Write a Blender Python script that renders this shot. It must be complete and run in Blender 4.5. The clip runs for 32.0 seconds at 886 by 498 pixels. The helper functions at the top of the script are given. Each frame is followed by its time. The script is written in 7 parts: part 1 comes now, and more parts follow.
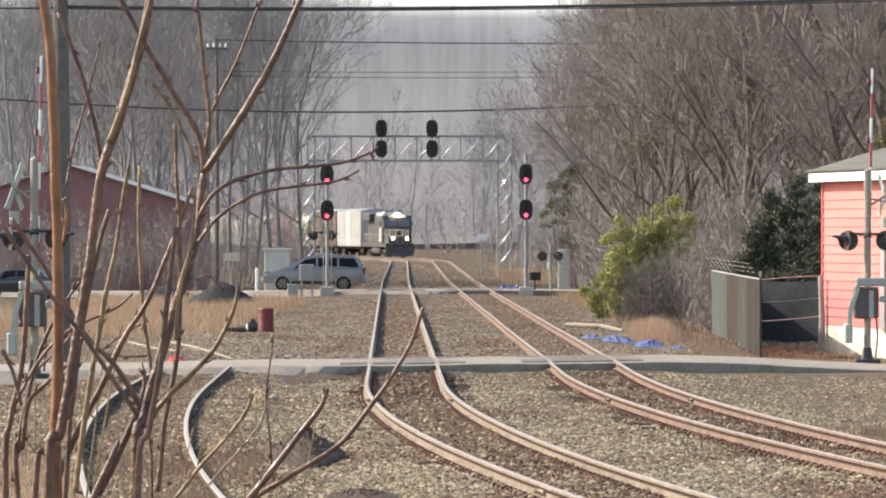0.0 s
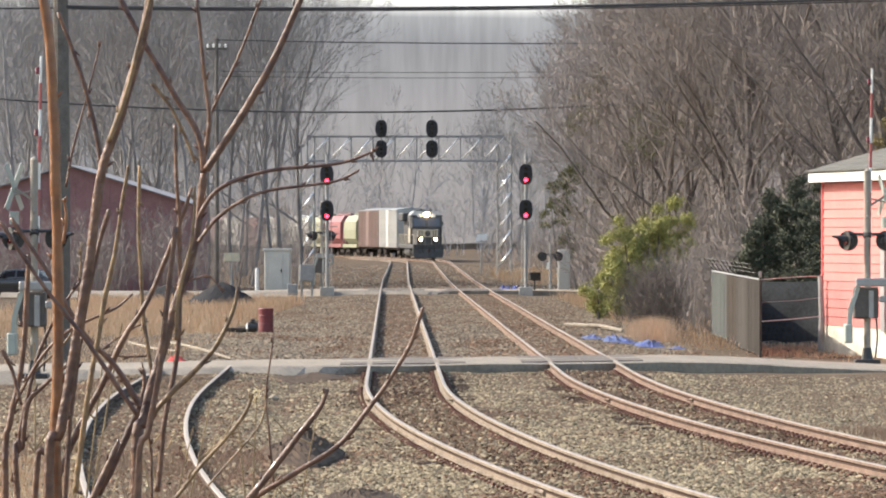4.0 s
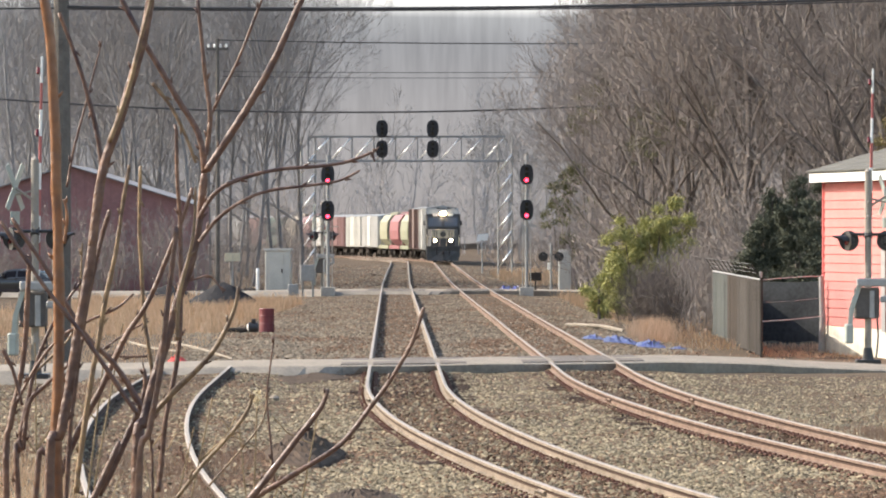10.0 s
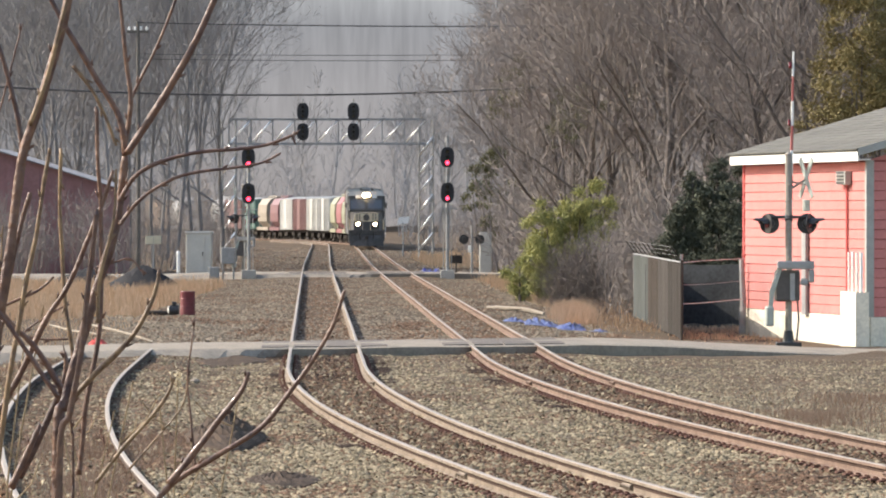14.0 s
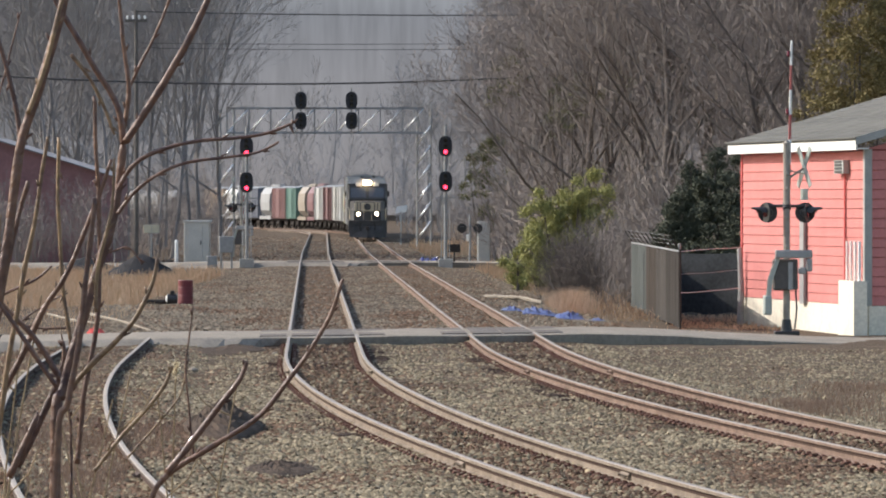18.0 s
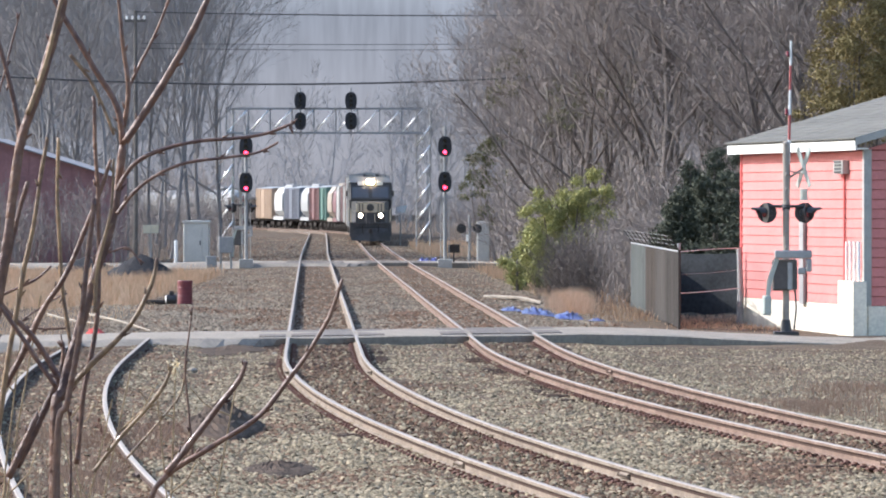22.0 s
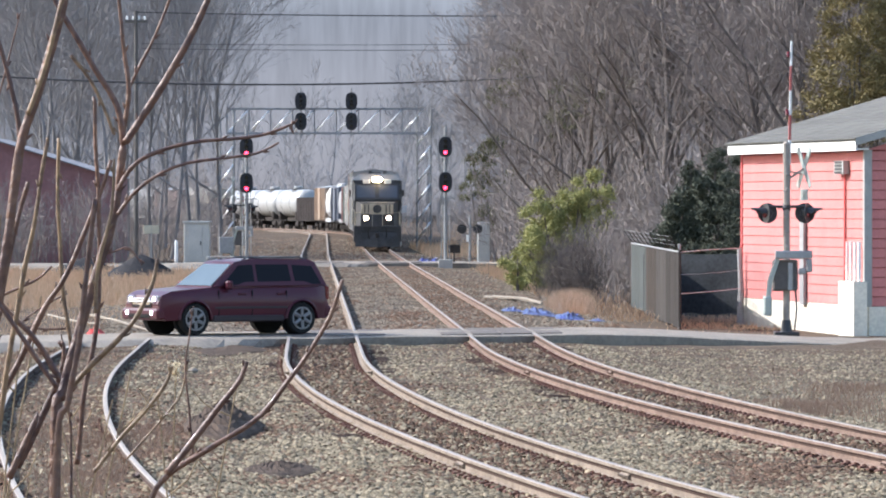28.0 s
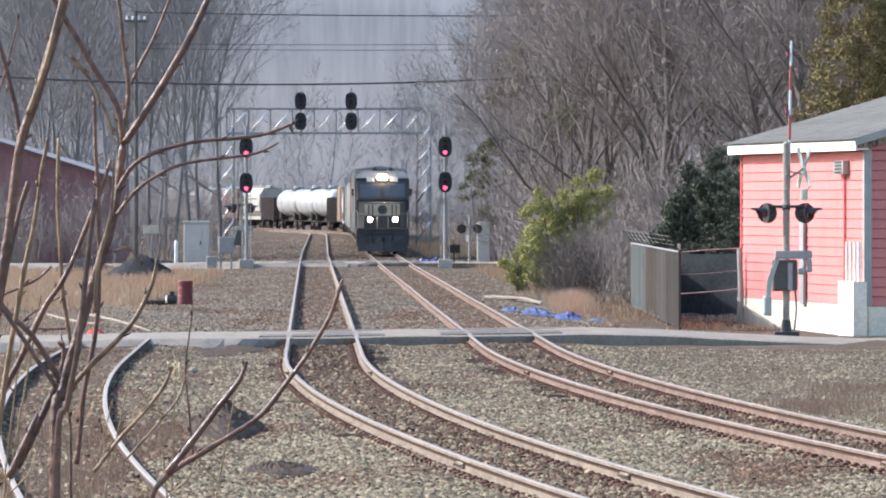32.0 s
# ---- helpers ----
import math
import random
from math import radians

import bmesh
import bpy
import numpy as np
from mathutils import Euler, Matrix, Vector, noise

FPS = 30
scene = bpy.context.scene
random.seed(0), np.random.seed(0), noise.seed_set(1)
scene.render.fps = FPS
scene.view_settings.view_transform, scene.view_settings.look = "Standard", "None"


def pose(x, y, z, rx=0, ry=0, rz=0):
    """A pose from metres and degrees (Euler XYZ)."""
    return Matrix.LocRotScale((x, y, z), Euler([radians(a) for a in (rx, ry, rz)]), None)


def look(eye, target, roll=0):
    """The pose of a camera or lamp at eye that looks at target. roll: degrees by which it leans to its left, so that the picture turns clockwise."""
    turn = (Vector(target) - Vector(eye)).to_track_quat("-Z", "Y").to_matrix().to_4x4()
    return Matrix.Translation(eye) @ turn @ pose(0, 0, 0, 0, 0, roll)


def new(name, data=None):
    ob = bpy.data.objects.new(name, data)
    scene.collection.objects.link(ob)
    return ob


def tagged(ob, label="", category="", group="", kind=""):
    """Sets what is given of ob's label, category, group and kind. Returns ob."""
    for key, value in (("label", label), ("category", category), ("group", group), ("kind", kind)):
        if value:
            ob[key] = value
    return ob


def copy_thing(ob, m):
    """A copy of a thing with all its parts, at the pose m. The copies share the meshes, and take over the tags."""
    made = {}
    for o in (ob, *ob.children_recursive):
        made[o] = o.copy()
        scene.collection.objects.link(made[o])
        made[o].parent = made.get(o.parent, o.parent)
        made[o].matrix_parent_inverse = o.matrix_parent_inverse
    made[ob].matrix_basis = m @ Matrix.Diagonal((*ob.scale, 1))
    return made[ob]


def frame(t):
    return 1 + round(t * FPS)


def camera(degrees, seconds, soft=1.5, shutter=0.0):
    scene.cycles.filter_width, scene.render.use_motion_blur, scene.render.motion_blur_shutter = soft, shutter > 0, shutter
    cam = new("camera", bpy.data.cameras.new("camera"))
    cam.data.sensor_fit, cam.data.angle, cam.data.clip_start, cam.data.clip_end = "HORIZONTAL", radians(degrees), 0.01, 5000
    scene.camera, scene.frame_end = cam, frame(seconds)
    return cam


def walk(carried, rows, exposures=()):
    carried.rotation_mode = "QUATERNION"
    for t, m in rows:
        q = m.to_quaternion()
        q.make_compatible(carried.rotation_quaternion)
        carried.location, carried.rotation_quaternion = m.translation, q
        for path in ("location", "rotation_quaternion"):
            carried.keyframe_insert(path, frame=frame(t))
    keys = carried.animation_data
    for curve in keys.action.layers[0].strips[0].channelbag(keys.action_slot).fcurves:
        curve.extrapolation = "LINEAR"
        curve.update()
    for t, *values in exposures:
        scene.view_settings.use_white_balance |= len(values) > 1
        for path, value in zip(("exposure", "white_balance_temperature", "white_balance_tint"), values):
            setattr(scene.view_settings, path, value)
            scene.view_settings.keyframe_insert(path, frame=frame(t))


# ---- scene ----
# ---------------------------------------------------------------- camera
FOV = 8.50
cam = camera(FOV, 32.0, soft=2.0)
EYE = Vector((0.0, 0.0, 3.02))


def aim(yaw, down):
    """The camera's pose: degrees to the left of +y, and degrees below the level."""
    return pose(EYE.x, EYE.y, EYE.z, 90 - down, 0, yaw)


CAMERA_ROWS = [
    (0, 0.7739, 0.2009),
    (1, 0.7695, 0.2009),
    (2, 0.7701, 0.2009),
    (3, 0.7722, 0.1966),
    (3.5, 0.7722, 0.1988),
    (5.5, 0.7755, 0.1999),
    (6, 0.7760, 0.2004),
    (7, 0.7804, 0.1988),
    (8, 0.7820, 0.1966),
    (9, 0.7809, 0.1982),
    (10, 0.7804, 0.1982),
    (10.5, 0.7603, 0.2031),
    (11, 0.7386, 0.2037),
    (11.5, 0.7369, 0.2031),
    (12, 0.7092, 0.2042),
    (12.2, 0.6815, 0.2053),
    (12.4, 0.5892, 0.2064),
    (12.6, 0.2851, 0.2085),
    (12.8, 0.0190, 0.2107),
    (13, -0.0163, 0.2113),
    (13.2, -0.0081, 0.2254),
    (13.5, 0.0141, 0.2808),
    (13.8, 0.0174, 0.3421),
    (14, 0.0190, 0.3639),
    (14.5, 0.0255, 0.3611),
    (16.5, 0.0407, 0.4670),
    (17, 0.0011, 0.4692),
    (18, 0.0005, 0.4703),
    (20, -0.0005, 0.4719),
    (22, -0.0049, 0.4676),
    (24, -0.0049, 0.4660),
    (25.5, -0.0005, 0.4660),
    (28, -0.0005, 0.4643),
    (30, -0.0027, 0.4638),
    (32, -0.0027, 0.4649),
]
EXPOSURES = [(0, 1.16, 6850, 12), (11, 1.16, 6850, 12), (14.5, 0.99, 6750, 12), (17, 0.61, 6560, 12), (20.1, 0.62, 6080, 12), (21.9, 1.14, 5860, 13), (32, 1.14, 5860, 13)]
walk(cam, [(t, aim(a, d)) for t, a, d in CAMERA_ROWS], EXPOSURES)

# ---------------------------------------------------------------- light
SUN_DIR = Vector((-0.82, 0.27, 0.60)).normalized()      # towards the sun
world = bpy.data.worlds.new("sky_world")
scene.world = world
world.use_nodes = True
wn = world.node_tree.nodes
wn.clear()
sky = wn.new("ShaderNodeTexSky")
sky.sky_type = "NISHITA"
sky.sun_disc = False
sky.sun_elevation = math.asin(SUN_DIR.z)
sky.sun_rotation = math.atan2(SUN_DIR.x, SUN_DIR.y)
sky.dust_density = 1.8
sky.air_density = 1.2
wbg = wn.new("ShaderNodeBackground")
wbg.inputs["Strength"].default_value = 0.15
wout = wn.new("ShaderNodeOutputWorld")
world.node_tree.links.new(sky.outputs[0], wbg.inputs[0])
world.node_tree.links.new(wbg.outputs[0], wout.inputs[0])

sun_data = bpy.data.lights.new("sun", "SUN")
sun_data.energy = 3.35
sun_data.angle = radians(0.6)
sun_data.color = (1.0, 0.945, 0.86)
sun = new("sun", sun_data)
sun.matrix_world = look(SUN_DIR * 200, (0, 0, 0))

# ---------------------------------------------------------------- materials
MATS = {}


def mat(name, col, rough=0.8, metal=0.0, var=0.25, scale=6.0, bump=0.0, bscale=None, col2=None,
        rand=0.0, glow=None, strength=0.0, fine=None, coord="Object", coat=0.0):
    """A procedural surface: two scales of stain and grain, optional bump and per-object variation."""
    m = bpy.data.materials.new(name)
    m.use_nodes = True
    nt = m.node_tree
    n, lk = nt.nodes, nt.links
    b = n["Principled BSDF"]
    b.inputs["Roughness"].default_value = rough
    b.inputs["Metallic"].default_value = metal
    if rough > 0.74:
        b.inputs["Specular IOR Level"].default_value = 0.08
    if coat:
        b.inputs["Coat Weight"].default_value = coat
        b.inputs["Coat Roughness"].default_value = 0.08
    tc = n.new("ShaderNodeTexCoord")
    n1 = n.new("ShaderNodeTexNoise")
    n1.inputs["Scale"].default_value = scale
    n1.inputs["Detail"].default_value = 6
    n2 = n.new("ShaderNodeTexNoise")
    n2.inputs["Scale"].default_value = fine or scale * 9
    n2.inputs["Detail"].default_value = 4
    for nn in (n1, n2):
        lk.new(tc.outputs[coord], nn.inputs["Vector"])
    add = n.new("ShaderNodeMath")
    add.operation = "ADD"
    lk.new(n1.outputs[0], add.inputs[0])
    lk.new(n2.outputs[0], add.inputs[1])
    src = add.outputs[0]
    if rand:
        oi = n.new("ShaderNodeObjectInfo")
        mr = n.new("ShaderNodeMath")
        mr.operation = "MULTIPLY_ADD"
        mr.inputs[1].default_value = rand
        lk.new(oi.outputs["Random"], mr.inputs[0])
        lk.new(src, mr.inputs[2])
        src = mr.outputs[0]
    rg = n.new("ShaderNodeMapRange")
    rg.inputs["From Min"].default_value = 0.65
    rg.inputs["From Max"].default_value = 1.35 + rand
    lk.new(src, rg.inputs["Value"])
    mx = n.new("ShaderNodeMix")
    mx.data_type = "RGBA"
    c = Vector(col)
    lo = c * (1 - var)
    hi = Vector(col2) if col2 else c * (1 + var)
    mx.inputs[6].default_value = (*lo, 1)
    mx.inputs[7].default_value = (*[min(1, v) for v in hi], 1)
    lk.new(rg.outputs[0], mx.inputs[0])
    lk.new(mx.outputs[2], b.inputs["Base Color"])
    if bump:
        bp = n.new("ShaderNodeBump")
        bp.inputs["Strength"].default_value = min(1.0, bump)
        bp.inputs["Distance"].default_value = 0.02
        n3 = n.new("ShaderNodeTexNoise")
        n3.inputs["Scale"].default_value = bscale or scale * 5
        n3.inputs["Detail"].default_value = 5
        lk.new(tc.outputs[coord], n3.inputs["Vector"])
        lk.new(n3.outputs[0], bp.inputs["Height"])
        lk.new(bp.outputs[0], b.inputs["Normal"])
    if glow:
        b.inputs["Emission Color"].default_value = (*glow, 1)
        b.inputs["Emission Strength"].default_value = strength
    MATS[name] = m
    return m


M_RUST = mat("rail_side", (0.155, 0.105, 0.080), 0.8, 0.0, 0.3, 2, 0.3, col2=(0.26, 0.185, 0.145))
M_RUSTTAN = mat("rail_side_tan", (0.18, 0.14, 0.105), 0.8, 0.0, 0.3, 2, 0.3, col2=(0.30, 0.245, 0.19))
M_RUSTGREY = mat("rail_side_dull", (0.11, 0.085, 0.075), 0.9, 0.0, 0.3, 3, 0.3)
M_HEAD = mat("rail_head", (0.27, 0.228, 0.187), 0.6, 0.2, 0.25, 4)
M_TIE = mat("tie_wood", (0.07, 0.048, 0.036), 0.9, 0, 0.35, 5, 0.5, rand=0.3)
M_ASPHALT = mat("asphalt", (0.265, 0.232, 0.190), 0.95, 0, 0.25, 1.2, 0.5, 50)
M_CONC = mat("concrete", (0.42, 0.40, 0.36), 0.9, 0, 0.2, 3, 0.3)
M_BLACKM = mat("black_paint", (0.028, 0.027, 0.028), 0.45, 0, 0.3, 5)
M_GALV = mat("galvanised", (0.30, 0.30, 0.29), 0.6, 0.3, 0.2, 6)
M_WHITE = mat("white_paint", (0.78, 0.77, 0.73), 0.6, 0, 0.1, 4)
M_REDCLAP = mat("red_clapboard", (0.53, 0.205, 0.185), 0.75, 0, 0.16, 0.9, 0.15, rand=0.18, fine=14)
M_REDTRIM = mat("red_trim", (0.55, 0.10, 0.09), 0.7, 0, 0.12, 2)
M_FOUND = mat("foundation", (0.72, 0.66, 0.54), 0.9, 0, 0.2, 1.5, 0.3)
# darkened red that paints shadow lines in the clapboard gaps
M_GAPSHADE = mat("shadow_line_red", (0.20, 0.055, 0.05), 0.85, 0, 0.25, 2)
M_SHINGLE = mat("shingle", (0.135, 0.132, 0.118), 0.95, 0, 0.35, 1.3, 0.5, rand=0.2, fine=25)
M_BARN = mat("barn_red", (0.25, 0.122, 0.118), 0.7, 0, 0.2, 0.8)
M_GLASS = mat("dark_glass", (0.012, 0.014, 0.016), 0.06, 0, 0.1, 2)
M_LAMPRED = mat("red_aspect", (0.9, 0.03, 0.05), 0.3, 0, 0, 2, glow=(1.0, 0.03, 0.07), strength=5)
M_LAMP = mat("headlight_glow", (1, 0.9, 0.7), 0.3, 0, 0, 2, glow=(1.0, 0.72, 0.40), strength=42)
M_DITCH = mat("ditch_glow", (1, 0.9, 0.7), 0.3, 0, 0, 2, glow=(1.0, 0.70, 0.42), strength=28)
M_BARK = mat("bark", (0.095, 0.08, 0.072), 0.95, 0, 0.3, 2.0, rand=0.35, col2=(0.21, 0.18, 0.16))
M_TWIG = mat("twig_bark", (0.20, 0.174, 0.158), 0.95, 0, 0.25, 0.6, rand=0.4, col2=(0.35, 0.303, 0.27))
# bark greyed to carry haze on the left and distant trees
M_HAZEGREY = mat("haze_grey_bark", (0.18, 0.17, 0.163), 0.95, 0, 0.2, 0.6, rand=0.3, col2=(0.31, 0.293, 0.283))
# palest bark: haze put into the colour of the farthest woods
M_HAZEBARK = mat("haze_pale_bark", (0.30, 0.29, 0.29), 0.95, 0, 0.25, 0.05, col2=(0.44, 0.42, 0.41), coord="Generated")


def ground_material():
    m = bpy.data.materials.new("ground_mix")
    m.use_nodes = True
    nt = m.node_tree
    n, lk = nt.nodes, nt.links
    b = n["Principled BSDF"]
    b.inputs["Roughness"].default_value = 0.95
    b.inputs["Specular IOR Level"].default_value = 0.03
    tc = n.new("ShaderNodeTexCoord")

    def noise_tex(scale, detail=6):
        t = n.new("ShaderNodeTexNoise")
        t.inputs["Scale"].default_value = scale
        t.inputs["Detail"].default_value = detail
        lk.new(tc.outputs["Object"], t.inputs["Vector"])
        return t.outputs[0]

    def ramp(v, a, b_, ca, cb):
        r = n.new("ShaderNodeMapRange")
        r.inputs["From Min"].default_value, r.inputs["From Max"].default_value = a, b_
        lk.new(v, r.inputs["Value"])
        x = n.new("ShaderNodeMix")
        x.data_type = "RGBA"
        for i, c in ((6, ca), (7, cb)):
            if isinstance(c, tuple):
                x.inputs[i].default_value = (*c, 1)
            else:
                lk.new(c, x.inputs[i])
        lk.new(r.outputs[0], x.inputs[0])
        return x.outputs[2]

    grit = ramp(noise_tex(14), 0.3, 0.7, (0.04, 0.030, 0.022), (0.17, 0.135, 0.10))
    stain = ramp(noise_tex(0.35), 0.35, 0.7, (0.085, 0.058, 0.04), (0.17, 0.13, 0.095))
    mixed = ramp(noise_tex(0.9), 0.42, 0.62, grit, stain)
    lk.new(mixed, b.inputs["Base Color"])
    bp = n.new("ShaderNodeBump")
    bp.inputs["Strength"].default_value = 0.8
    bp.inputs["Distance"].default_value = 0.05
    lk.new(noise_tex(16), bp.inputs["Height"])
    lk.new(bp.outputs[0], b.inputs["Normal"])
    return m


M_GROUND = ground_material()


# ---------------------------------------------------------------- mesh helpers
class Mesh:
    """Collects vertices and faces of one part."""

    def __init__(self):
        self.v, self.f, self.s = [], [], []

    def add(self, verts, faces, slot=0):
        k = len(self.v)
        self.v.extend(tuple(p) for p in verts)
        self.f.extend(tuple(i + k for i in f) for f in faces)
        self.s.extend([slot] * len(faces))
        return self

    def box(self, x0, y0, z0, x1, y1, z1, c=0.0, slot=0):
        """A box with chamfered upright and top edges when c > 0."""
        if c <= 0:
            p = [(x, y, z) for z in (z0, z1) for x, y in ((x0, y0), (x1, y0), (x1, y1), (x0, y1))]
            return self.add(p, [(3, 2, 1, 0), (4, 5, 6, 7), (0, 1, 5, 4), (1, 2, 6, 5), (2, 3, 7, 6), (3, 0, 4, 7)], slot)

        def ring(i, z):
            a0, a1, b0, b1 = x0 + i, x1 - i, y0 + i, y1 - i
            return [(a0 + c, b0, z), (a1 - c, b0, z), (a1, b0 + c, z), (a1, b1 - c, z),
                    (a1 - c, b1, z), (a0 + c, b1, z), (a0, b1 - c, z), (a0, b0 + c, z)]
        p = ring(c * .7, z0) + ring(0, z0 + c) + ring(0, z1 - c) + ring(c * .7, z1)
        f = [tuple(range(7, -1, -1)), tuple(range(24, 32))]
        for r in range(3):
            for i in range(8):
                j = (i + 1) % 8
                f.append((r * 8 + i, r * 8 + j, r * 8 + 8 + j, r * 8 + 8 + i))
        return self.add(p, f, slot)

    def rod(self, a, b, r0, r1=None, n=6, slot=0, cap=True):
        """A tapered round bar from a to b."""
        a, b = Vector(a), Vector(b)
        r1 = r0 if r1 is None else r1
        w = (b - a).normalized()
        u = w.orthogonal().normalized()
        v = w.cross(u)
        p = []
        for q, r in ((a, r0), (b, r1)):
            for i in range(n):
                t = 2 * math.pi * i / n
                p.append(q + u * (r * math.cos(t)) + v * (r * math.sin(t)))
        f = [(i, (i + 1) % n, n + (i + 1) % n, n + i) for i in range(n)]
        if cap:
            f += [tuple(range(n - 1, -1, -1)), tuple(range(n, 2 * n))]
        return self.add(p, f, slot)

    def path(self, pts, radii, n=6, slot=0, turn=0.0):
        """A bent, tapered round bar along pts."""
        pts = [Vector(p) for p in pts]
        vs, fs = [], []
        for i, q in enumerate(pts):
            w = (pts[min(i + 1, len(pts) - 1)] - pts[max(i - 1, 0)]).normalized()
            u = w.cross(Vector((0.31, 0.94, 0.12))).normalized()
            v = w.cross(u)
            for k in range(n):
                t = 2 * math.pi * k / n + turn
                vs.append(q + (u * math.cos(t) + v * math.sin(t)) * radii[i])
        for i in range(len(pts) - 1):
            for k in range(n):
                j = (k + 1) % n
                fs.append((i * n + k, i * n + j, i * n + n + j, i * n + n + k))
        fs += [tuple(range(n - 1, -1, -1)), tuple(range(len(vs) - n, len(vs)))]
        return self.add(vs, fs, slot)

    def lathe(self, prof, axis="x", n=16, slot=0, at=(0, 0, 0)):
        """A turned form: prof is (along, radius)."""
        vs, fs = [], []
        for a, r in prof:
            for k in range(n):
                t = 2 * math.pi * k / n
                c, s = r * math.cos(t), r * math.sin(t)
                q = {"x": (a, c, s), "y": (s, a, c), "z": (c, s, a)}[axis]
                vs.append((q[0] + at[0], q[1] + at[1], q[2] + at[2]))
        for i in range(len(prof) - 1):
            for k in range(n):
                j = (k + 1) % n
                fs.append((i * n + k, i * n + j, i * n + n + j, i * n + n + k))
        fs += [tuple(range(n - 1, -1, -1)), tuple(range(len(vs) - n, len(vs)))]
        return self.add(vs, fs, slot)

    def data(self, name, mats, smooth=False):
        me = bpy.data.meshes.new(name)
        me.from_pydata(self.v, [], self.f)
        for m in mats if isinstance(mats, (list, tuple)) else [mats]:
            me.materials.append(m)
        if any(self.s):
            me.polygons.foreach_set("material_index", self.s)
        if smooth:
            me.polygons.foreach_set("use_smooth", [True] * len(self.f))
        me.update()
        return me


def part(name, mesh, mats, parent=None, label="", smooth=False):
    """Links a collected mesh as one object under its thing."""
    me = mesh if isinstance(mesh, bpy.types.Mesh) else mesh.data(name, mats, smooth)
    ob = new(name, me)
    ob.parent = parent
    if label:
        tagged(ob, label)
    return ob


def thing(name, label, category, m=None, group="", kind=""):
    """An Empty at the base of a thing with parts."""
    ob = new(name)
    ob.empty_display_size = 0.2
    if m is not None:
        ob.matrix_world = m
    return tagged(ob, label, category, group, kind)


def big(name, verts, faces, mats, label="", category="", kind="structure", smooth=True):
    me = bpy.data.meshes.new(name)
    me.from_pydata(verts, [], faces)
    for m in mats:
        me.materials.append(m)
    if smooth:
        me.polygons.foreach_set("use_smooth", [True] * len(faces))
    me.update()
    ob = new(name, me)
    return tagged(ob, label, category, "", kind)


# ---------------------------------------------------------------- the plan
# x to the right, y away from the camera, z up; the rail heads lie at z = 0.


def track_b(y):
    """Centre line of the right-hand main track."""
    x = 1.32 + 0.0238 * (136 - y)
    if y < 126:
        x += (126 - y) ** 2 / 980
    if y > 292:
        x += 0.0018 * (y - 292)
    if y > 340:
        x += 0.0021 * (min(y, 540) - 340)
    if y > 540:
        x = 1.32 + 0.0238 * (136 - 540) + 0.0018 * 248 + 0.42 - 0.0199 * (y - 540) - 700 + math.sqrt(max(700 ** 2 - (y - 540) ** 2, 0))
    return x


def track_a(y):
    """Centre line of the left-hand main track."""
    if y > 292:
        return track_b(y) - 3.85
    x = -2.75 + 0.0224 * (136 - y)
    if y < 118:
        x += (118 - y) ** 2 / 1000
    return x


def track_c(y):
    """Centre line of the rusty siding."""
    x = -7.27 + 0.022 * (134 - y)
    if y < 115:
        x += (115 - y) ** 2 / 1390
    if y > 134:
        x -= 0.00055 * (y - 134) ** 2
    return x


def step(a, b, v):
    t = min(1, max(0, (v - a) / (b - a)))
    return t * t * (3 - 2 * t)


def road_z(x):
    """The near road lies level over the tracks and falls towards the red building."""
    return 0.0 - 0.34 * step(3.0, 10.5, x) - 0.04 * step(5, 14, -x)


def ground_z(x, y):
    z = -0.34
    if 40 < y < 700:
        d = min(abs(x - track_a(y)), abs(x - track_b(y)))
        if y < 180:
            dc = abs(x - track_c(y))
            d = min(d, dc)
            z += 0.075 * (1 - step(1.2, 2.4, dc))      # the siding is half buried
        z += 0.08 * (1 - step(1.5, 2.9, d))
        z += 0.05 * (1 - step(2.0, 8.0, d))
    z += 0.05 * noise.noise((x * 0.35, y * 0.22, 3.0)) + 0.02 * noise.noise((x * 1.7, y * 1.1, 8.0))
    if y < 48:
        z += 1.75 * (1 - step(4, 46, y))
    if abs(x) > 14 and y < 600:
        z += 0.10 * (noise.noise((x * .05, y * .03, 1)) + 0.3)
    # wooded hill that closes the valley
    if y > 1000:
        z += 27 * step(1000, 1060, y)
    if y > 120:
        side = abs(x + 0.02 * y) - 60
        if side > 0:
            z += 14 * step(0, 260, side) * step(120, 500, y)
    return z


def spaced(pairs):
    out = []
    for a, b, s in pairs:
        k = max(1, round((b - a) / s))
        out += [a + (b - a) * i / k for i in range(k)]
    return out + [pairs[-1][1]]


def build_ground():
    xs = spaced([(-4000, -400, 400), (-400, -60, 17), (-60, -16, 2), (-16, 14, 0.28), (14, 60, 2), (60, 400, 17), (400, 4000, 400)])
    ys = spaced([(-600, -20, 60), (-20, 50, 3), (50, 145, 0.55), (145, 300, 2), (300, 760, 12), (760, 2000, 25), (2000, 4800, 350)])
    verts = [(x, y, ground_z(x, y)) for y in ys for x in xs]
    w = len(xs)
    faces = [(j * w + i, j * w + i + 1, (j + 1) * w + i + 1, (j + 1) * w + i) for j in range(len(ys) - 1) for i in range(w - 1)]
    big("ground", verts, faces, [M_GROUND], "bare gravelly ground with dead grass and leaf litter", "ground")


build_ground()


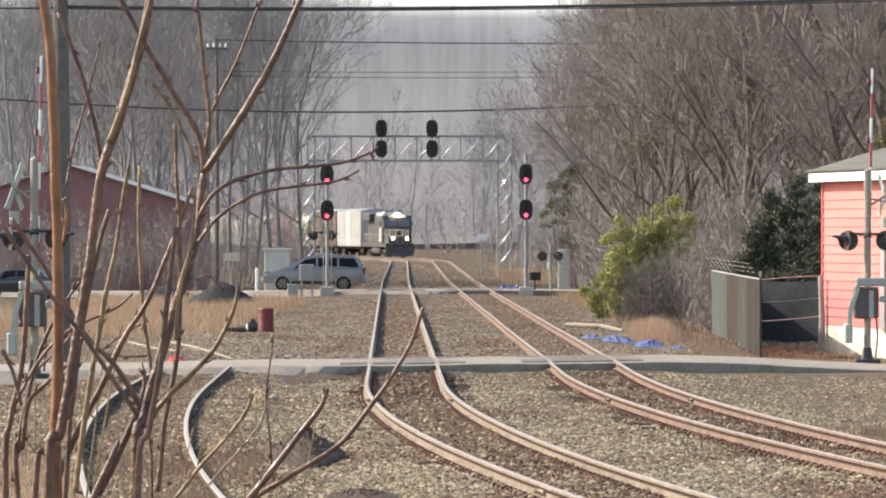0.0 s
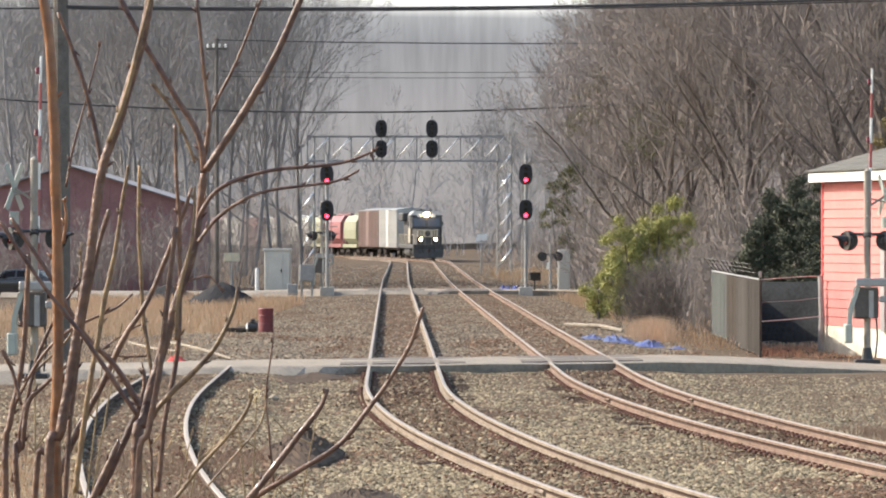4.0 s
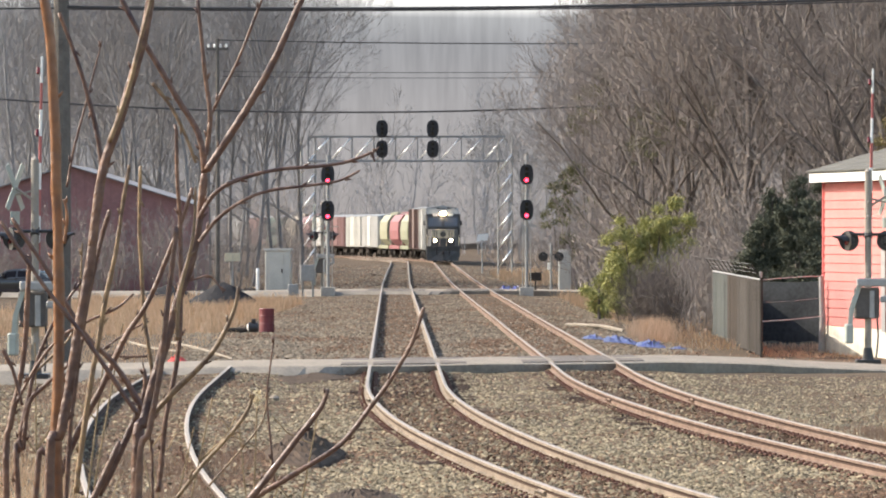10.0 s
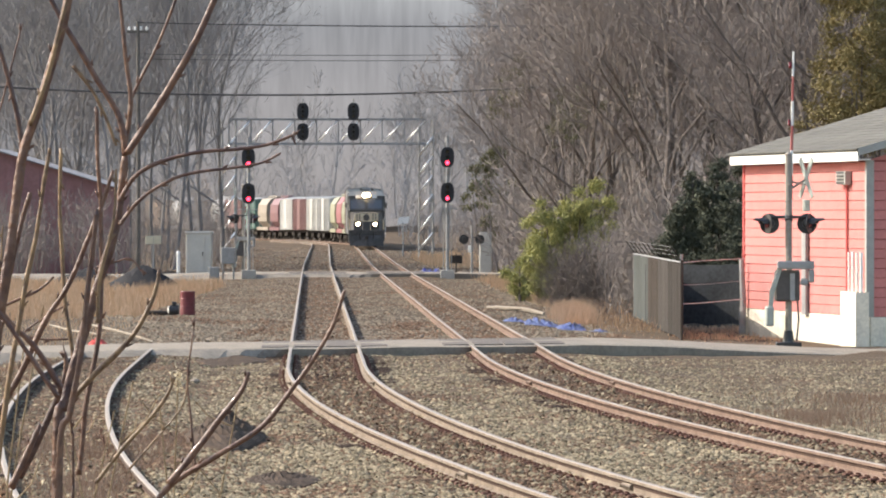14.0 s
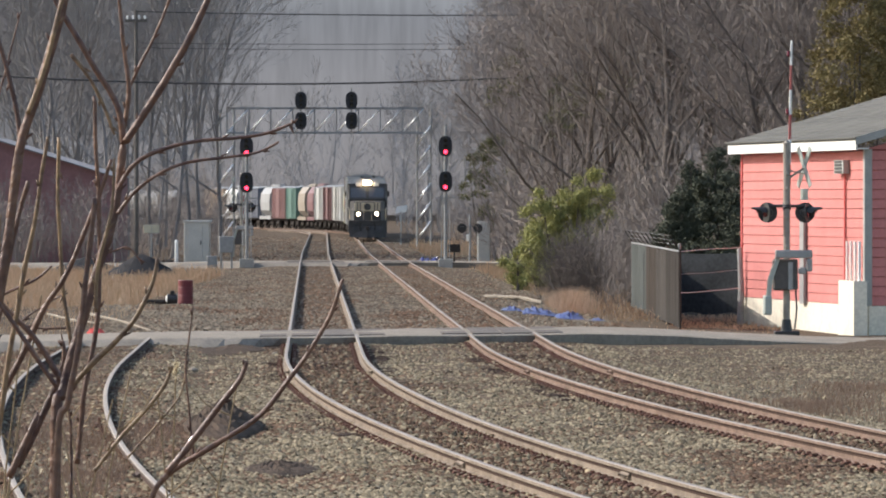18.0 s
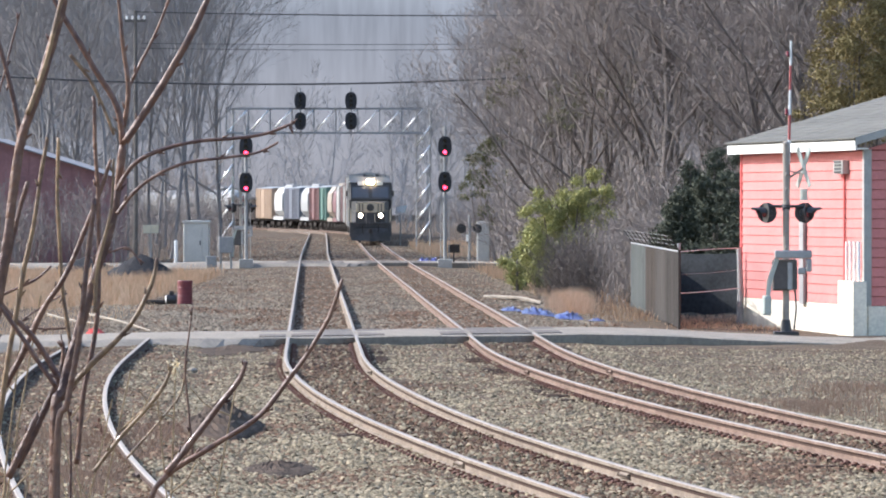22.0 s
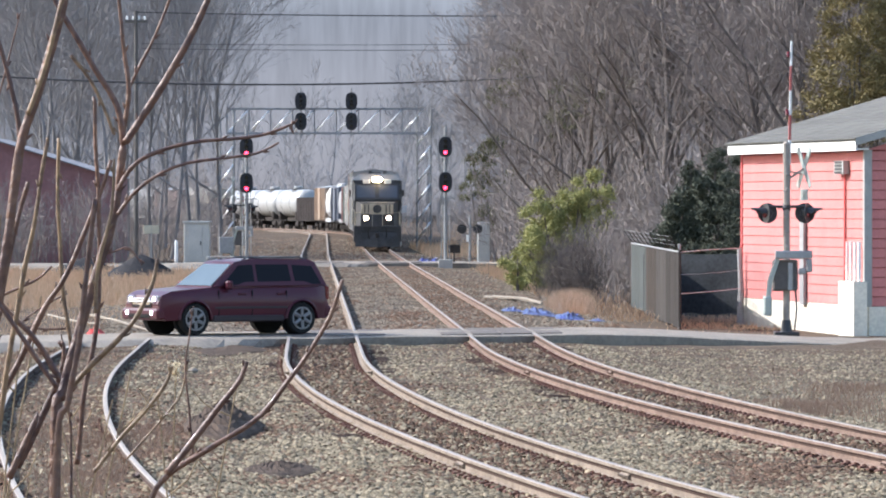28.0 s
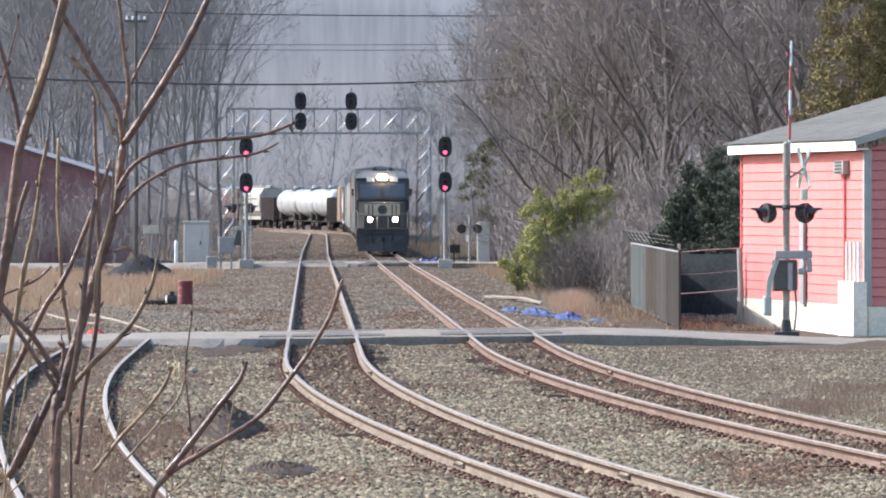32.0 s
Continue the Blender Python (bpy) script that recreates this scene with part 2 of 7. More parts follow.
def build_backdrop():
    """The far hillside, a plain glowing backdrop beyond the woods, haze painted in."""
    m = bpy.data.materials.new("hazy_hillside_glow")
    m.use_nodes = True
    n, lk = m.node_tree.nodes, m.node_tree.links
    n.clear()
    tc = n.new("ShaderNodeTexCoord")
    mp = n.new("ShaderNodeMapping")
    mp.inputs["Scale"].default_value = (0.22, 0.22, 0.035)
    lk.new(tc.outputs["Object"], mp.inputs[0])
    nz = n.new("ShaderNodeTexNoise")
    nz.inputs["Scale"].default_value = 1.0
    nz.inputs["Detail"].default_value = 5
    lk.new(mp.outputs[0], nz.inputs["Vector"])
    sp = n.new("ShaderNodeSeparateXYZ")
    lk.new(tc.outputs["Object"], sp.inputs[0])
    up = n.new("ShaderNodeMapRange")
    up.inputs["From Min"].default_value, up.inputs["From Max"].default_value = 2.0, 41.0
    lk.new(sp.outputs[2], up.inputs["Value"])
    # ramp by height: painted grey haze, whitening to sky at the top
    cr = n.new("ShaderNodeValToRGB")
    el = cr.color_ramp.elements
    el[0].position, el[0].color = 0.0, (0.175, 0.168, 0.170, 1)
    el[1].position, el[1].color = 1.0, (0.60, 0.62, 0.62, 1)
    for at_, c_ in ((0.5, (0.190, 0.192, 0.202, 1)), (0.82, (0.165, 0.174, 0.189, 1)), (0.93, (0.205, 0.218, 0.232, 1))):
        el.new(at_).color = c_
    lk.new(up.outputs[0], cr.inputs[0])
    # narrow upright streaks of far trunks beside the broad mottling
    mp2 = n.new("ShaderNodeMapping")
    mp2.inputs["Scale"].default_value = (1.3, 1.3, 0.13)
    lk.new(tc.outputs["Object"], mp2.inputs[0])
    nz2 = n.new("ShaderNodeTexNoise")
    nz2.inputs["Scale"].default_value = 1.0
    nz2.inputs["Detail"].default_value = 3
    lk.new(mp2.outputs[0], nz2.inputs["Vector"])
    both = n.new("ShaderNodeMix")
    both.inputs[0].default_value = 0.4
    lk.new(nz.outputs[0], both.inputs[2])
    lk.new(nz2.outputs[0], both.inputs[3])
    mul = n.new("ShaderNodeMix")
    mul.data_type, mul.blend_type = "RGBA", "MULTIPLY"
    mul.inputs[0].default_value = 1.0
    rg = n.new("ShaderNodeMapRange")
    rg.inputs["From Min"].default_value, rg.inputs["From Max"].default_value = 0.3, 0.7
    rg.inputs["To Min"].default_value, rg.inputs["To Max"].default_value = 0.82, 1.18
    lk.new(both.outputs[0], rg.inputs["Value"])
    lk.new(cr.outputs[0], mul.inputs[6])
    lk.new(rg.outputs[0], mul.inputs[7])
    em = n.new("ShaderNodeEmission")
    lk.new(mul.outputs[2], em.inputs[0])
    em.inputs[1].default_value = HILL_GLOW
    ou = n.new("ShaderNodeOutputMaterial")
    lk.new(em.outputs[0], ou.inputs[0])
    v, f = [], []
    k = 60
    for i in range(k + 1):
        x = -420 + 840 * i / k
        top = 46.0 + 1.5 * noise.noise((x * .03, 0, 2))
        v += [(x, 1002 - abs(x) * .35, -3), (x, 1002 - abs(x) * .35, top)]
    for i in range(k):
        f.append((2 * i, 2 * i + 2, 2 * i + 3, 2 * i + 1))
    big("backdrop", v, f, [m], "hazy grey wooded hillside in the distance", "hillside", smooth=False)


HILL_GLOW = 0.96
build_backdrop()

# ---------------------------------------------------------------- tracks
RAIL_PROFILE = [(-0.07, -0.172), (0.07, -0.172), (0.07, -0.160), (0.013, -0.140), (0.013, -0.090), (0.013, -0.062), (0.036, -0.042),
                (0.036, -0.008), (0.026, 0.0), (-0.026, 0.0), (-0.036, -0.008), (-0.036, -0.042), (-0.013, -0.062), (-0.013, -0.090),
                (-0.013, -0.140), (-0.07, -0.160)]


def heading(fn, y):
    d = (fn(y + 0.5) - fn(y - 0.5))
    w = Vector((d, 1.0, 0)).normalized()
    return w, Vector((w.y, -w.x, 0))


def rail_mesh(fn, off, ys, wave):
    m = Mesh()
    n = len(RAIL_PROFILE)
    for y in ys:
        w, r = heading(fn, y)
        c = Vector((fn(y), y, 0)) + r * off
        dz = wave * noise.noise((off, y * 0.045, 2.0)) - 0.004 * (y > 300)
        m.v += [tuple(c + r * u + Vector((0, 0, z + dz))) for u, z in RAIL_PROFILE]
    for i in range(len(ys) - 1):
        for k in range(n):
            j = (k + 1) % n
            m.f.append((i * n + k, i * n + n + k, i * n + n + j, i * n + j))
            # slot 2 paints the head's shadow onto the upper web
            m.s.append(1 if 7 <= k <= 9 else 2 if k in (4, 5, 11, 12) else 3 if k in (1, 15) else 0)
    return m


def build_track(name, fn, y_end, label, wave, head, side_m):
    t = thing(name, label, "railway track", kind="structure")
    ys = spaced([(46, 145, 0.9), (145, 300, 3), (300, y_end, 6)] if y_end > 300 else [(46, y_end, 0.9)])
    for side in (-0.753, 0.753):
        part("rail", rail_mesh(fn, side, ys, wave), [side_m, head, M_HEADSHADE, M_RAILFOOT], t, "rusty steel rail with a worn bright head")
    # fishplates and field welds
    for side in (-0.753, 0.753):
        for y in (70.4 - (side > 0) * 3, 108):
            w, r = heading(fn, y)
            c = Vector((fn(y), y, 0)) + r * side
            m = Mesh()
            for s in (-1, 1):
                b = c + r * (0.022 * s)
                m.rod(b - w * 0.32 + Vector((0, 0, -0.095)), b + w * 0.32 + Vector((0, 0, -0.095)), 0.036, n=6)
                for k in range(4):
                    q = b + w * (-0.24 + 0.16 * k) + Vector((0, 0, -0.095))
                    m.rod(q, q + r * (0.06 * s), 0.016, n=6)
            part("fishplate", m, [side_m], t)
    tie = Mesh().box(-1.3, -0.115, -0.17, 1.3, 0.115, 0.0, 0.02).data("tie", [M_TIE])
    spikes = Mesh()
    y, k = 57.0, 0
    while y < min(133.4, y_end):
        w, r = heading(fn, y)
        o = part("tie", tie, None, t)
        o.matrix_local = Matrix.Translation((fn(y) + random.uniform(-.05, .05), y, -0.20 + random.uniform(-.02, .006))) @ Matrix.Rotation(-math.atan2(w.x, w.y) + random.uniform(-.015, .015), 4, "Z")
        for side in (-0.753, 0.753):
            c = Vector((fn(y), y, -0.178)) + r * side
            a = math.atan2(w.x, w.y)
            for s in (-1, 1):
                for d in (-0.06, 0.06):
                    q = c + r * (0.105 * s) + w * d
                    spikes.rod(q, q + Vector((0, 0, 0.045)), 0.014, 0.020, 5)
                q = c + r * (0.085 * s)
                spikes.add([q + r * (s * 0.10) - w * 0.09, q + r * (s * 0.10) + w * 0.09, q + w * 0.09 - r * (s * .04), q - w * 0.09 - r * (s * .04)] +
                           [q + r * (s * 0.09) - w * 0.08 + Vector((0, 0, .022)), q + r * (s * 0.09) + w * 0.08 + Vector((0, 0, .022)), q + w * 0.08 + Vector((0, 0, .03)), q - w * 0.08 + Vector((0, 0, .03))],
                           [(4, 5, 6, 7), (0, 1, 5, 4), (1, 2, 6, 5), (3, 0, 4, 7)])
        y += 0.497
        k += 1
    sp = part("spikes_and_plates", spikes, [M_TIEPLATE], t)
    sp["kind"] = "stuff"
    return t


# dark tone for the painted shadow just below the rail head
M_HEADSHADE = mat("rail_head_shade", (0.06, 0.038, 0.03), 0.9, 0, 0.3, 3)
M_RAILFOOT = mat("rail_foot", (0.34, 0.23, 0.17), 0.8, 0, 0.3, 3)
M_TIEPLATE = mat("plate_rust", (0.12, 0.065, 0.05), 0.9, 0.1, 0.3, 8)
M_HEADRUST = mat("siding_head", (0.34, 0.30, 0.26), 0.8, 0.0, 0.2, 6, 0.2)
build_track("track_1", track_a, 620, "main line track with tan rusty rails on old ballast", 0.016, M_HEAD, M_RUSTTAN)
build_track("track_2", track_b, 1100, "main line track with brown rails and bright heads", 0.012, M_HEAD, M_RUST)
build_track("track_3", track_c, 131.2, "disused siding track with dull uneven rails", 0.03, M_HEADRUST, M_RUSTGREY)


# ---------------------------------------------------------------- loose stone
def island_stone(name, dark, light):
    m = bpy.data.materials.new(name)
    m.use_nodes = True
    n, lk = m.node_tree.nodes, m.node_tree.links
    b = n["Principled BSDF"]
    b.inputs["Roughness"].default_value = 0.9
    b.inputs["Specular IOR Level"].default_value = 0.06
    g = n.new("ShaderNodeNewGeometry")
    tc = n.new("ShaderNodeTexCoord")
    nz = n.new("ShaderNodeTexNoise")
    nz.inputs["Scale"].default_value = 0.5
    lk.new(tc.outputs["Object"], nz.inputs["Vector"])
    a = n.new("ShaderNodeMath")
    a.operation = "MULTIPLY_ADD"
    a.inputs[1].default_value = 0.75
    lk.new(g.outputs["Random Per Island"], a.inputs[0])
    s = n.new("ShaderNodeMath")
    s.operation = "MULTIPLY"
    s.inputs[1].default_value = 0.45
    lk.new(nz.outputs[0], s.inputs[0])
    lk.new(s.outputs[0], a.inputs[2])
    x = n.new("ShaderNodeMix")
    x.data_type = "RGBA"
    x.inputs[6].default_value, x.inputs[7].default_value = (*dark, 1), (*light, 1)
    lk.new(a.outputs[0], x.inputs[0])
    lk.new(x.outputs[2], b.inputs["Base Color"])
    return m


M_BALLAST = island_stone("ballast", (0.009, 0.007, 0.004), (0.365, 0.305, 0.205))
M_BROWNST = island_stone("brown_ballast", (0.018, 0.011, 0.007), (0.225, 0.145, 0.098))
M_PALEST = island_stone("pale_ballast", (0.060, 0.050, 0.039), (0.285, 0.240, 0.180))


def raw_mesh(name, verts, faces, mats, smooth=False):
    """A large mesh from arrays; faces all of one size."""
    me = bpy.data.meshes.new(name)
    k = faces.shape[1]
    me.vertices.add(len(verts))
    me.vertices.foreach_set("co", np.ascontiguousarray(verts, dtype=np.float32).ravel())
    me.loops.add(faces.size)
    me.loops.foreach_set("vertex_index", np.ascontiguousarray(faces, dtype=np.int32).ravel())
    me.polygons.add(len(faces))
    me.polygons.foreach_set("loop_start", np.arange(0, faces.size, k, dtype=np.int32))
    me.polygons.foreach_set("loop_total", np.full(len(faces), k, dtype=np.int32))
    for m in mats:
        me.materials.append(m)
    me.update(calc_edges=True)
    return me


# a broken stone: four corners low in the bed and a ridge of two on top
CHIP = np.array([(1, -.8, -.7), (1, .8, -.7), (-1, .8, -.7), (-1, -.8, -.7), (.45, 0, .8), (-.5, .1, .65)], float)
CHIPF = np.array([(0, 1, 4), (1, 2, 5), (1, 5, 4), (2, 3, 5), (3, 0, 4), (3, 4, 5)])


def scatter_stones(name, pts, sizes, m, label):
    n = len(pts)
    rng = np.random.default_rng(n)
    v = CHIP[None] * (1 + rng.uniform(-.4, .4, (n, 6, 3)))
    v = v * np.stack([np.ones(n), rng.uniform(.6, 1, n), rng.uniform(.38, .72, n)], 1)[:, None, :] * sizes[:, None, None]
    a, b = rng.uniform(0, 6.28, n), rng.uniform(-.6, .6, n)
    ca, sa, cb, sb = np.cos(a), np.sin(a), np.cos(b), np.sin(b)
    x, y, z = v[..., 0], v[..., 1], v[..., 2]
    x, z = x * cb[:, None] - z * sb[:, None], x * sb[:, None] + z * cb[:, None]
    x, y = x * ca[:, None] - y * sa[:, None], x * sa[:, None] + y * ca[:, None]
    v = np.stack([x, y, z], 2) + np.asarray(pts)[:, None, :]
    f = CHIPF[None] + (np.arange(n) * 6)[:, None, None]
    ob = new(name, raw_mesh(name, v.reshape(-1, 3), f.reshape(-1, 3), [m]))
    return tagged(ob, label, "gravel", "", "stuff")


def spread_stones():
    grey, brown, gs, bs = [], [], [], []
    rnd = random.Random(4)
    for i in range(180000):
        u = rnd.random()
        y = 1 / (1 / 57 + u * (1 / 134 - 1 / 57))
        x = rnd.uniform(-0.093, 0.080) * y
        da, db, dc = (abs(x - f(y)) for f in (track_a, track_b, track_c))
        patch = noise.noise((x * .4, y * .16, 6.0))
        if min(da, db) < 0.68 or dc < 0.7:
            which = 1 if rnd.random() < 0.8 else 0
        else:
            which = 1 if patch + rnd.gauss(0, .2) > (0.16 if x < track_a(y) - 1 else 0.32) or rnd.random() < .15 else 0
            if x > track_b(y) + 1.6 and rnd.random() < 0.5:
                which = 0
            if x < track_c(y) + 1.6 and rnd.random() < 0.2:
                which = 1
        s = (0.011 + 0.032 * rnd.random() ** 1.8) * (1.12 if which == 0 else .72 if min(da, db, dc) < .7 else .9) * (.78 if x > track_b(y) + 2.2 else 1)
        z = ground_z(x, y) + s * 0.2
        if abs(x - track_a(y)) < 0.9 or abs(x - track_b(y)) < 0.9:
            z = min(z + rnd.uniform(0.01, .05), -0.145)
        (brown if which else grey).append((x, y, z))
        (bs if which else gs).append(s)
    far, fs_ = [], []
    for i in range(56000):
        u = rnd.random()
        y = 1 / (1 / 141 + u * (1 / 290 - 1 / 141))
        x = rnd.uniform(-0.075, 0.035) * y
        if x > track_b(y) + 4 or x < track_c(min(y, 175)) - 1 - 0.03 * max(0, y - 175):
            continue
        d = min(abs(x - track_a(y)), abs(x - track_b(y)))
        s = rnd.uniform(0.018, 0.048)
        w = (d < 0.7 and rnd.random() < .6) or noise.noise((x * .5, y * .1, 2.0)) + rnd.gauss(0, .3) > 0.3
        z = ground_z(x, y) + s * .25
        if d < 0.95:
            z = min(z, -0.17)
        (brown if w else far).append((x, y, z))
        (bs if w else fs_).append(s)
    for i in range(15000):
        u = rnd.random()
        y = 1 / (1 / 300 + u * (1 / 520 - 1 / 300))
        x = track_a(y) + rnd.uniform(-9, 16)
        s = rnd.uniform(0.03, 0.075)
        w = rnd.random() < .4
        (brown if w else far).append((x, y, ground_z(x, y) + s * .2))
        (bs if w else fs_).append(s)
    scatter_stones("ballast_gravel", grey, np.array(gs), M_BALLAST, "grey and tan crushed stone ballast")
    scatter_stones("pale_gravel", far, np.array(fs_), M_PALEST, "pale grey stone ballast beyond the crossing")
    scatter_stones("dirty_gravel", brown, np.array(bs), M_BROWNST, "brown oil-stained stones between the rails")


spread_stones()


# ---------------------------------------------------------------- roads
def road_mid(x):
    """Centre line of the near road, which crosses the tracks at a slant."""
    return 137.0 + 0.577 * (x + 0.2)


def road_strip(name, mid, half, height, xs):
    v, f = [], []
    for x in xs:
        z, yc = height(x), mid(x)
        e = 0.16 * noise.noise((x * .8, yc, 0)) + .10 * noise.noise((x * 2.9, yc, 3))
        z += .018 * noise.noise((x * .6, yc * .3, 5))
        y0, y1 = yc - half, yc + half
        foot = 0.06 - 1.36 * step(3.5, 5.5, -x)       # a shoulder of spilt gravel towards the siding
        v += [(x, y0 + foot + e, z - 0.42), (x, y0 + e, z - 0.03), (x, y0 + .16 + e, z), (x, yc, z + 0.03), (x, y1 - .15, z), (x, y1, z - 0.42)]
    for i in range(len(xs) - 1):
        for k in range(5):
            f.append((i * 6 + k, i * 6 + 6 + k, i * 6 + 7 + k, i * 6 + 1 + k))
    return big(name, v, f, [M_ASPHALT], "worn grey asphalt road across the tracks", "road", smooth=False)


def build_roads():
    road_strip("road_near", road_mid, 3.35, road_z, spaced([(-60, -20, 4), (-20, 20, 0.4), (20, 62, 4)]))
    road_strip("road_far", lambda x: 295.2, 3.2, lambda x: -0.02 - 0.10 * step(2, 8, abs(x + 4.5) - 3), spaced([(-360, -20, 8), (-20, 20, 0.5), (20, 120, 8)]))
    # timber crossing panels beside each rail, cut to the slant of the road
    for fn in (track_a, track_b):
        for mid, half, z0 in ((road_mid, 3.0, 0.0), (lambda x: 295.2, 3.0, -0.01)):
            t = thing("crossing_panel_set", "dark timber crossing panels laid between the rails", "crossing panels", kind="structure")
            xc = fn(mid(0))
            for lo, hi in ((-1.40, -0.815), (-0.69, -0.02), (0.02, 0.69), (0.815, 1.40)):
                q = []
                for z in (-.2, z0 + .02):
                    for o, s in ((lo, -1), (hi, -1), (hi, 1), (lo, 1)):
                        y = mid(fn(mid(xc)) + o) + s * half
                        q.append((fn(y) + o, y, z))
                part("panel", Mesh().add(q, [(3, 2, 1, 0), (4, 5, 6, 7), (0, 1, 5, 4), (1, 2, 6, 5), (2, 3, 7, 6), (3, 0, 4, 7)]), [M_PANEL], t)


M_PANEL = mat("crossing_timber", (0.16, 0.14, 0.122), 0.9, 0, 0.25, 4, .4)
build_roads()


# ---------------------------------------------------------------- red building by the crossing
BL, BR = Vector((8.10, 161.0, 0)), Vector((10.46, 147.3, 0))


def build_red_building():
    t = thing("store_building", "red clapboard building with grey shingle roof and white fascia", "building")
    u = (BR - BL).normalized()               # along the lit wall, towards the camera
    n = Vector((u.y, -u.x, 0))               # out of the lit wall
    if n.x > 0:
        n = -n
    L = (BR - BL).length
    W = 11.0
    base, sill, eave = -0.50, 0.40, 4.28

    def at(a, o, z):
        p = BL + u * a + n * o
        return (p.x, p.y, z)

    def slab(a0, a1, o0, o1, z0, z1, m, c=None):
        q = [at(a, o, z) for z in (z0, z1) for a, o in ((a0, o0), (a1, o0), (a1, o1), (a0, o1))]
        return m.add(q, [(3, 2, 1, 0), (4, 5, 6, 7), (0, 1, 5, 4), (1, 2, 6, 5), (2, 3, 7, 6), (3, 0, 4, 7)])

    # the core is dark so the gaps draw the boards' overlap shadows
    core = Mesh()
    slab(0, L, -W, -0.05, base, eave, core)
    part("wall", core, [M_GAPSHADE], t)
    part("foundation", slab(-0.02, L + 0.02, -0.05, 0.03, base, sill, Mesh()), [M_FOUND], t, "cream-painted masonry foundation")
    part("foundation", slab(L, L + 0.05, -W, -0.05, base, sill, Mesh()), [M_FOUND], t)
    # clapboards, each overlapping the next
    k, h = 0, 0.24
    z = sill
    while z < eave - 0.05:
        z1 = min(z + h, eave)
        m = Mesh()
        g_ = .014
        q = [at(0, 0.034, z + g_), at(L, 0.034, z + g_), at(L, -0.05, z + g_), at(0, -0.05, z + g_), at(0, 0.012, z1), at(L, 0.012, z1), at(L, -0.05, z1), at(0, -0.05, z1)]
        m.add(q, [(3, 2, 1, 0), (4, 5, 6, 7), (0, 1, 5, 4), (1, 2, 6, 5), (2, 3, 7, 6), (3, 0, 4, 7)])
        part("clapboard", m, [M_REDCLAP], t)
        m = Mesh()
        q = [at(L + .045, 0, z + g_), at(L + .045, -W, z + g_), at(L, -W, z + g_), at(L, 0, z + g_), at(L + .012, 0, z1), at(L + .012, -W, z1), at(L, -W, z1), at(L, 0, z1)]
        m.add(q, [(0, 1, 2, 3), (7, 6, 5, 4), (0, 4, 5, 1), (1, 5, 6, 2), (2, 6, 7, 3), (3, 7, 4, 0)])
        part("clapboard", m, [M_REDCLAP], t)
        z += h
    # gable above the shaded end
    rise = 1.60
    g = Mesh()
    g.add([at(L + .02, 0, eave), at(L + .02, -W, eave), at(L + .02, -W / 2, eave + rise), at(L - .1, 0, eave), at(L - .1, -W, eave), at(L - .1, -W / 2, eave + rise)],
          [(0, 1, 2), (5, 4, 3), (0, 2, 5, 3), (2, 1, 4, 5), (1, 0, 3, 4)])
    part("gable", g, [M_REDCLAP], t)
    # corner boards
    part("corner_board", slab(L - 0.10, L + 0.06, 0.0, 0.062, sill, eave, Mesh()), [M_TRIMGREY], t, "grey painted corner board")
    part("corner_board", slab(L, L + 0.062, -0.13, 0.0, sill, eave, Mesh()), [M_TRIMGREY], t)
    part("corner_board", slab(-0.03, 0.10, 0.0, 0.058, sill, eave, Mesh()), [M_REDTRIM], t)
    # fascia, soffit, roof slopes with shingle courses
    part("fascia", slab(-0.35, L + 0.30, 0.30, 0.34, eave - 0.02, eave + 0.24, Mesh()), [M_WHITE], t, "white-painted fascia board")
    part("soffit", slab(-0.33, L + 0.28, 0.0, 0.30, eave, eave + 0.03, Mesh()), [M_WHITE], t)
    rf = Mesh()
    slope = (rise) / (W / 2)
    e0 = eave + 0.22
    for s in (0, 1):
        o0 = 0.36 if s == 0 else -W - 0.36
        a, b = (-0.42, L + 0.38)
        top = e0 + slope * (W / 2 + .36)
        q = [at(a, o0, e0), at(b, o0, e0), at(b, -W / 2, top), at(a, -W / 2, top)]
        q += [(x, y, zz + 0.06) for x, y, zz in q]
        rf.add(q, [(3, 2, 1, 0), (4, 5, 6, 7), (0, 1, 5, 4), (1, 2, 6, 5), (2, 3, 7, 6), (3, 0, 4, 7)])
    roof = part("roof", rf, [M_SHINGLE], t, "weathered grey shingle roof")
    rnd = random.Random(3)
    for i in range(20):
        o = 0.40 - i * 0.29
        z = e0 + 0.06 + slope * (0.36 - o) + 0.004
        a, b = -0.43, L + 0.40
        m = Mesh()
        q = [at(a, o, z + .012), at(b, o, z + .012), at(b, o - .30, z + slope * .30), at(a, o - .30, z + slope * .30),
             at(a, o, z - .02), at(b, o, z - .02)]
        m.add(q, [(0, 1, 2, 3), (4, 5, 1, 0)])
        part("shingle_course", m, [M_SHINGLE], roof)
    part("rake_board", Mesh().add([at(L + .41, .36, e0 - .12), at(L + .41, -W / 2, e0 + slope * (W / 2 + .36) - .12), at(L + .41, -W / 2, e0 + slope * (W / 2 + .36) + .07), at(L + .41, .36, e0 + .07),
                                   at(L + .35, .36, e0 - .12), at(L + .35, -W / 2, e0 + slope * (W / 2 + .36) - .12), at(L + .35, -W / 2, e0 + slope * (W / 2 + .36) + .07), at(L + .35, .36, e0 + .07)],
                                  [(0, 1, 2, 3), (7, 6, 5, 4), (3, 2, 6, 7), (1, 0, 4, 5)]), [M_TRIMGREY], t, "grey rake board")
    # wall vent, conduit, downpipe
    v = thing("wall_vent", "small square louvred vent on the red wall", "vent")
    mv = Mesh()
    a = L * 0.815
    slab(a - .02, a + .95, 0.045, 0.20, eave - 0.60, eave - 0.26, mv)
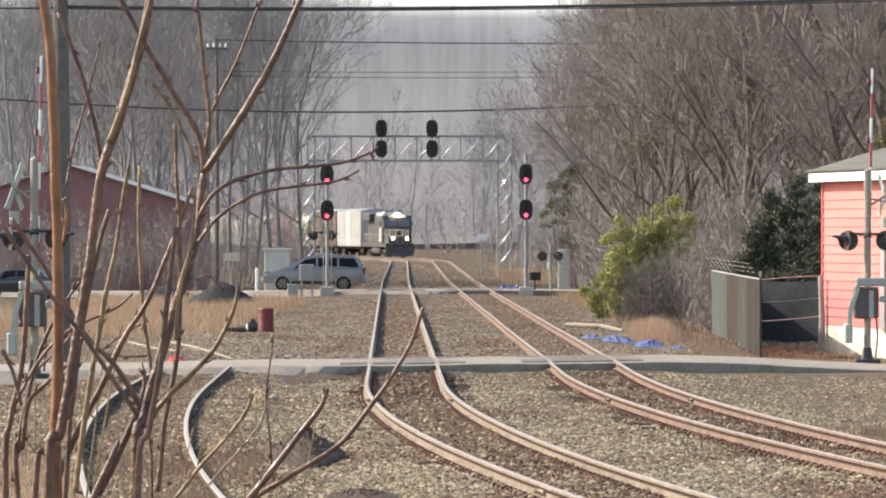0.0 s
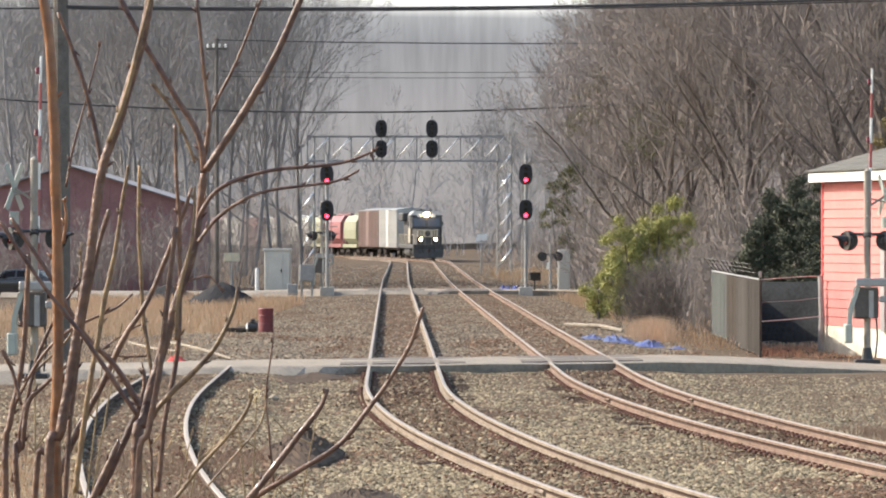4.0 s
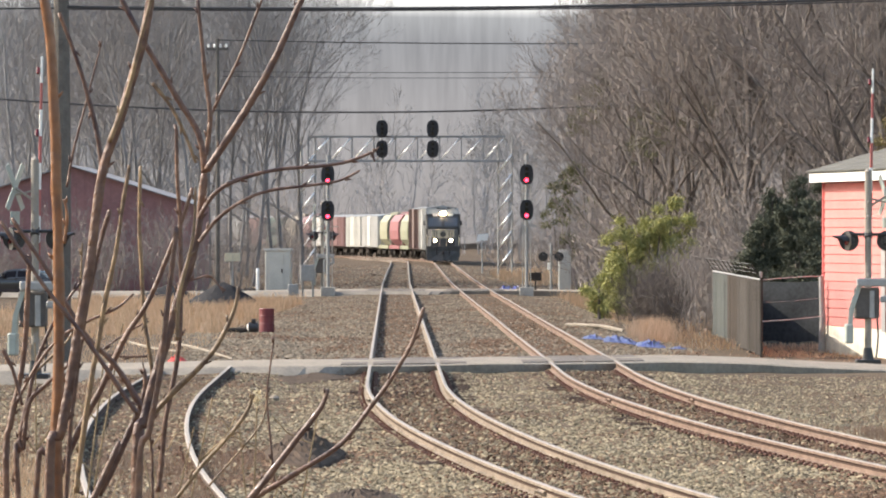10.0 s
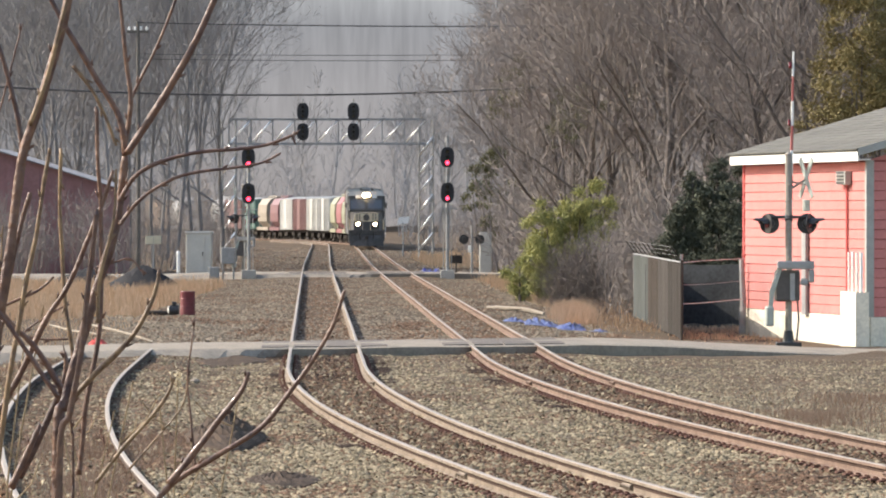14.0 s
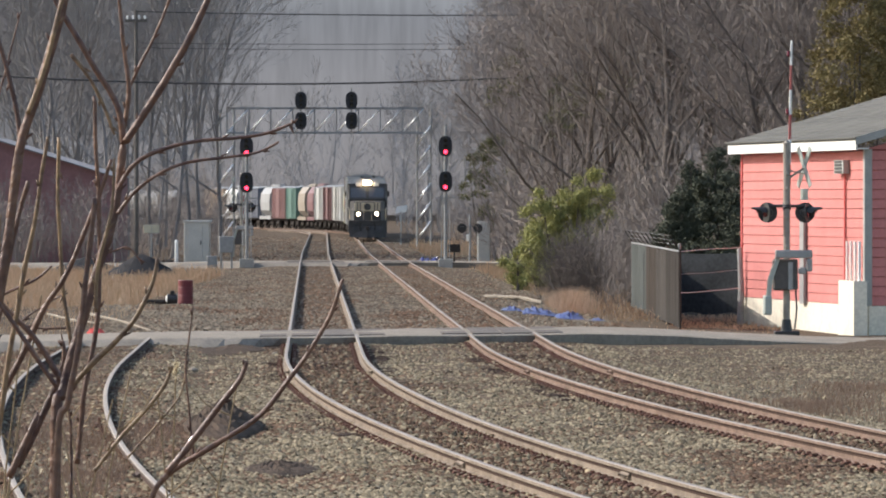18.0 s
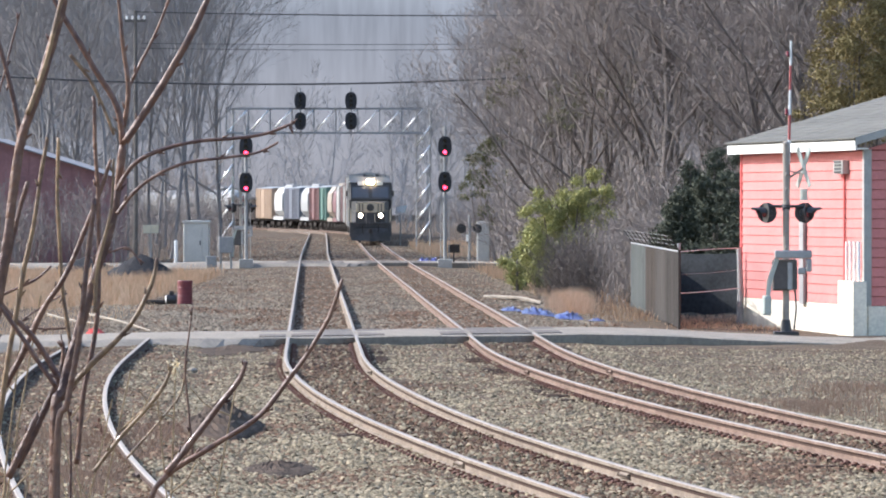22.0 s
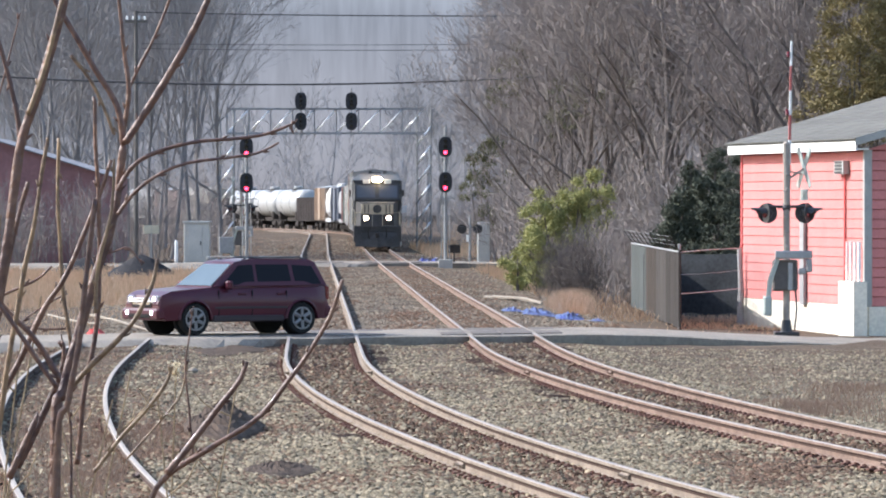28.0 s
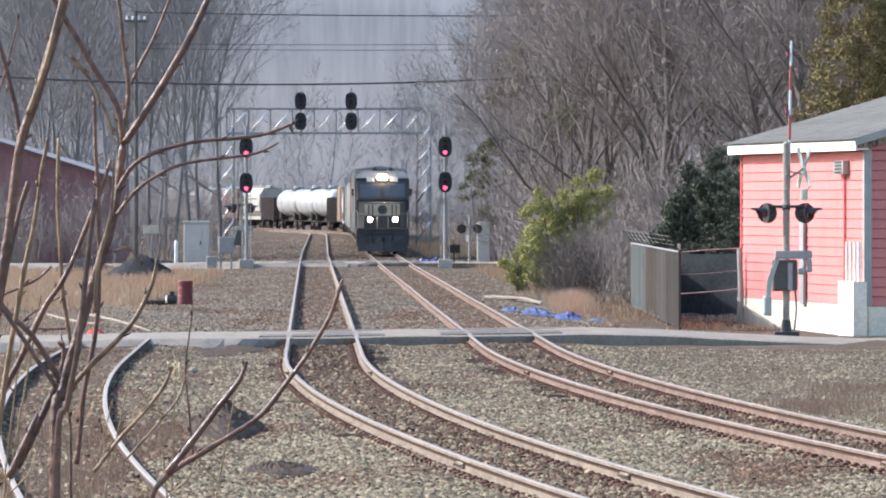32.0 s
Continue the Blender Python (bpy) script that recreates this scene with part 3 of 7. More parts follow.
    part("vent_frame", mv, [M_TRIMGREY], v)
    for i in range(4):
        part("louvre", slab(a + 0.12, a + .82, 0.20, 0.22, eave - 0.58 + i * 0.085, eave - 0.53 + i * 0.085, Mesh()), [M_BLACKM], v)
    part("conduit", slab(a + .52, a + .62, 0.05, 0.085, sill + .3, eave - 0.60, Mesh()), [M_REDTRIM], t)
    pipe = Mesh()
    a = L * 0.52
    slab(a, a + .45, 0.05, 0.13, 0.35, 2.65, pipe)
    part("downpipe", pipe, [M_GALV], t, "pale metal downpipe")
    # low masonry stoop block with a rail at the near corner
    stoop = thing("stoop", "cream-painted masonry stoop with white railing", "stoop")
    part("block", slab(L - 1.35, L + .25, 0.04, 0.38, base, 1.02, Mesh()), [M_FOUND], stoop)
    for i in range(4):
        part("baluster", slab(L - 1.25 + i * 0.42, L - 1.17 + i * 0.42, 0.16, 0.22, 1.02, 2.0, Mesh()), [M_WHITE], stoop)
    return t


M_TRIMGREY = mat("grey_trim", (0.34, 0.34, 0.31), 0.7, 0, 0.15, 3)
build_red_building()


# ---------------------------------------------------------------- crossing signals
M_ARMRED = mat("arm_red", (0.38, 0.095, 0.085), 0.5, 0, 0.1, 5)
M_POST = mat("grey_post", (0.28, 0.25, 0.21), 0.65, 0.1, 0.2, 6)


def build_gate(m, arm_len, mirror, label, turn, size=1.0):
    """A crossing mast with crossbuck, flashers, gate machine and raised arm; faces -y before turning."""
    t = thing("crossing_gate", label, "crossing gate", m @ Matrix.Scale(size, 4), "crossing gates")
    b = Mesh().box(-.30, -.30, -.05, .30, .30, .06, .02).rod((0, 0, .06), (0, 0, .34), .15, .10, 10)
    part("base", b, [M_BLACKM], t, "dark flared mast base")
    p = Mesh().rod((0, 0, .2), (0, 0, 4.55), .085, n=12)
    for i in range(7):
        p.rod((-.02, -.1, 1.75 + i * .35), (.02, -.1, 1.75 + i * .35), .05, n=6)
    p.lathe([(4.55, .08), (4.60, .085), (4.66, .03)], "z", 10)
    part("mast", p, [M_POST], t)
    # crossbuck
    cb = Matrix.Rotation(radians(turn), 4, "Z")
    for s in (-1, 1):
        q = Mesh().box(-.56, -.012, -.075, .56, .012, .075, .006)
        q2 = Mesh()
        R = Matrix.Translation((0.42 * mirror, -.05 - .02 * s, 4.02)) @ cb @ Matrix.Rotation(radians(58 * s), 4, "Y")
        q2.add([R @ Vector(v) for v in q.v], q.f)
        part("crossbuck_blade", q2, [M_PALEMET], t, "pale aluminium crossbuck blade seen on edge")
    q = Mesh()
    R = Matrix.Translation((0.42 * mirror, -.08, 3.36)) @ cb
    q.add([R @ Vector(v) for v in Mesh().box(-.17, -.01, -.14, .17, .01, .14, .005).v], Mesh().box(-.17, -.01, -.14, .17, .01, .14, .005).f)
    part("track_count_plate", q, [M_PALEMET], t)
    part("bracket", Mesh().rod((0, -.04, 3.72), (.42 * mirror, -.05, 4.0), .03, n=6).rod((0, -.04, 3.95), (.42 * mirror, -.05, 3.85), .02, n=6), [M_POST], t)
    # flashing-light bar
    part("light_bar", Mesh().rod((-.55, 0, 3.08), (.55, 0, 3.08), .035, n=8).rod((0, -.06, 3.0), (0, .06, 3.16), .10, n=8), [M_BLACKM], t)
    for s in (-1, 1):
        for face in (-1, 1):
            a = radians(68 * s if face < 0 else 12 * s)
            f = Vector((math.sin(a) * (1 if face < 0 else 1), face * math.cos(a), 0))
            c = Vector((.44 * s, .05 * face, 2.92))
            bd = Mesh().rod(c + f * .06, c + f * .08, .245, n=20)
            pl = part("lamp_background", bd, [M_BLACKM], t, "round black lamp background")
            hd = Mesh()
            v, fc = [], []
            w = f.cross(Vector((0, 0, 1)))
            for k in range(9):
                th = math.pi * k / 8
                for d in (0.08, 0.42 if 2 <= k <= 6 else 0.26):
                    for rr in (.135, .125):
                        v.append(c + f * d + w * (rr * math.cos(th)) + Vector((0, 0, rr * math.sin(th))))
            for k in range(8):
                a4, b4 = 4 * k, 4 * k + 4
                fc += [(a4, b4, b4 + 2, a4 + 2), (a4 + 1, a4 + 3, b4 + 3, b4 + 1), (a4 + 2, b4 + 2, b4 + 3, a4 + 3)]
            hd.add(v, fc)
            part("hood", hd, [M_BLACKM], pl)
            part("lens", Mesh().rod(c + f * .08, c + f * .10, .11, n=14), [M_LENS], pl, "unlit dark red lens")
            part("housing", Mesh().rod(c - f * .03, c + f * .06, .10, .13, 12), [M_BLACKM], pl)
    # gate machine
    part("gate_machine", Mesh().box(-.34, -.26, 1.05, .26, .16, 1.80, .04), [M_MACHINE], t, "dark brown gate machine housing")
    part("machine_cover", Mesh().box(.02, -.30, 1.06, .14, -.262, 1.72, .015), [M_GALV], t, "galvanised strip on the machine")
    part("arm_support", Mesh().box(-.30, -.42, 1.82, .60, -.30, 2.02, .03).box(.46, -.42, 1.50, .60, -.30, 1.815, .03).box(.26, -.42, 1.44, .455, -.30, 1.60, .03), [M_GALV], t, "grey U-shaped arm bracket")
    part("cable", Mesh().path([(.22, .05, 1.06), (.25, .05, .6), (.20, .05, .1)], [.022] * 3, 6), [M_BLACKM], t)
    cw = Mesh()
    for s in (-1, 1):
        ya = -.30 + .5 * (s > 0)
        cw.add([(x, y, z) for y in (ya, ya + .06) for x, z in ((-.50, .60), (-.42, .60), (-.36, 1.25), (-.16, 1.86), (-.24, 1.93), (-.45, 1.29))],
               [(0, 1, 2, 3, 4, 5), (11, 10, 9, 8, 7, 6)] + [(i + 6, (i + 1) % 6 + 6, (i + 1) % 6, i) for i in range(6)])
    part("counterweight_arm", cw, [M_PALEMET], t, "pale counterweight arm")
    part("counterweight", Mesh().box(-.56, -.34, .45, -.37, .30, .92, .03), [M_PALEMET], t)
    # raised arm, striped red and white
    x0, y0, z0 = .03, .20, 1.7
    n = 9
    for i in range(n):
        a, b2 = i / n, (i + 1) / n
        lean = 0.10 * (1 if mirror > 0 else 1)
        pa = Vector((x0 + lean * a, y0, z0 + arm_len * a))
        pb = Vector((x0 + lean * b2, y0, z0 + arm_len * b2))
        r0, r1 = .050 - .024 * a, .050 - .024 * b2
        part("arm_section", Mesh().rod(pa, pb, r0, r1, 6), [M_WHITE if i % 2 == 0 else M_ARMRED], t)
    for a in (.30, .68, .94):
        q = Vector((x0 + .1 * a - .07, y0, z0 + arm_len * a))
        part("arm_lamp", Mesh().rod(q - Vector((0, .03, .06)), q + Vector((0, .03, .06)), .045, n=8), [M_LENS], t, "small red gate arm lamp")
    return t


M_MACHINE = mat("machine_paint", (0.085, 0.075, 0.068), 0.7, 0, 0.3, 5, .2)
M_PALEMET = mat("pale_aluminium", (0.34, 0.37, 0.33), 0.6, 0.1, 0.15, 6)
M_LENS = mat("dark_red_lens", (0.12, 0.012, 0.016), 0.15, 0, 0.1, 5)
build_gate(pose(8.42, 146.1, -0.25, 0, 0, 0), 5.38, 1, "railroad crossing gate with raised striped arm and black flashers", -63, 1.015)
build_gate(pose(-10.38, 126.4, -0.12, 0, 0, 0), 5.1, -1, "crossing gate with raised red and white arm beside the road", 60)


# ---------------------------------------------------------------- railway signals
# black lifted towards grey, standing in for haze over the far signals
M_HAZEDBLACK = mat("hazed_black_paint", (0.055, 0.055, 0.058), 0.8, 0, 0.3, 3)


def signal_head(t, c, w=0.66, h=1.0, lit=True):
    """A black oval-backed two-aspect head; the lamp sits low in the board."""
    v, n = [], 24
    for d in (-.03, .03):
        for k in range(n):
            a = 2 * math.pi * k / n
            sx, sz = math.cos(a), math.sin(a)
            v.append((c[0] + w / 2 * math.copysign(abs(sx) ** .75, sx), c[1] + d, c[2] + h / 2 * math.copysign(abs(sz) ** .75, sz)))
    f = [(k, (k + 1) % n, n + (k + 1) % n, n + k) for k in range(n)] + [tuple(range(n - 1, -1, -1)), tuple(range(n, 2 * n))]
    hb = part("signal_head", Mesh().add(v, f), [M_HAZEDBLACK], t, "black signal head backboard")
    for i, dz in enumerate((.27, 0, -.27)):
        q = Vector((c[0], c[1] - .03, c[2] + dz * h))
        on = lit and i == 2
        part("aspect_lens", Mesh().rod(q, q - Vector((0, .03, 0)), .09 if on else .08, n=14), [M_LAMPRED if on else M_GLASS], hb, "glowing red aspect" if on else "dark lens")
        vis, fc = [], []
        for k in range(9):
            th = math.pi * k / 8
            for d in (0, .28):
                vis.append((q.x + .125 * math.cos(th), q.y - d, q.z + .125 * math.sin(th)))
        for k in range(8):
            fc.append((2 * k, 2 * k + 1, 2 * k + 3, 2 * k + 2))
        part("visor", Mesh().add(vis, fc), [M_HAZEDBLACK], hb)
    part("case", Mesh().box(c[0] - .16, c[1] + .03, c[2] - .42 * h, c[0] + .16, c[1] + .28, c[2] + .42 * h, .03), [M_HAZEDBLACK], hb)


def build_mast_signal(x, y, heights, label):
    t = thing("mast_signal", label, "railway signal", pose(x, y, -0.3), "mast signals")
    part("mast", Mesh().rod((0, .3, 0), (0, .3, heights[-1] + 1.0), .09, .08, 10), [M_GALV], t)
    part("base", Mesh().box(-.35, -.05, 0, .35, .65, .45, .03), [M_CONC], t)
    for z in heights:
        signal_head(t, (0, 0, z))
    lad = Mesh()
    for s in (-.2, .2):
        lad.rod((s, .62, .1), (s, .42, heights[-1] + .5), .02, n=5)
    for i in range(int((heights[-1]) / .35)):
        lad.rod((-.2, .61 - .03 * i * .35 / 1, .4 + .35 * i), (.2, .61 - .03 * i * .35, .4 + .35 * i), .014, n=4)
    part("ladder", lad, [M_GALV], t)
    part("platform", Mesh().box(-.5, .2, heights[0] - .8, .5, 1.0, heights[0] - .75, .01), [M_GALV], t)


build_mast_signal(-9.60, 291.2, (4.18, 5.92), "tall mast signal with two black heads showing red")
build_mast_signal(0.12, 291.0, (4.22, 5.95), "mast signal with two oval heads both lit red")


def build_gantry():
    y = 392.0
    t = thing("signal_bridge", "grey lattice signal bridge spanning both tracks", "signal bridge")
    xl, xr = -14.2, -1.25
    z0, z1 = 7.45, 9.05
    for z in (z0, z1):
        for dy in (-.6, .6):
            part("chord", Mesh().box(xl, y + dy - .06, z - .06, xr, y + dy + .06, z + .06), [M_GALV], t)
    n = 9
    for i in range(n):
        a, b = xl + (xr - xl) * i / n, xl + (xr - xl) * (i + 1) / n
        for dy in (-.6, .6):
            part("diagonal", Mesh().rod((a, y + dy, z0), (b, y + dy, z1), .034, n=8), [M_SHINY], t, smooth=True)
            part("upright", Mesh().rod((a, y + dy, z0), (a, y + dy, z1), .04, n=4), [M_GALV], t)
    for x in (xl, xr):
        for dx in (-.45, .45):
            for dy in (-.6, .6):
                part("leg", Mesh().rod((x + dx, y + dy, -.4), (x + dx, y + dy, z1), .06, n=5), [M_GALV], t)
        for i in range(6):
            za, zb = .4 + i * 1.25, 1.65 + i * 1.25
            part("brace", Mesh().rod((x - .45, y - .6, za), (x + .45, y - .6, zb), .055, n=8), [M_SHINY], t, smooth=True)
    part("walkway", Mesh().box(xl, y - .9, z0 - .08, xr, y - .62, z0 - .03), [M_GALV], t)
    for x in (-9.32, -6.0):
        hang = Mesh().rod((x, y - .9, z0 - .2), (x, y - .9, 10.4), .05, n=6)
        part("hanger", hang, [M_GALV], t)
        for z in (9.55, 8.22):
            signal_head(t, (x, y - 1.05, z), .78, 1.14, False)


M_SHINY = mat("bright_steel", (0.85, 0.85, 0.83), 0.38, 0.85, 0.1, 5)
build_gantry()

# ---------------------------------------------------------------- bare trees
def grow(seed, height, spread=0.5, kids=(9, 6, 5, 3), trunk_r=None, lean=0.05, clear=0.25, rise=0.2):
    """Branch segments of a leafless tree: lists of (a, b, ra, rb, level). kids: side shoots borne at each order."""
    rnd = random.Random(seed)
    segs = []

    def limb(p, d, length, r, lev):
        n = (6, 5, 4, 2, 1, 1)[lev]
        wob = (.09, .21, .18, .13, .1, .1)[lev]
        q, line = p, [(p, d, r)]
        tip = r * (.30 if lev < 2 else .4)
        for i in range(n):
            d = (d + Vector((rnd.gauss(0, wob), rnd.gauss(0, wob), rnd.gauss(.05, .05)))).normalized()
            e = q + d * (length / n)
            r1 = r + (tip - r) * (i + 1) / n
            segs.append((q, e, line[-1][2], r1, lev))
            line.append((e, d, r1))
            q = e
        if lev >= len(kids):
            return
        turn = rnd.uniform(0, 6.28)
        for j in range(kids[lev]):
            u = (clear if lev == 0 else .18) + (1 - (clear if lev == 0 else .18)) * (j + rnd.random()) / kids[lev]
            x = min(u, .999) * n
            k = int(x)
            (pa, _, ra), (pb, db, rb) = line[k], line[k + 1]
            f = x - k
            turn += 2.4 + rnd.gauss(0, .5)
            side = Matrix.Rotation(turn, 3, db) @ db.orthogonal().normalized()
            ang = rnd.uniform(.45, .95) * (.55 + spread) * (1.1 - .35 * u)
            nd = db * math.cos(ang) + side * math.sin(ang)
            nd.z += rise * (1 if lev < 3 else .5)
            if lev == 0:
                nd.z = max(nd.z, .45)
            long = length * rnd.uniform(.42, .66) * (1.15 - .5 * u) * (1 if lev else 1.0)
            limb(pa.lerp(pb, f), nd.normalized(), long, (ra + (rb - ra) * f) * rnd.uniform(.45, .62), lev + 1)

    d0 = Vector((rnd.gauss(0, lean), rnd.gauss(0, lean), 1)).normalized()
    limb(Vector((0, 0, -0.3)), d0, height * .85, trunk_r or height * .011, 0)
    return segs


def seg_arrays(segs, n, min_r=0.0):
    """Vertices and quads of tapered prisms for the segments; n = 2 gives the thinnest shoots, one blade each."""
    a = np.array([s[0][:] for s in segs])
    b = np.array([s[1][:] for s in segs])
    ra = np.maximum(np.array([s[2] for s in segs]), min_r)
    rb = np.maximum(np.array([s[3] for s in segs]), min_r)
    w = b - a
    w /= np.linalg.norm(w, axis=1, keepdims=True) + 1e-9
    ref = np.where(np.abs(w[:, 2:3]) < .9, np.array([[0, 0, 1.0]]), np.array([[1.0, 0, 0]]))
    u = np.cross(w, ref)
    u /= np.linalg.norm(u, axis=1, keepdims=True) + 1e-9
    v = np.cross(w, u)
    spin = np.random.default_rng(len(segs)).uniform(0, 6.28, len(segs))[:, None]
    u, v = u * np.cos(spin) + v * np.sin(spin), v * np.cos(spin) - u * np.sin(spin)
    rings = []
    for q, r in ((a, ra), (b, rb)):
        for k in range(n):
            t = 2 * math.pi * k / n
            rings.append(q + (u * math.cos(t) + v * math.sin(t)) * r[:, None])
    verts = np.stack(rings, 1)
    f = np.array([(0, 1, 3, 2)] if n == 2 else [(k, (k + 1) % n, n + (k + 1) % n, n + k) for k in range(n)])
    faces = f[None] + (np.arange(len(segs)) * 2 * n)[:, None, None]
    return verts.reshape(-1, 3), faces.reshape(-1, 4)


def tree_model(seed, height, label, pale=False, **kw):
    segs = grow(seed, height, **kw)
    t = thing("bare_tree", label, "tree", group="bare trees")
    tr = [s for s in segs if s[4] <= 1]
    cr = [s for s in segs if s[4] > 1]
    v, f = seg_arrays(tr, 7)
    part("trunk", raw_mesh("trunk", v, f, [M_HAZEGREY if pale else M_BARK]), None, t)
    v, f = seg_arrays(cr, 2, 0.006)
    part("crown", raw_mesh("crown", v, f, [M_HAZEGREY if pale else M_TWIG]), None, t)
    return t


TREES = [
    tree_model(11, 16, "tall leafless tree with fine grey-brown twigs", spread=.45, kids=(13, 7, 6, 5, 3), clear=.12),
    tree_model(12, 17, "leafless hardwood with many upright limbs", spread=.35, kids=(14, 7, 6, 5, 3), clear=.12, rise=.3),
    tree_model(13, 15, "spreading bare tree with dense twigs", spread=.6, kids=(14, 8, 6, 5, 3), clear=.16, rise=.25),
    tree_model(14, 18, "slender bare tree with dark grey bark", spread=.30, kids=(13, 7, 6, 4, 3), clear=.18, rise=.3),
    tree_model(16, 20, "slender tree with bark greyed for haze", pale=True, trunk_r=.13, spread=.25, kids=(11, 7, 5, 4, 2), clear=.25, rise=.3),
    tree_model(17, 18, "open-crowned bare tree with limbs greyed for haze", pale=True, trunk_r=.14, spread=.38, kids=(11, 7, 5, 4, 2), clear=.25),
    tree_model(15, 11, "low bare tree with tangled branches", spread=.6, kids=(12, 7, 6, 4, 3), clear=.06),
]


def plant_trees():
    rnd = random.Random(21)
    used = set()

    def put(kind, x, y, s=1.0):
        m = Matrix.Translation((x, y, ground_z(x, y) - .1)) @ Matrix.Rotation(rnd.uniform(0, 6.28), 4, "Z")
        if kind not in used:
            used.add(kind)
            TREES[kind].matrix_world = m
            return TREES[kind]
        return copy_thing(TREES[kind], m)

    # the foremost trees of the wood, whose crowns hang over the line
    for kind, x, y in ((2, 5.4, 229), (0, 6.6, 236), (2, 8.6, 226), (2, 5.2, 247), (0, 10.2, 232), (6, 4.9, 241)):
        put(kind, x, y)
    # wood on the right of the line
    for i in range(62):
        y = rnd.uniform(205, 440)
        x = track_b(y) + (8.4 if y < 290 else 10.2) + rnd.random() ** 1.2 * (10 + 0.05 * y)
        put(rnd.choice((0, 1, 0, 3, 1, 3, 2)), x, y)
    for i in range(14):
        y = rnd.uniform(186, 222)
        x = rnd.uniform(11.2, 24)
        put(rnd.choice((0, 1, 3, 6)), x, y)
    # wood on the left behind the far road
    for i in range(24):
        y = rnd.uniform(332, 470)
        x = track_a(y) - 6.5 - rnd.random() * 26
        put(rnd.choice((4, 5)), x, y)
    for i in range(11):
        y = rnd.uniform(312, 340)
        x = rnd.uniform(-29, -13)
        put(rnd.choice((4, 5)), x, y + 18)
    # trees beside and beyond the curve
    for i in range(7):
        y = rnd.uniform(520, 760)
        right = rnd.random() < .55
        x = (-5.5 + rnd.random() * 40 - .02 * (y - 480)) if right else -0.040 * y - 6 - rnd.random() * 38
        put(rnd.choice((4, 5)), x, y)


plant_trees()


# ---------------------------------------------------------------- thickets and far woods
def stuff_trees(name, base, places, m, label):
    """Many small trees in one mesh; base is a list of (verts, faces)."""
    vs, fs, k = [], [], 0
    for x, y, z, s, a, b in places:
        v, f = base[b]
        c, sn = math.cos(a) * s, math.sin(a) * s
        q = np.stack([v[:, 0] * c - v[:, 1] * sn + x, v[:, 0] * sn + v[:, 1] * c + y, v[:, 2] * s + z], 1)
        vs.append(q)
        fs.append(f + k)
        k += len(q)
    ob = new(name, raw_mesh(name, np.concatenate(vs), np.concatenate(fs), [m]))
    return tagged(ob, label, "woods", "", "stuff")


FAR_BASE = [seg_arrays(grow(40 + i, 17, spread=.3, kids=(8, 5, 4), clear=.3, trunk_r=.16), 2, .02) for i in range(5)]
MID_BASE = [seg_arrays(grow(60 + i, 16, spread=.3, kids=(9, 6, 4), clear=.2, trunk_r=.14), 2, .015) for i in range(5)]
BRUSH_BASE = [seg_arrays(grow(80 + i, 3.6, spread=.5, kids=(7, 4, 3), clear=0.0, trunk_r=.03), 2, .006) for i in range(5)]


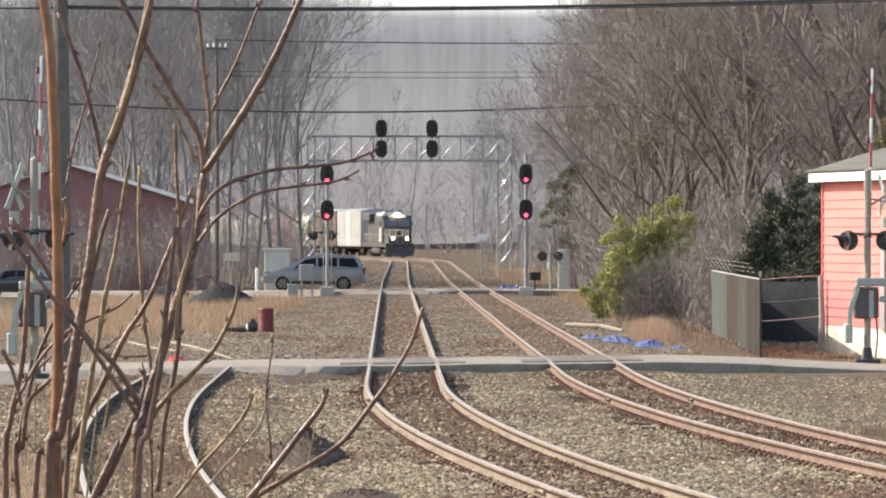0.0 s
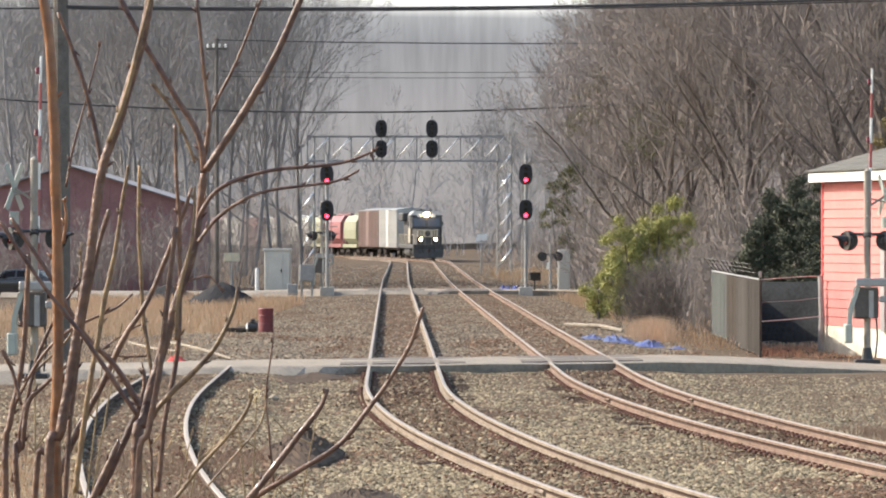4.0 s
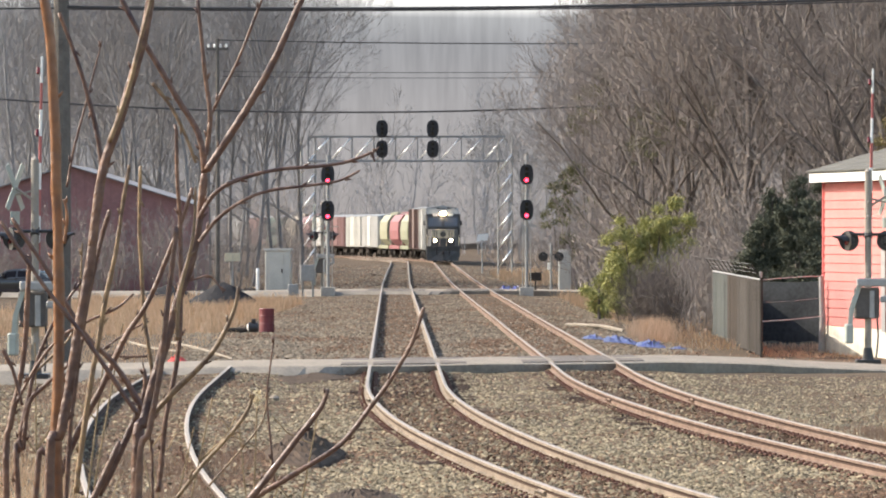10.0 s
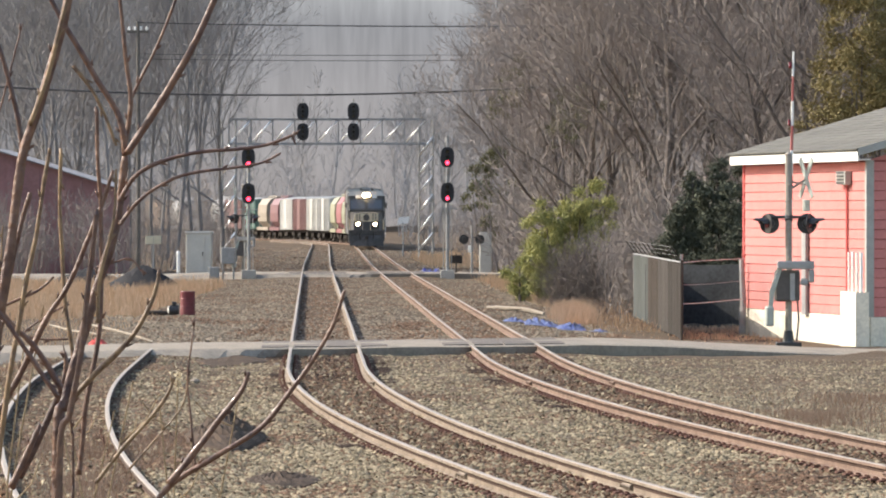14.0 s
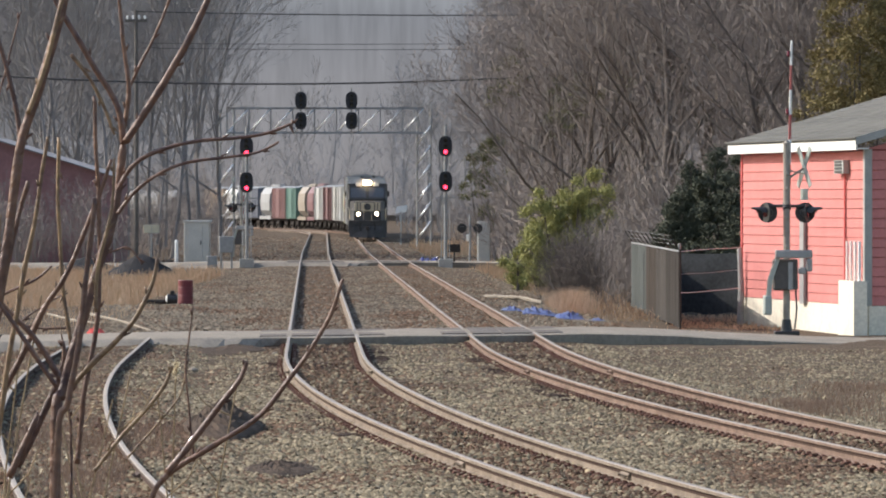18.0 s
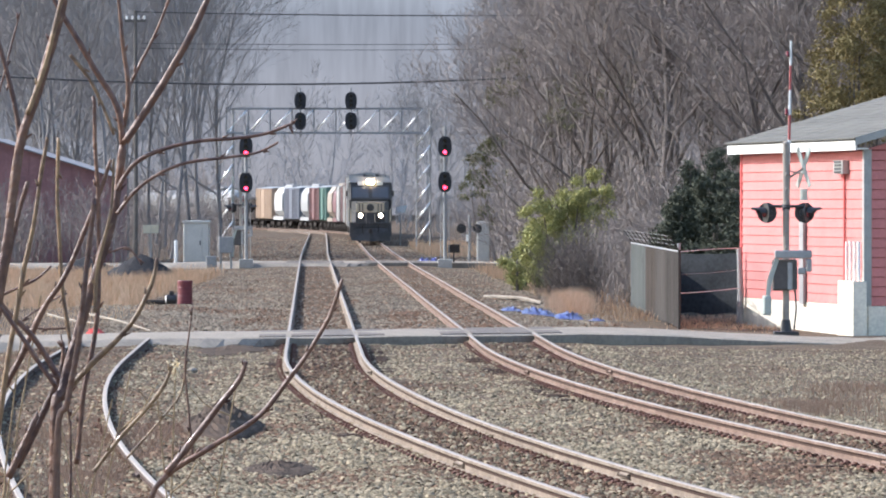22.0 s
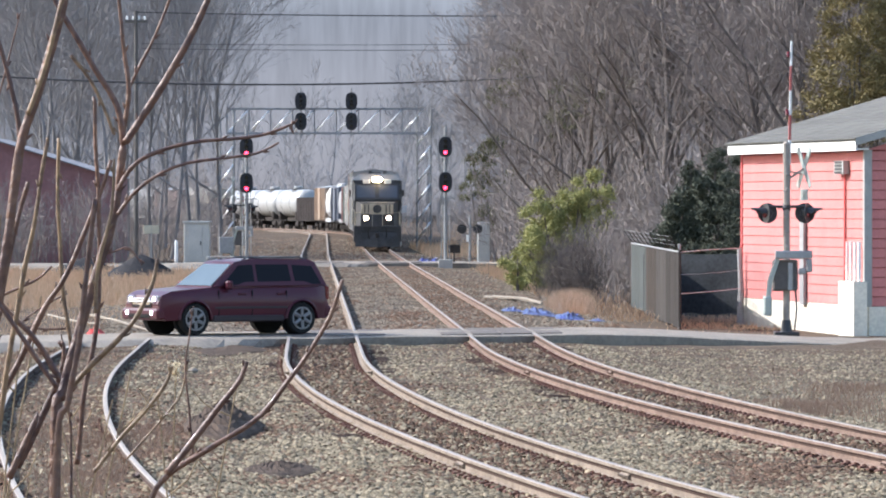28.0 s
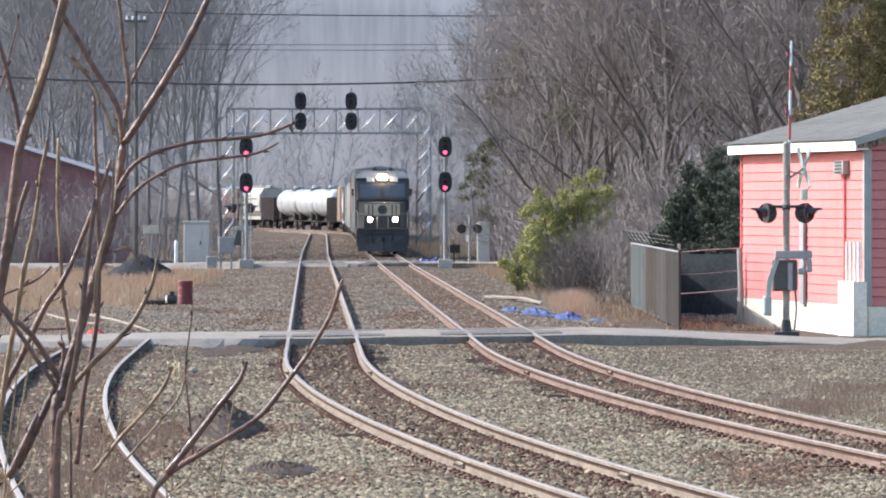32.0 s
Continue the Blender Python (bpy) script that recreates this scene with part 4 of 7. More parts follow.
def build_far_woods():
    rnd = random.Random(8)
    pl = []
    for i in range(70):
        y = rnd.uniform(860, 990)
        x = rnd.uniform(-.10, .085) * y
        pl.append((x, y, ground_z(x, y), rnd.uniform(.75, 1.3), rnd.uniform(0, 6.28), rnd.randrange(5)))
    for i in range(170):         # along the ridge
        x = rnd.uniform(-110, 95)
        y = rnd.uniform(1012, 1060) - abs(x) * .3
        pl.append((x, y, 25 + rnd.uniform(-2, 2), rnd.uniform(.7, 1.15), rnd.uniform(0, 6.28), rnd.randrange(5)))
    stuff_trees("far_woods", FAR_BASE, pl, M_HAZEBARK, "hazy grey leafless woods on the far hillside")
    pl = []
    for i in range(34):
        y = rnd.uniform(600, 860)
        x = rnd.uniform(-.10, .085) * y
        if abs(x - track_b(min(y, 1100))) < 7 or (x < track_b(y) and x > -.0385 * y):
            continue
        pl.append((x, y, ground_z(x, y), rnd.uniform(.8, 1.2), rnd.uniform(0, 6.28), rnd.randrange(5)))
    stuff_trees("distant_woods", MID_BASE, pl, M_HAZEGREY, "grey-brown bare woods beyond the curve")
    pl = []
    for i in range(640):        # thicket right of the line
        y = rnd.uniform(188, 330)
        x = track_b(y) + 5.4 + rnd.random() * 9
        if x < 7.2 and y < 216:
            continue
        pl.append((x, y, ground_z(x, y), rnd.uniform(.7, 1.7), rnd.uniform(0, 6.28), rnd.randrange(5)))
    for i in range(70):         # vine-covered brush beside the slatted fence
        x, y = rnd.uniform(4.9, 7.8), rnd.uniform(190, 208)
        pl.append((x, y, ground_z(x, y), rnd.uniform(.5, .85), rnd.uniform(0, 6.28), rnd.randrange(5)))
    for i in range(200):        # thicket hiding the far end of the curve
        y = rnd.uniform(470, 640)
        x = -.0362 * y - rnd.random() * 30
        pl.append((x, y, ground_z(x, y), rnd.uniform(.9, 2.0), rnd.uniform(0, 6.28), rnd.randrange(5)))
    for i in range(190):        # left of the far crossing
        y = rnd.uniform(301, 420)
        x = track_a(y) - 5.5 - rnd.random() * 22
        pl.append((x, y, ground_z(x, y), rnd.uniform(.5, 1.2), rnd.uniform(0, 6.28), rnd.randrange(5)))
    for i in range(180):        # brush right of the line beyond the far road
        y = rnd.uniform(405, 640)
        x = track_b(min(y, 560)) + 4.2 + rnd.random() * 30
        pl.append((x, y, ground_z(x, y), rnd.uniform(.6, 1.5), rnd.uniform(0, 6.28), rnd.randrange(5)))
    for i in range(120):        # in front of the barn
        y = rnd.uniform(300.5, 310)
        x = rnd.uniform(-31, -16)
        pl.append((x, y, ground_z(x, y), rnd.uniform(.5, 1.3), rnd.uniform(0, 6.28), rnd.randrange(5)))
    far = []
    for i in range(190):        # scrub along the foot of the far hill
        y = rnd.uniform(690, 985)
        x = rnd.uniform(-.075, .055) * y
        if abs(x - track_b(y)) < 4.5:
            continue
        far.append((x, y, ground_z(x, y), rnd.uniform(1.2, 3.0), rnd.uniform(0, 6.28), rnd.randrange(5)))
    stuff_trees("far_scrub", BRUSH_BASE, far, M_HAZEBARK, "grey scrub below the far hill, paled for haze")
    vines = []
    for i in range(120):        # a dead vine mound smothering the foot of the bush
        x, y = rnd.gauss(4.3, .42), rnd.uniform(194, 201)
        vines.append((x, y, ground_z(x, y), rnd.uniform(.35, .68) * (1.1 - .3 * abs(x - 4.3)), rnd.uniform(0, 6.28), rnd.randrange(5)))
    stuff_trees("vine_mound", BRUSH_BASE, vines, M_BARK, "dark brown tangle of dead vines")
    stuff_trees("thicket", BRUSH_BASE, pl, M_TWIG, "tangled leafless brown brush")


build_far_woods()

# ---------------------------------------------------------------- train
M_LOCO = mat("loco_black", (0.03, 0.03, 0.031), 0.6, 0, 0.4, 2, col2=(0.075, 0.07, 0.065))
M_CAB = mat("cab_grey", (0.42, 0.40, 0.36), 0.4, 0, 0.2, 2)
M_BAND = mat("nose_band", (0.44, 0.385, 0.28), 0.5, 0, 0.2, 3)
M_TRUCK = mat("truck_iron", (0.05, 0.043, 0.038), 0.8, 0.1, 0.4, 3)
M_SHADEGLASS = mat("cab_window", (0.10, 0.11, 0.125), 0.12, 0, 0.1, 3)


def wheelset(t, x, r=0.46):
    for y in (-.75, .75):
        m = Mesh().lathe([(-.065, r * .85), (-.06, r), (.03, r), (.035, r + .03), (.065, r + .03)] if y > 0 else
                         [(-.065, r + .03), (-.035, r + .03), (-.03, r), (.06, r), (.065, r * .85)], "y", 18)
        w = part("wheel", m, [M_TRUCK], t)
        w.location = (x, y, r)


def bogie(t, x, axles, span):
    m = Mesh()
    for y in (-1.02, 1.02):
        m.box(x - span / 2 - .35, y - .08, .42, x + span / 2 + .35, y + .08, .78, .03)
        for i in range(axles):
            a = x - span / 2 + span * i / (axles - 1)
            m.box(a - .17, y - .12, .28, a + .17, y + .12, .66, .03)
    m.box(x - .2, -1.0, .45, x + .2, 1.0, .85, .02)
    b = part("bogie", m, [M_TRUCK], t)
    for i in range(axles):
        wheelset(b, x - span / 2 + span * i / (axles - 1))


def coupler(t, x, s):
    part("coupler", Mesh().box(min(x, x + .75 * s), -.12, .72, max(x, x + .75 * s), .12, 1.0, .03), [M_TRUCK], t)


def build_loco(label):
    t = thing("locomotive", label, "locomotive")
    part("underframe", Mesh().box(-10.6, -1.5, 1.05, 10.3, 1.5, 1.45, .04), [M_LOCO], t)
    part("fuel_tank", Mesh().box(-3.6, -1.35, .35, 3.2, 1.35, 1.08, .2), [M_LOCO], t)
    bogie(t, 6.6, 3, 4.0)
    bogie(t, -6.6, 3, 4.0)
    part("long_hood", Mesh().box(-10.2, -.95, 1.45, 5.0, .95, 4.35, .12), [M_LOCO], t)
    part("radiator_wing", Mesh().box(-10.0, -1.5, 3.75, -4.6, 1.5, 4.55, .1), [M_LOCO], t, "wide overhanging radiator section")
    part("hood_roof", Mesh().box(-4.5, -.8, 4.35, 4.9, .8, 4.62, .1), [M_CAB], t)
    part("equipment_cabinet", Mesh().box(2.2, -1.45, 1.45, 5.0, 1.45, 4.2, .08), [M_LOCO], t)
    part("cab", Mesh().box(5.02, -1.55, 1.45, 7.6, 1.55, 4.32, .10), [M_LOCO], t, "wide black cab")
    rf = Mesh()
    rf.add([(4.95, -1.6, 4.30), (7.72, -1.6, 4.30), (7.72, 1.6, 4.30), (4.95, 1.6, 4.30), (4.95, -1.15, 4.72), (7.55, -1.15, 4.72), (7.55, 1.15, 4.72), (4.95, 1.15, 4.72)],
           [(3, 2, 1, 0), (4, 5, 6, 7), (0, 1, 5, 4), (1, 2, 6, 5), (2, 3, 7, 6), (3, 0, 4, 7)])
    part("cab_roof", rf, [M_CAB], t, "pale weathered cab roof")
    # raked windshield face with two panes
    face = Mesh().add([(7.6, -1.52, 3.05), (8.12, -1.40, 3.05), (7.62, -1.40, 4.28), (7.6, 1.52, 3.05), (8.12, 1.40, 3.05), (7.62, 1.40, 4.28)],
                      [(1, 4, 5, 2), (0, 1, 2), (4, 3, 5), (0, 3, 4, 1)])
    part("cab_face", face, [M_LOCO], t, "black raked cab face")
    for s in (-1, 1):
        g = Mesh()

        def fp(y, z):
            return (8.12 - (z - 3.05) * .5 / 1.23 + .02, y, z)
        y0, y1 = (.12, 1.28) if s > 0 else (-1.28, -.12)
        q = [fp(y0, 3.22), fp(y1, 3.22), fp(y1, 3.98), fp(y0, 3.98)]
        g.add(q + [(x - .03, y, z) for x, y, z in q], [(0, 1, 2, 3), (7, 6, 5, 4), (0, 4, 5, 1), (1, 5, 6, 2), (2, 6, 7, 3), (3, 7, 4, 0)])
        part("windshield", g, [M_SHADEGLASS], t)
        part("number_board", Mesh().box(7.66, .35 * s - .22 + .32 * s, 4.10, 7.76, .35 * s + .22 + .32 * s, 4.36, .01), [M_WHITE], t, "small number board")
        part("side_window", Mesh().box(5.5, 1.545 * s - .02, 3.2, 6.9, 1.545 * s + .02, 3.95), [M_SHADEGLASS], t)
        part("side_panel", Mesh().box(5.06, 1.55 * s - .015, 1.6, 7.0, 1.55 * s + .02, 3.05), [M_BAND], t, "pale side stripe")
    # wide nose
    nz = Mesh().add([(7.6, -1.35, 1.45), (9.55, -1.05, 1.45), (9.55, 1.05, 1.45), (7.6, 1.35, 1.45), (7.6, -1.35, 3.02), (9.30, -1.0, 2.86), (9.30, 1.0, 2.86), (7.6, 1.35, 3.02)],
                    [(3, 2, 1, 0), (4, 5, 6, 7), (0, 1, 5, 4), (1, 2, 6, 5), (2, 3, 7, 6), (3, 0, 4, 7)])
    part("nose", nz, [M_LOCO], t, "black wedge nose")
    part("nose_stripe", Mesh().box(9.41, -1.0, 2.16, 9.475, 1.0, 2.82, .02), [M_BAND], t, "pale marking across the nose")
    part("nose_door", Mesh().box(9.40, .28, 1.5, 9.56, .92, 2.15, .02), [M_LOCO], t)
    # grab irons, seams and emblem on the nose, and the railing of the front platform
    part("nose_emblem", Mesh().lathe([(9.478, .27), (9.49, .26)], "x", 18, at=(0, 0, 2.5)), [M_LOCO], t, "dark round emblem shape on the nose")
    for y in (-.78, -.55, .55, .78):
        part("nose_mark", Mesh().box(9.476, y - .035, 2.2, 9.486, y + .035, 2.78), [M_LOCO], t)
    part("sun_visor", Mesh().box(7.95, -1.42, 2.98, 8.18, 1.42, 3.16, .03), [M_LOCO], t, "black ledge under the windshield")
    for s in (-1, 1):
        rl = Mesh().path([(10.30, .32 * s, 1.46), (10.30, .32 * s, 2.28), (10.30, 1.38 * s, 2.28), (10.30, 1.38 * s, 1.46)], [.02] * 4, 6)
        part("platform_railing", rl, [M_BAND], t, "pale front railing")
        part("mu_hose", Mesh().path([(10.36, .55 * s, 1.25), (10.46, .58 * s, .9), (10.42, .5 * s, .6)], [.035] * 3, 6), [M_TRUCK], t)
    # lamps
    hl = part("headlight", Mesh().box(7.70, -.30, 4.18, 7.90, .30, 4.52, .05), [M_LOCO], t, "twin headlight glowing warm white")
    for s in (-.13, .13):
        part("bulb", Mesh().rod((7.90, s, 4.35), (7.94, s, 4.35), .17, n=16), [M_LAMP], hl)
    for s in (-1, 1):
        d = part("ditch_light", Mesh().rod((10.0, .71 * s, 1.95), (10.3, .71 * s, 1.95), .14, n=12), [M_LOCO], t, "glowing ditch light")
        part("bulb", Mesh().rod((10.30, .71 * s, 1.95), (10.33, .71 * s, 1.95), .14, n=14), [M_DITCH], d)
        part("ditch_bracket", Mesh().box(9.95, .71 * s - .05, 1.42, 10.2, .71 * s + .05, 1.82), [M_LOCO], t)
        part("step_well", Mesh().box(9.6, 1.0 * s if s > 0 else -1.5, .45, 10.3, 1.5 if s > 0 else -1.0 , 1.1, .03), [M_LOCO], t)
        hr = Mesh()
        pts = [(10.25, 1.42 * s, 1.45), (10.25, 1.42 * s, 2.35), (7.7, 1.5 * s, 2.45)]
        hr.path(pts, [.022] * 3, 6)
        for i in range(12):
            x = 1.8 - i * 1.05
            hr.rod((x, 1.44 * s, 1.45), (x, 1.44 * s, 2.4), .02, n=5)
        hr.rod((2.0, 1.44 * s, 2.4), (-10.2, 1.44 * s, 2.4), .02, n=5)
        part("handrail", hr, [M_BAND], t, "pale handrail")
        part("mirror", Mesh().box(6.9, 1.6 * s - .03, 3.3, 7.0, 1.6 * s + .12 * s, 3.7, .01), [M_LOCO], t)
    part("front_platform", Mesh().box(9.5, -1.45, 1.30, 10.35, 1.45, 1.46, .02), [M_LOCO], t)
    plow = Mesh().add([(10.35, -1.4, .16), (10.75, 0, .12), (10.35, 1.4, .16), (10.25, -1.4, 1.05), (10.40, 0, 1.05), (10.25, 1.4, 1.05), (10.15, -1.4, .16), (10.15, 1.4, .16)],
                      [(0, 1, 4, 3), (1, 2, 5, 4), (6, 0, 3), (2, 7, 5), (3, 4, 5)])
    part("plow", plow, [M_LOCO], t, "black snow plow pilot")
    coupler(t, 10.4, 1)
    coupler(t, -10.6, -1)
    for x, y in ((6.2, .5), (6.0, -.4)):
        part("horn", Mesh().lathe([(0, .05), (.25, .06), (.4, .13)], "x", 10, at=(x, y, 4.8)), [M_LOCO], t)
    part("exhaust", Mesh().box(-1.2, -.35, 4.6, -.2, .35, 4.85, .04), [M_LOCO], t)
    return t


def build_boxcar(L, col, label, tall=4.35, ribs=True, roof=None):
    t = thing("boxcar", label, "freight car")
    h = L / 2 - .55
    m = mat("boxcar_paint", col, 0.6, 0, 0.18, .6)
    part("body", Mesh().box(-h, -1.52, 1.05, h, 1.52, tall, .06), [m], t)
    part("underframe", Mesh().box(-h, -1.2, .82, h, 1.2, 1.06, .03), [M_TRUCK], t)
    r = Mesh().add([(-h, -1.55, tall), (h, -1.55, tall), (h, 0, tall + .22), (-h, 0, tall + .22), (h, 1.55, tall), (-h, 1.55, tall)], [(0, 1, 2, 3), (3, 2, 4, 5), (0, 3, 5), (1, 4, 2)])
    part("roof", r, [roof or M_GALV], t, "pale metal roof")
    for s in (-1, 1):
        part("door", Mesh().box(-1.25, s * 1.56 - .03, 1.15, 1.25, s * 1.56 + .03, tall - .12, .02), [m], t)
        if ribs:
            rib = Mesh().box(-.05, -.03, 1.1, .05, .03, tall - .05).data("side_rib", [m])
            k = int(h / 1.1)
            for i in range(-k, k + 1):
                if abs(i * 1.1) > 1.5:
                    part("side_rib", rib, None, t).location = (i * 1.1, s * 1.55, 0)
    part("end_ladder", Mesh().rod((h + .03, 1.3, 1.1), (h + .03, 1.3, tall), .03, n=5).rod((h + .03, .9, 1.1), (h + .03, .9, tall), .03, n=5), [M_TRUCK], t)
    for s in (-1, 1):
        bogie(t, s * (h - 2.0), 2, 1.75)
        coupler(t, s * h, s)
    return t


def build_hopper(L, col, label):
    t = thing("hopper_car", label, "freight car")
    h = L / 2 - .5
    m = mat("hopper_paint", col, 0.55, 0, 0.15, .7)
    # rounded side section along the car
    sec = [(-.6, 1.0), (-1.48, 1.9), (-1.54, 2.8), (-1.45, 3.7), (-1.0, 4.35), (0, 4.5), (1.0, 4.35), (1.45, 3.7), (1.54, 2.8), (1.48, 1.9), (.6, 1.0)]
    v, f = [], []
    for x, k in ((-h + .8, .96), (-h + 1.2, 1), (h - 1.2, 1), (h - .8, .96)):
        v += [(x, y * k, z) for y, z in sec]
    n = len(sec)
    for i in range(3):
        for k in range(n):
            j = (k + 1) % n
            f.append((i * n + k, i * n + j, i * n + n + j, i * n + n + k))
    f += [tuple(range(n)), tuple(range(4 * n - 1, 3 * n - 1, -1))]
    part("body", Mesh().add(v, f), [m], t, smooth=False)
    part("sill", Mesh().box(-h, -1.45, .95, h, -1.2, 1.3).box(-h, 1.2, .95, h, 1.45, 1.3), [m], t)
    for x in (-h / 2.2, 0, h / 2.2):
        c = Mesh().add([(x - 1.2, -1, 1.5), (x + 1.2, -1, 1.5), (x + 1.2, 1, 1.5), (x - 1.2, 1, 1.5), (x - .4, -.5, .4), (x + .4, -.5, .4), (x + .4, .5, .4), (x - .4, .5, .4)],
                       [(0, 1, 2, 3), (7, 6, 5, 4), (4, 5, 1, 0), (5, 6, 2, 1), (6, 7, 3, 2), (7, 4, 0, 3)])
        part("discharge_chute", c, [M_TRUCK], t)
    for s in (-1, 1):
        for y in (-1.2, 1.2):
            part("end_post", Mesh().rod((s * h, y, 1.0), (s * (h - .85), y * .8, 4.0), .06, n=5), [m], t)
    part("running_board", Mesh().box(-h + .4, -.35, 4.52, h - .4, .35, 4.57), [M_GALV], t)
    for i in range(-1, 2):
        part("roof_hatch", Mesh().lathe([(4.38, .42), (4.62, .42), (4.70, .30)], "z", 12, at=(i * (h - 1.6) * .8, 0, 0)), [m], t)
    for s in (-1, 1):
        bogie(t, s * (h - 1.6), 2, 1.75)
        coupler(t, s * h, s)
    return t


def build_gondola(L, col, label, top=3.35):
    t = thing("gondola_car", label, "freight car")
    h = L / 2 - .5
    m = mat("gondola_paint", col, 0.8, 0, 0.3, .8)
    b = Mesh().box(-h, -1.48, .95, h, -1.36, top).box(-h, 1.36, .95, h, 1.48, top).box(-h, -1.36, .95, -h + .1, 1.36, top).box(h - .1, -1.36, .95, h, 1.36, top).box(-h + .1, -1.36, .95, h - .1, 1.36, 1.1)
    part("body", b, [m], t)
    for s in (-1, 1):
        for i in range(-5, 6):
            part("side_stake", Mesh().box(i * h / 5.5 - .06, s * 1.51 - .04, .95, i * h / 5.5 + .06, s * 1.51 + .04, top), [m], t)
        bogie(t, s * (h - 1.8), 2, 1.75)
        coupler(t, s * h, s)
    part("scrap_load", Mesh().box(-h + .3, -1.2, 1.1, h - .3, 1.2, top - .25, .4), [M_TRUCK], t)
    return t


def build_tank(L, col, label):
    t = thing("tank_car", label, "freight car")
    h = L / 2 - .6
    m = mat("tank_paint", col, 0.4, 0, 0.12, .7)
    r = 1.45
    prof = [(-h + .15, .2), (-h + .2, .7), (-h + .4, 1.15), (-h + .7, 1.38), (-h + 1.0, r), (h - 1.0, r), (h - .7, 1.38), (h - .4, 1.15), (h - .2, .7), (h - .15, .2)]
    part("tank", Mesh().lathe(prof, "x", 24, at=(0, 0, 2.75)), [m], t, smooth=True)
    part("band", Mesh().lathe([(-h * .4, r + .012), (-h * .4 + .15, r + .012)], "x", 24, at=(0, 0, 2.75)), [M_TRUCK], t)
    part("band", Mesh().lathe([(h * .4, r + .012), (h * .4 + .15, r + .012)], "x", 24, at=(0, 0, 2.75)), [M_TRUCK], t)
    part("dome", Mesh().lathe([(4.1, .5), (4.5, .5), (4.56, .4)], "z", 14), [m], t)
    part("walkway", Mesh().box(-1.6, -1.0, 4.22, 1.6, 1.0, 4.27), [M_TRUCK], t)
    part("sill", Mesh().box(-h - .1, -.4, .85, h + .1, .4, 1.25), [M_TRUCK], t)
    for s in (-1, 1):
        part("saddle", Mesh().box(s * (h - 2.0) - .5, -1.2, 1.0, s * (h - 2.0) + .5, 1.2, 1.9, .1), [M_TRUCK], t)
        bogie(t, s * (h - 1.6), 2, 1.75)
        coupler(t, s * h, s)
    return t


def dull(c):
    """A paint muted towards grey, standing in for haze over the far train."""
    return tuple(.5 * v + .5 * g for v, g in zip(c, (.12, .117, .113)))


WHITE_C, BROWN_C, DKRED_C = (.74, .72, .66), (.20, .09, .06), (.22, .055, .045)
TRAIN = [   # head-end distance, length, kind, colour, label
    (22.6, 19, "box", WHITE_C, "tall white boxcar behind the locomotive"),
    (42, 18, "box", BROWN_C, "rust-brown boxcar with ribbed sides"),
    (60.5, 11.8, "hop", (.36, .36, .20), "olive covered hopper with rounded sides"),
    (72.5, 12, "hop", (.40, .07, .07), "red covered hopper with rounded sides"),
    (84.8, 9.8, "hop", (.42, .40, .22), "yellow-green covered hopper with roof hatches"),
    (94.8, 15, "box", WHITE_C, "clean white boxcar with closed doors"),
    (110, 12, "box", (.72, .70, .62), "off-white boxcar with ribbed sides"),
    (122.2, 12.6, "box", DKRED_C, "dark red boxcar with ribs"),
    (135, 11, "box", WHITE_C, "white boxcar with pale roof"),
    (146.2, 8.6, "hop", (.24, .06, .06), "short maroon covered hopper car"),
    (155, 9, "hop", (.45, .36, .25), "short tan covered hopper car"),
    (164.2, 9.6, "box", (.05, .20, .14), "green boxcar with ribbed sides"),
    (174, 11.6, "box", DKRED_C, "dark red boxcar with pale roof"),
    (185.8, 9.4, "hop", (.50, .50, .48), "light grey covered hopper car"),
    (195.4, 14, "box", (.12, .14, .19), "dull blue-grey boxcar with pale ends"),
    (209.6, 9, "hop", (.70, .69, .65), "white covered hopper with rounded sides"),
    (218.8, 13, "box", (.50, .32, .18), "orange-tan boxcar with ribbed sides"),
    (232, 19, "gon", (.06, .05, .045), "low dark gondola with scrap load"),
    (251.2, 19, "tank", (.55, .55, .52), "white tank car with round ends"),
    (270.4, 16.5, "tank", (.58, .58, .55), "white tank car with dark walkway"),
    (287.1, 16.5, "tank", (.5, .5, .48), "pale grey tank car with dome"),
    (303.8, 10, "gon", (.07, .055, .05), "short dark gondola with stakes"),
    (314, 16, "hop", (.55, .50, .40), "beige covered hopper with roof hatches"),
    (330.2, 16, "box", BROWN_C, "brown boxcar with pale roof"),
    (346.4, 16, "hop", (.45, .45, .43), "grey covered hopper with rounded sides"),
    (362.6, 16, "box", (.30, .28, .24), "grey-brown boxcar with ribbed sides"),
]
CARS = [(11.1, build_loco("black freight locomotive with lit headlight and ditch lights"))]
for a, L, kind, col, label in TRAIN:
    col = dull(col) if kind != "gon" else col
    if kind == "box":
        ob = build_boxcar(L, col, label, 4.3 if L < 17 else 4.9)
    elif kind == "hop":
        ob = build_hopper(L, col, label)
    elif kind == "gon":
        ob = build_gondola(L, col, label)
    else:
        ob = build_tank(L, col, label)
    CARS.append((a + L / 2, ob))

PATH_Y = [300 + i for i in range(0, 760)]
PATH_S = [0.0]
for i in range(1, len(PATH_Y)):
    PATH_S.append(PATH_S[-1] + math.hypot(1, track_b(PATH_Y[i]) - track_b(PATH_Y[i - 1])))


def on_line(s):
    """The place at s metres along the line beyond y = 300, and its heading towards the camera."""
    y = float(np.interp(s, PATH_S, PATH_Y))
    d = track_b(y + 1) - track_b(y - 1)
    return Vector((track_b(y), y, 0.0)), math.atan2(-2.0, -d)


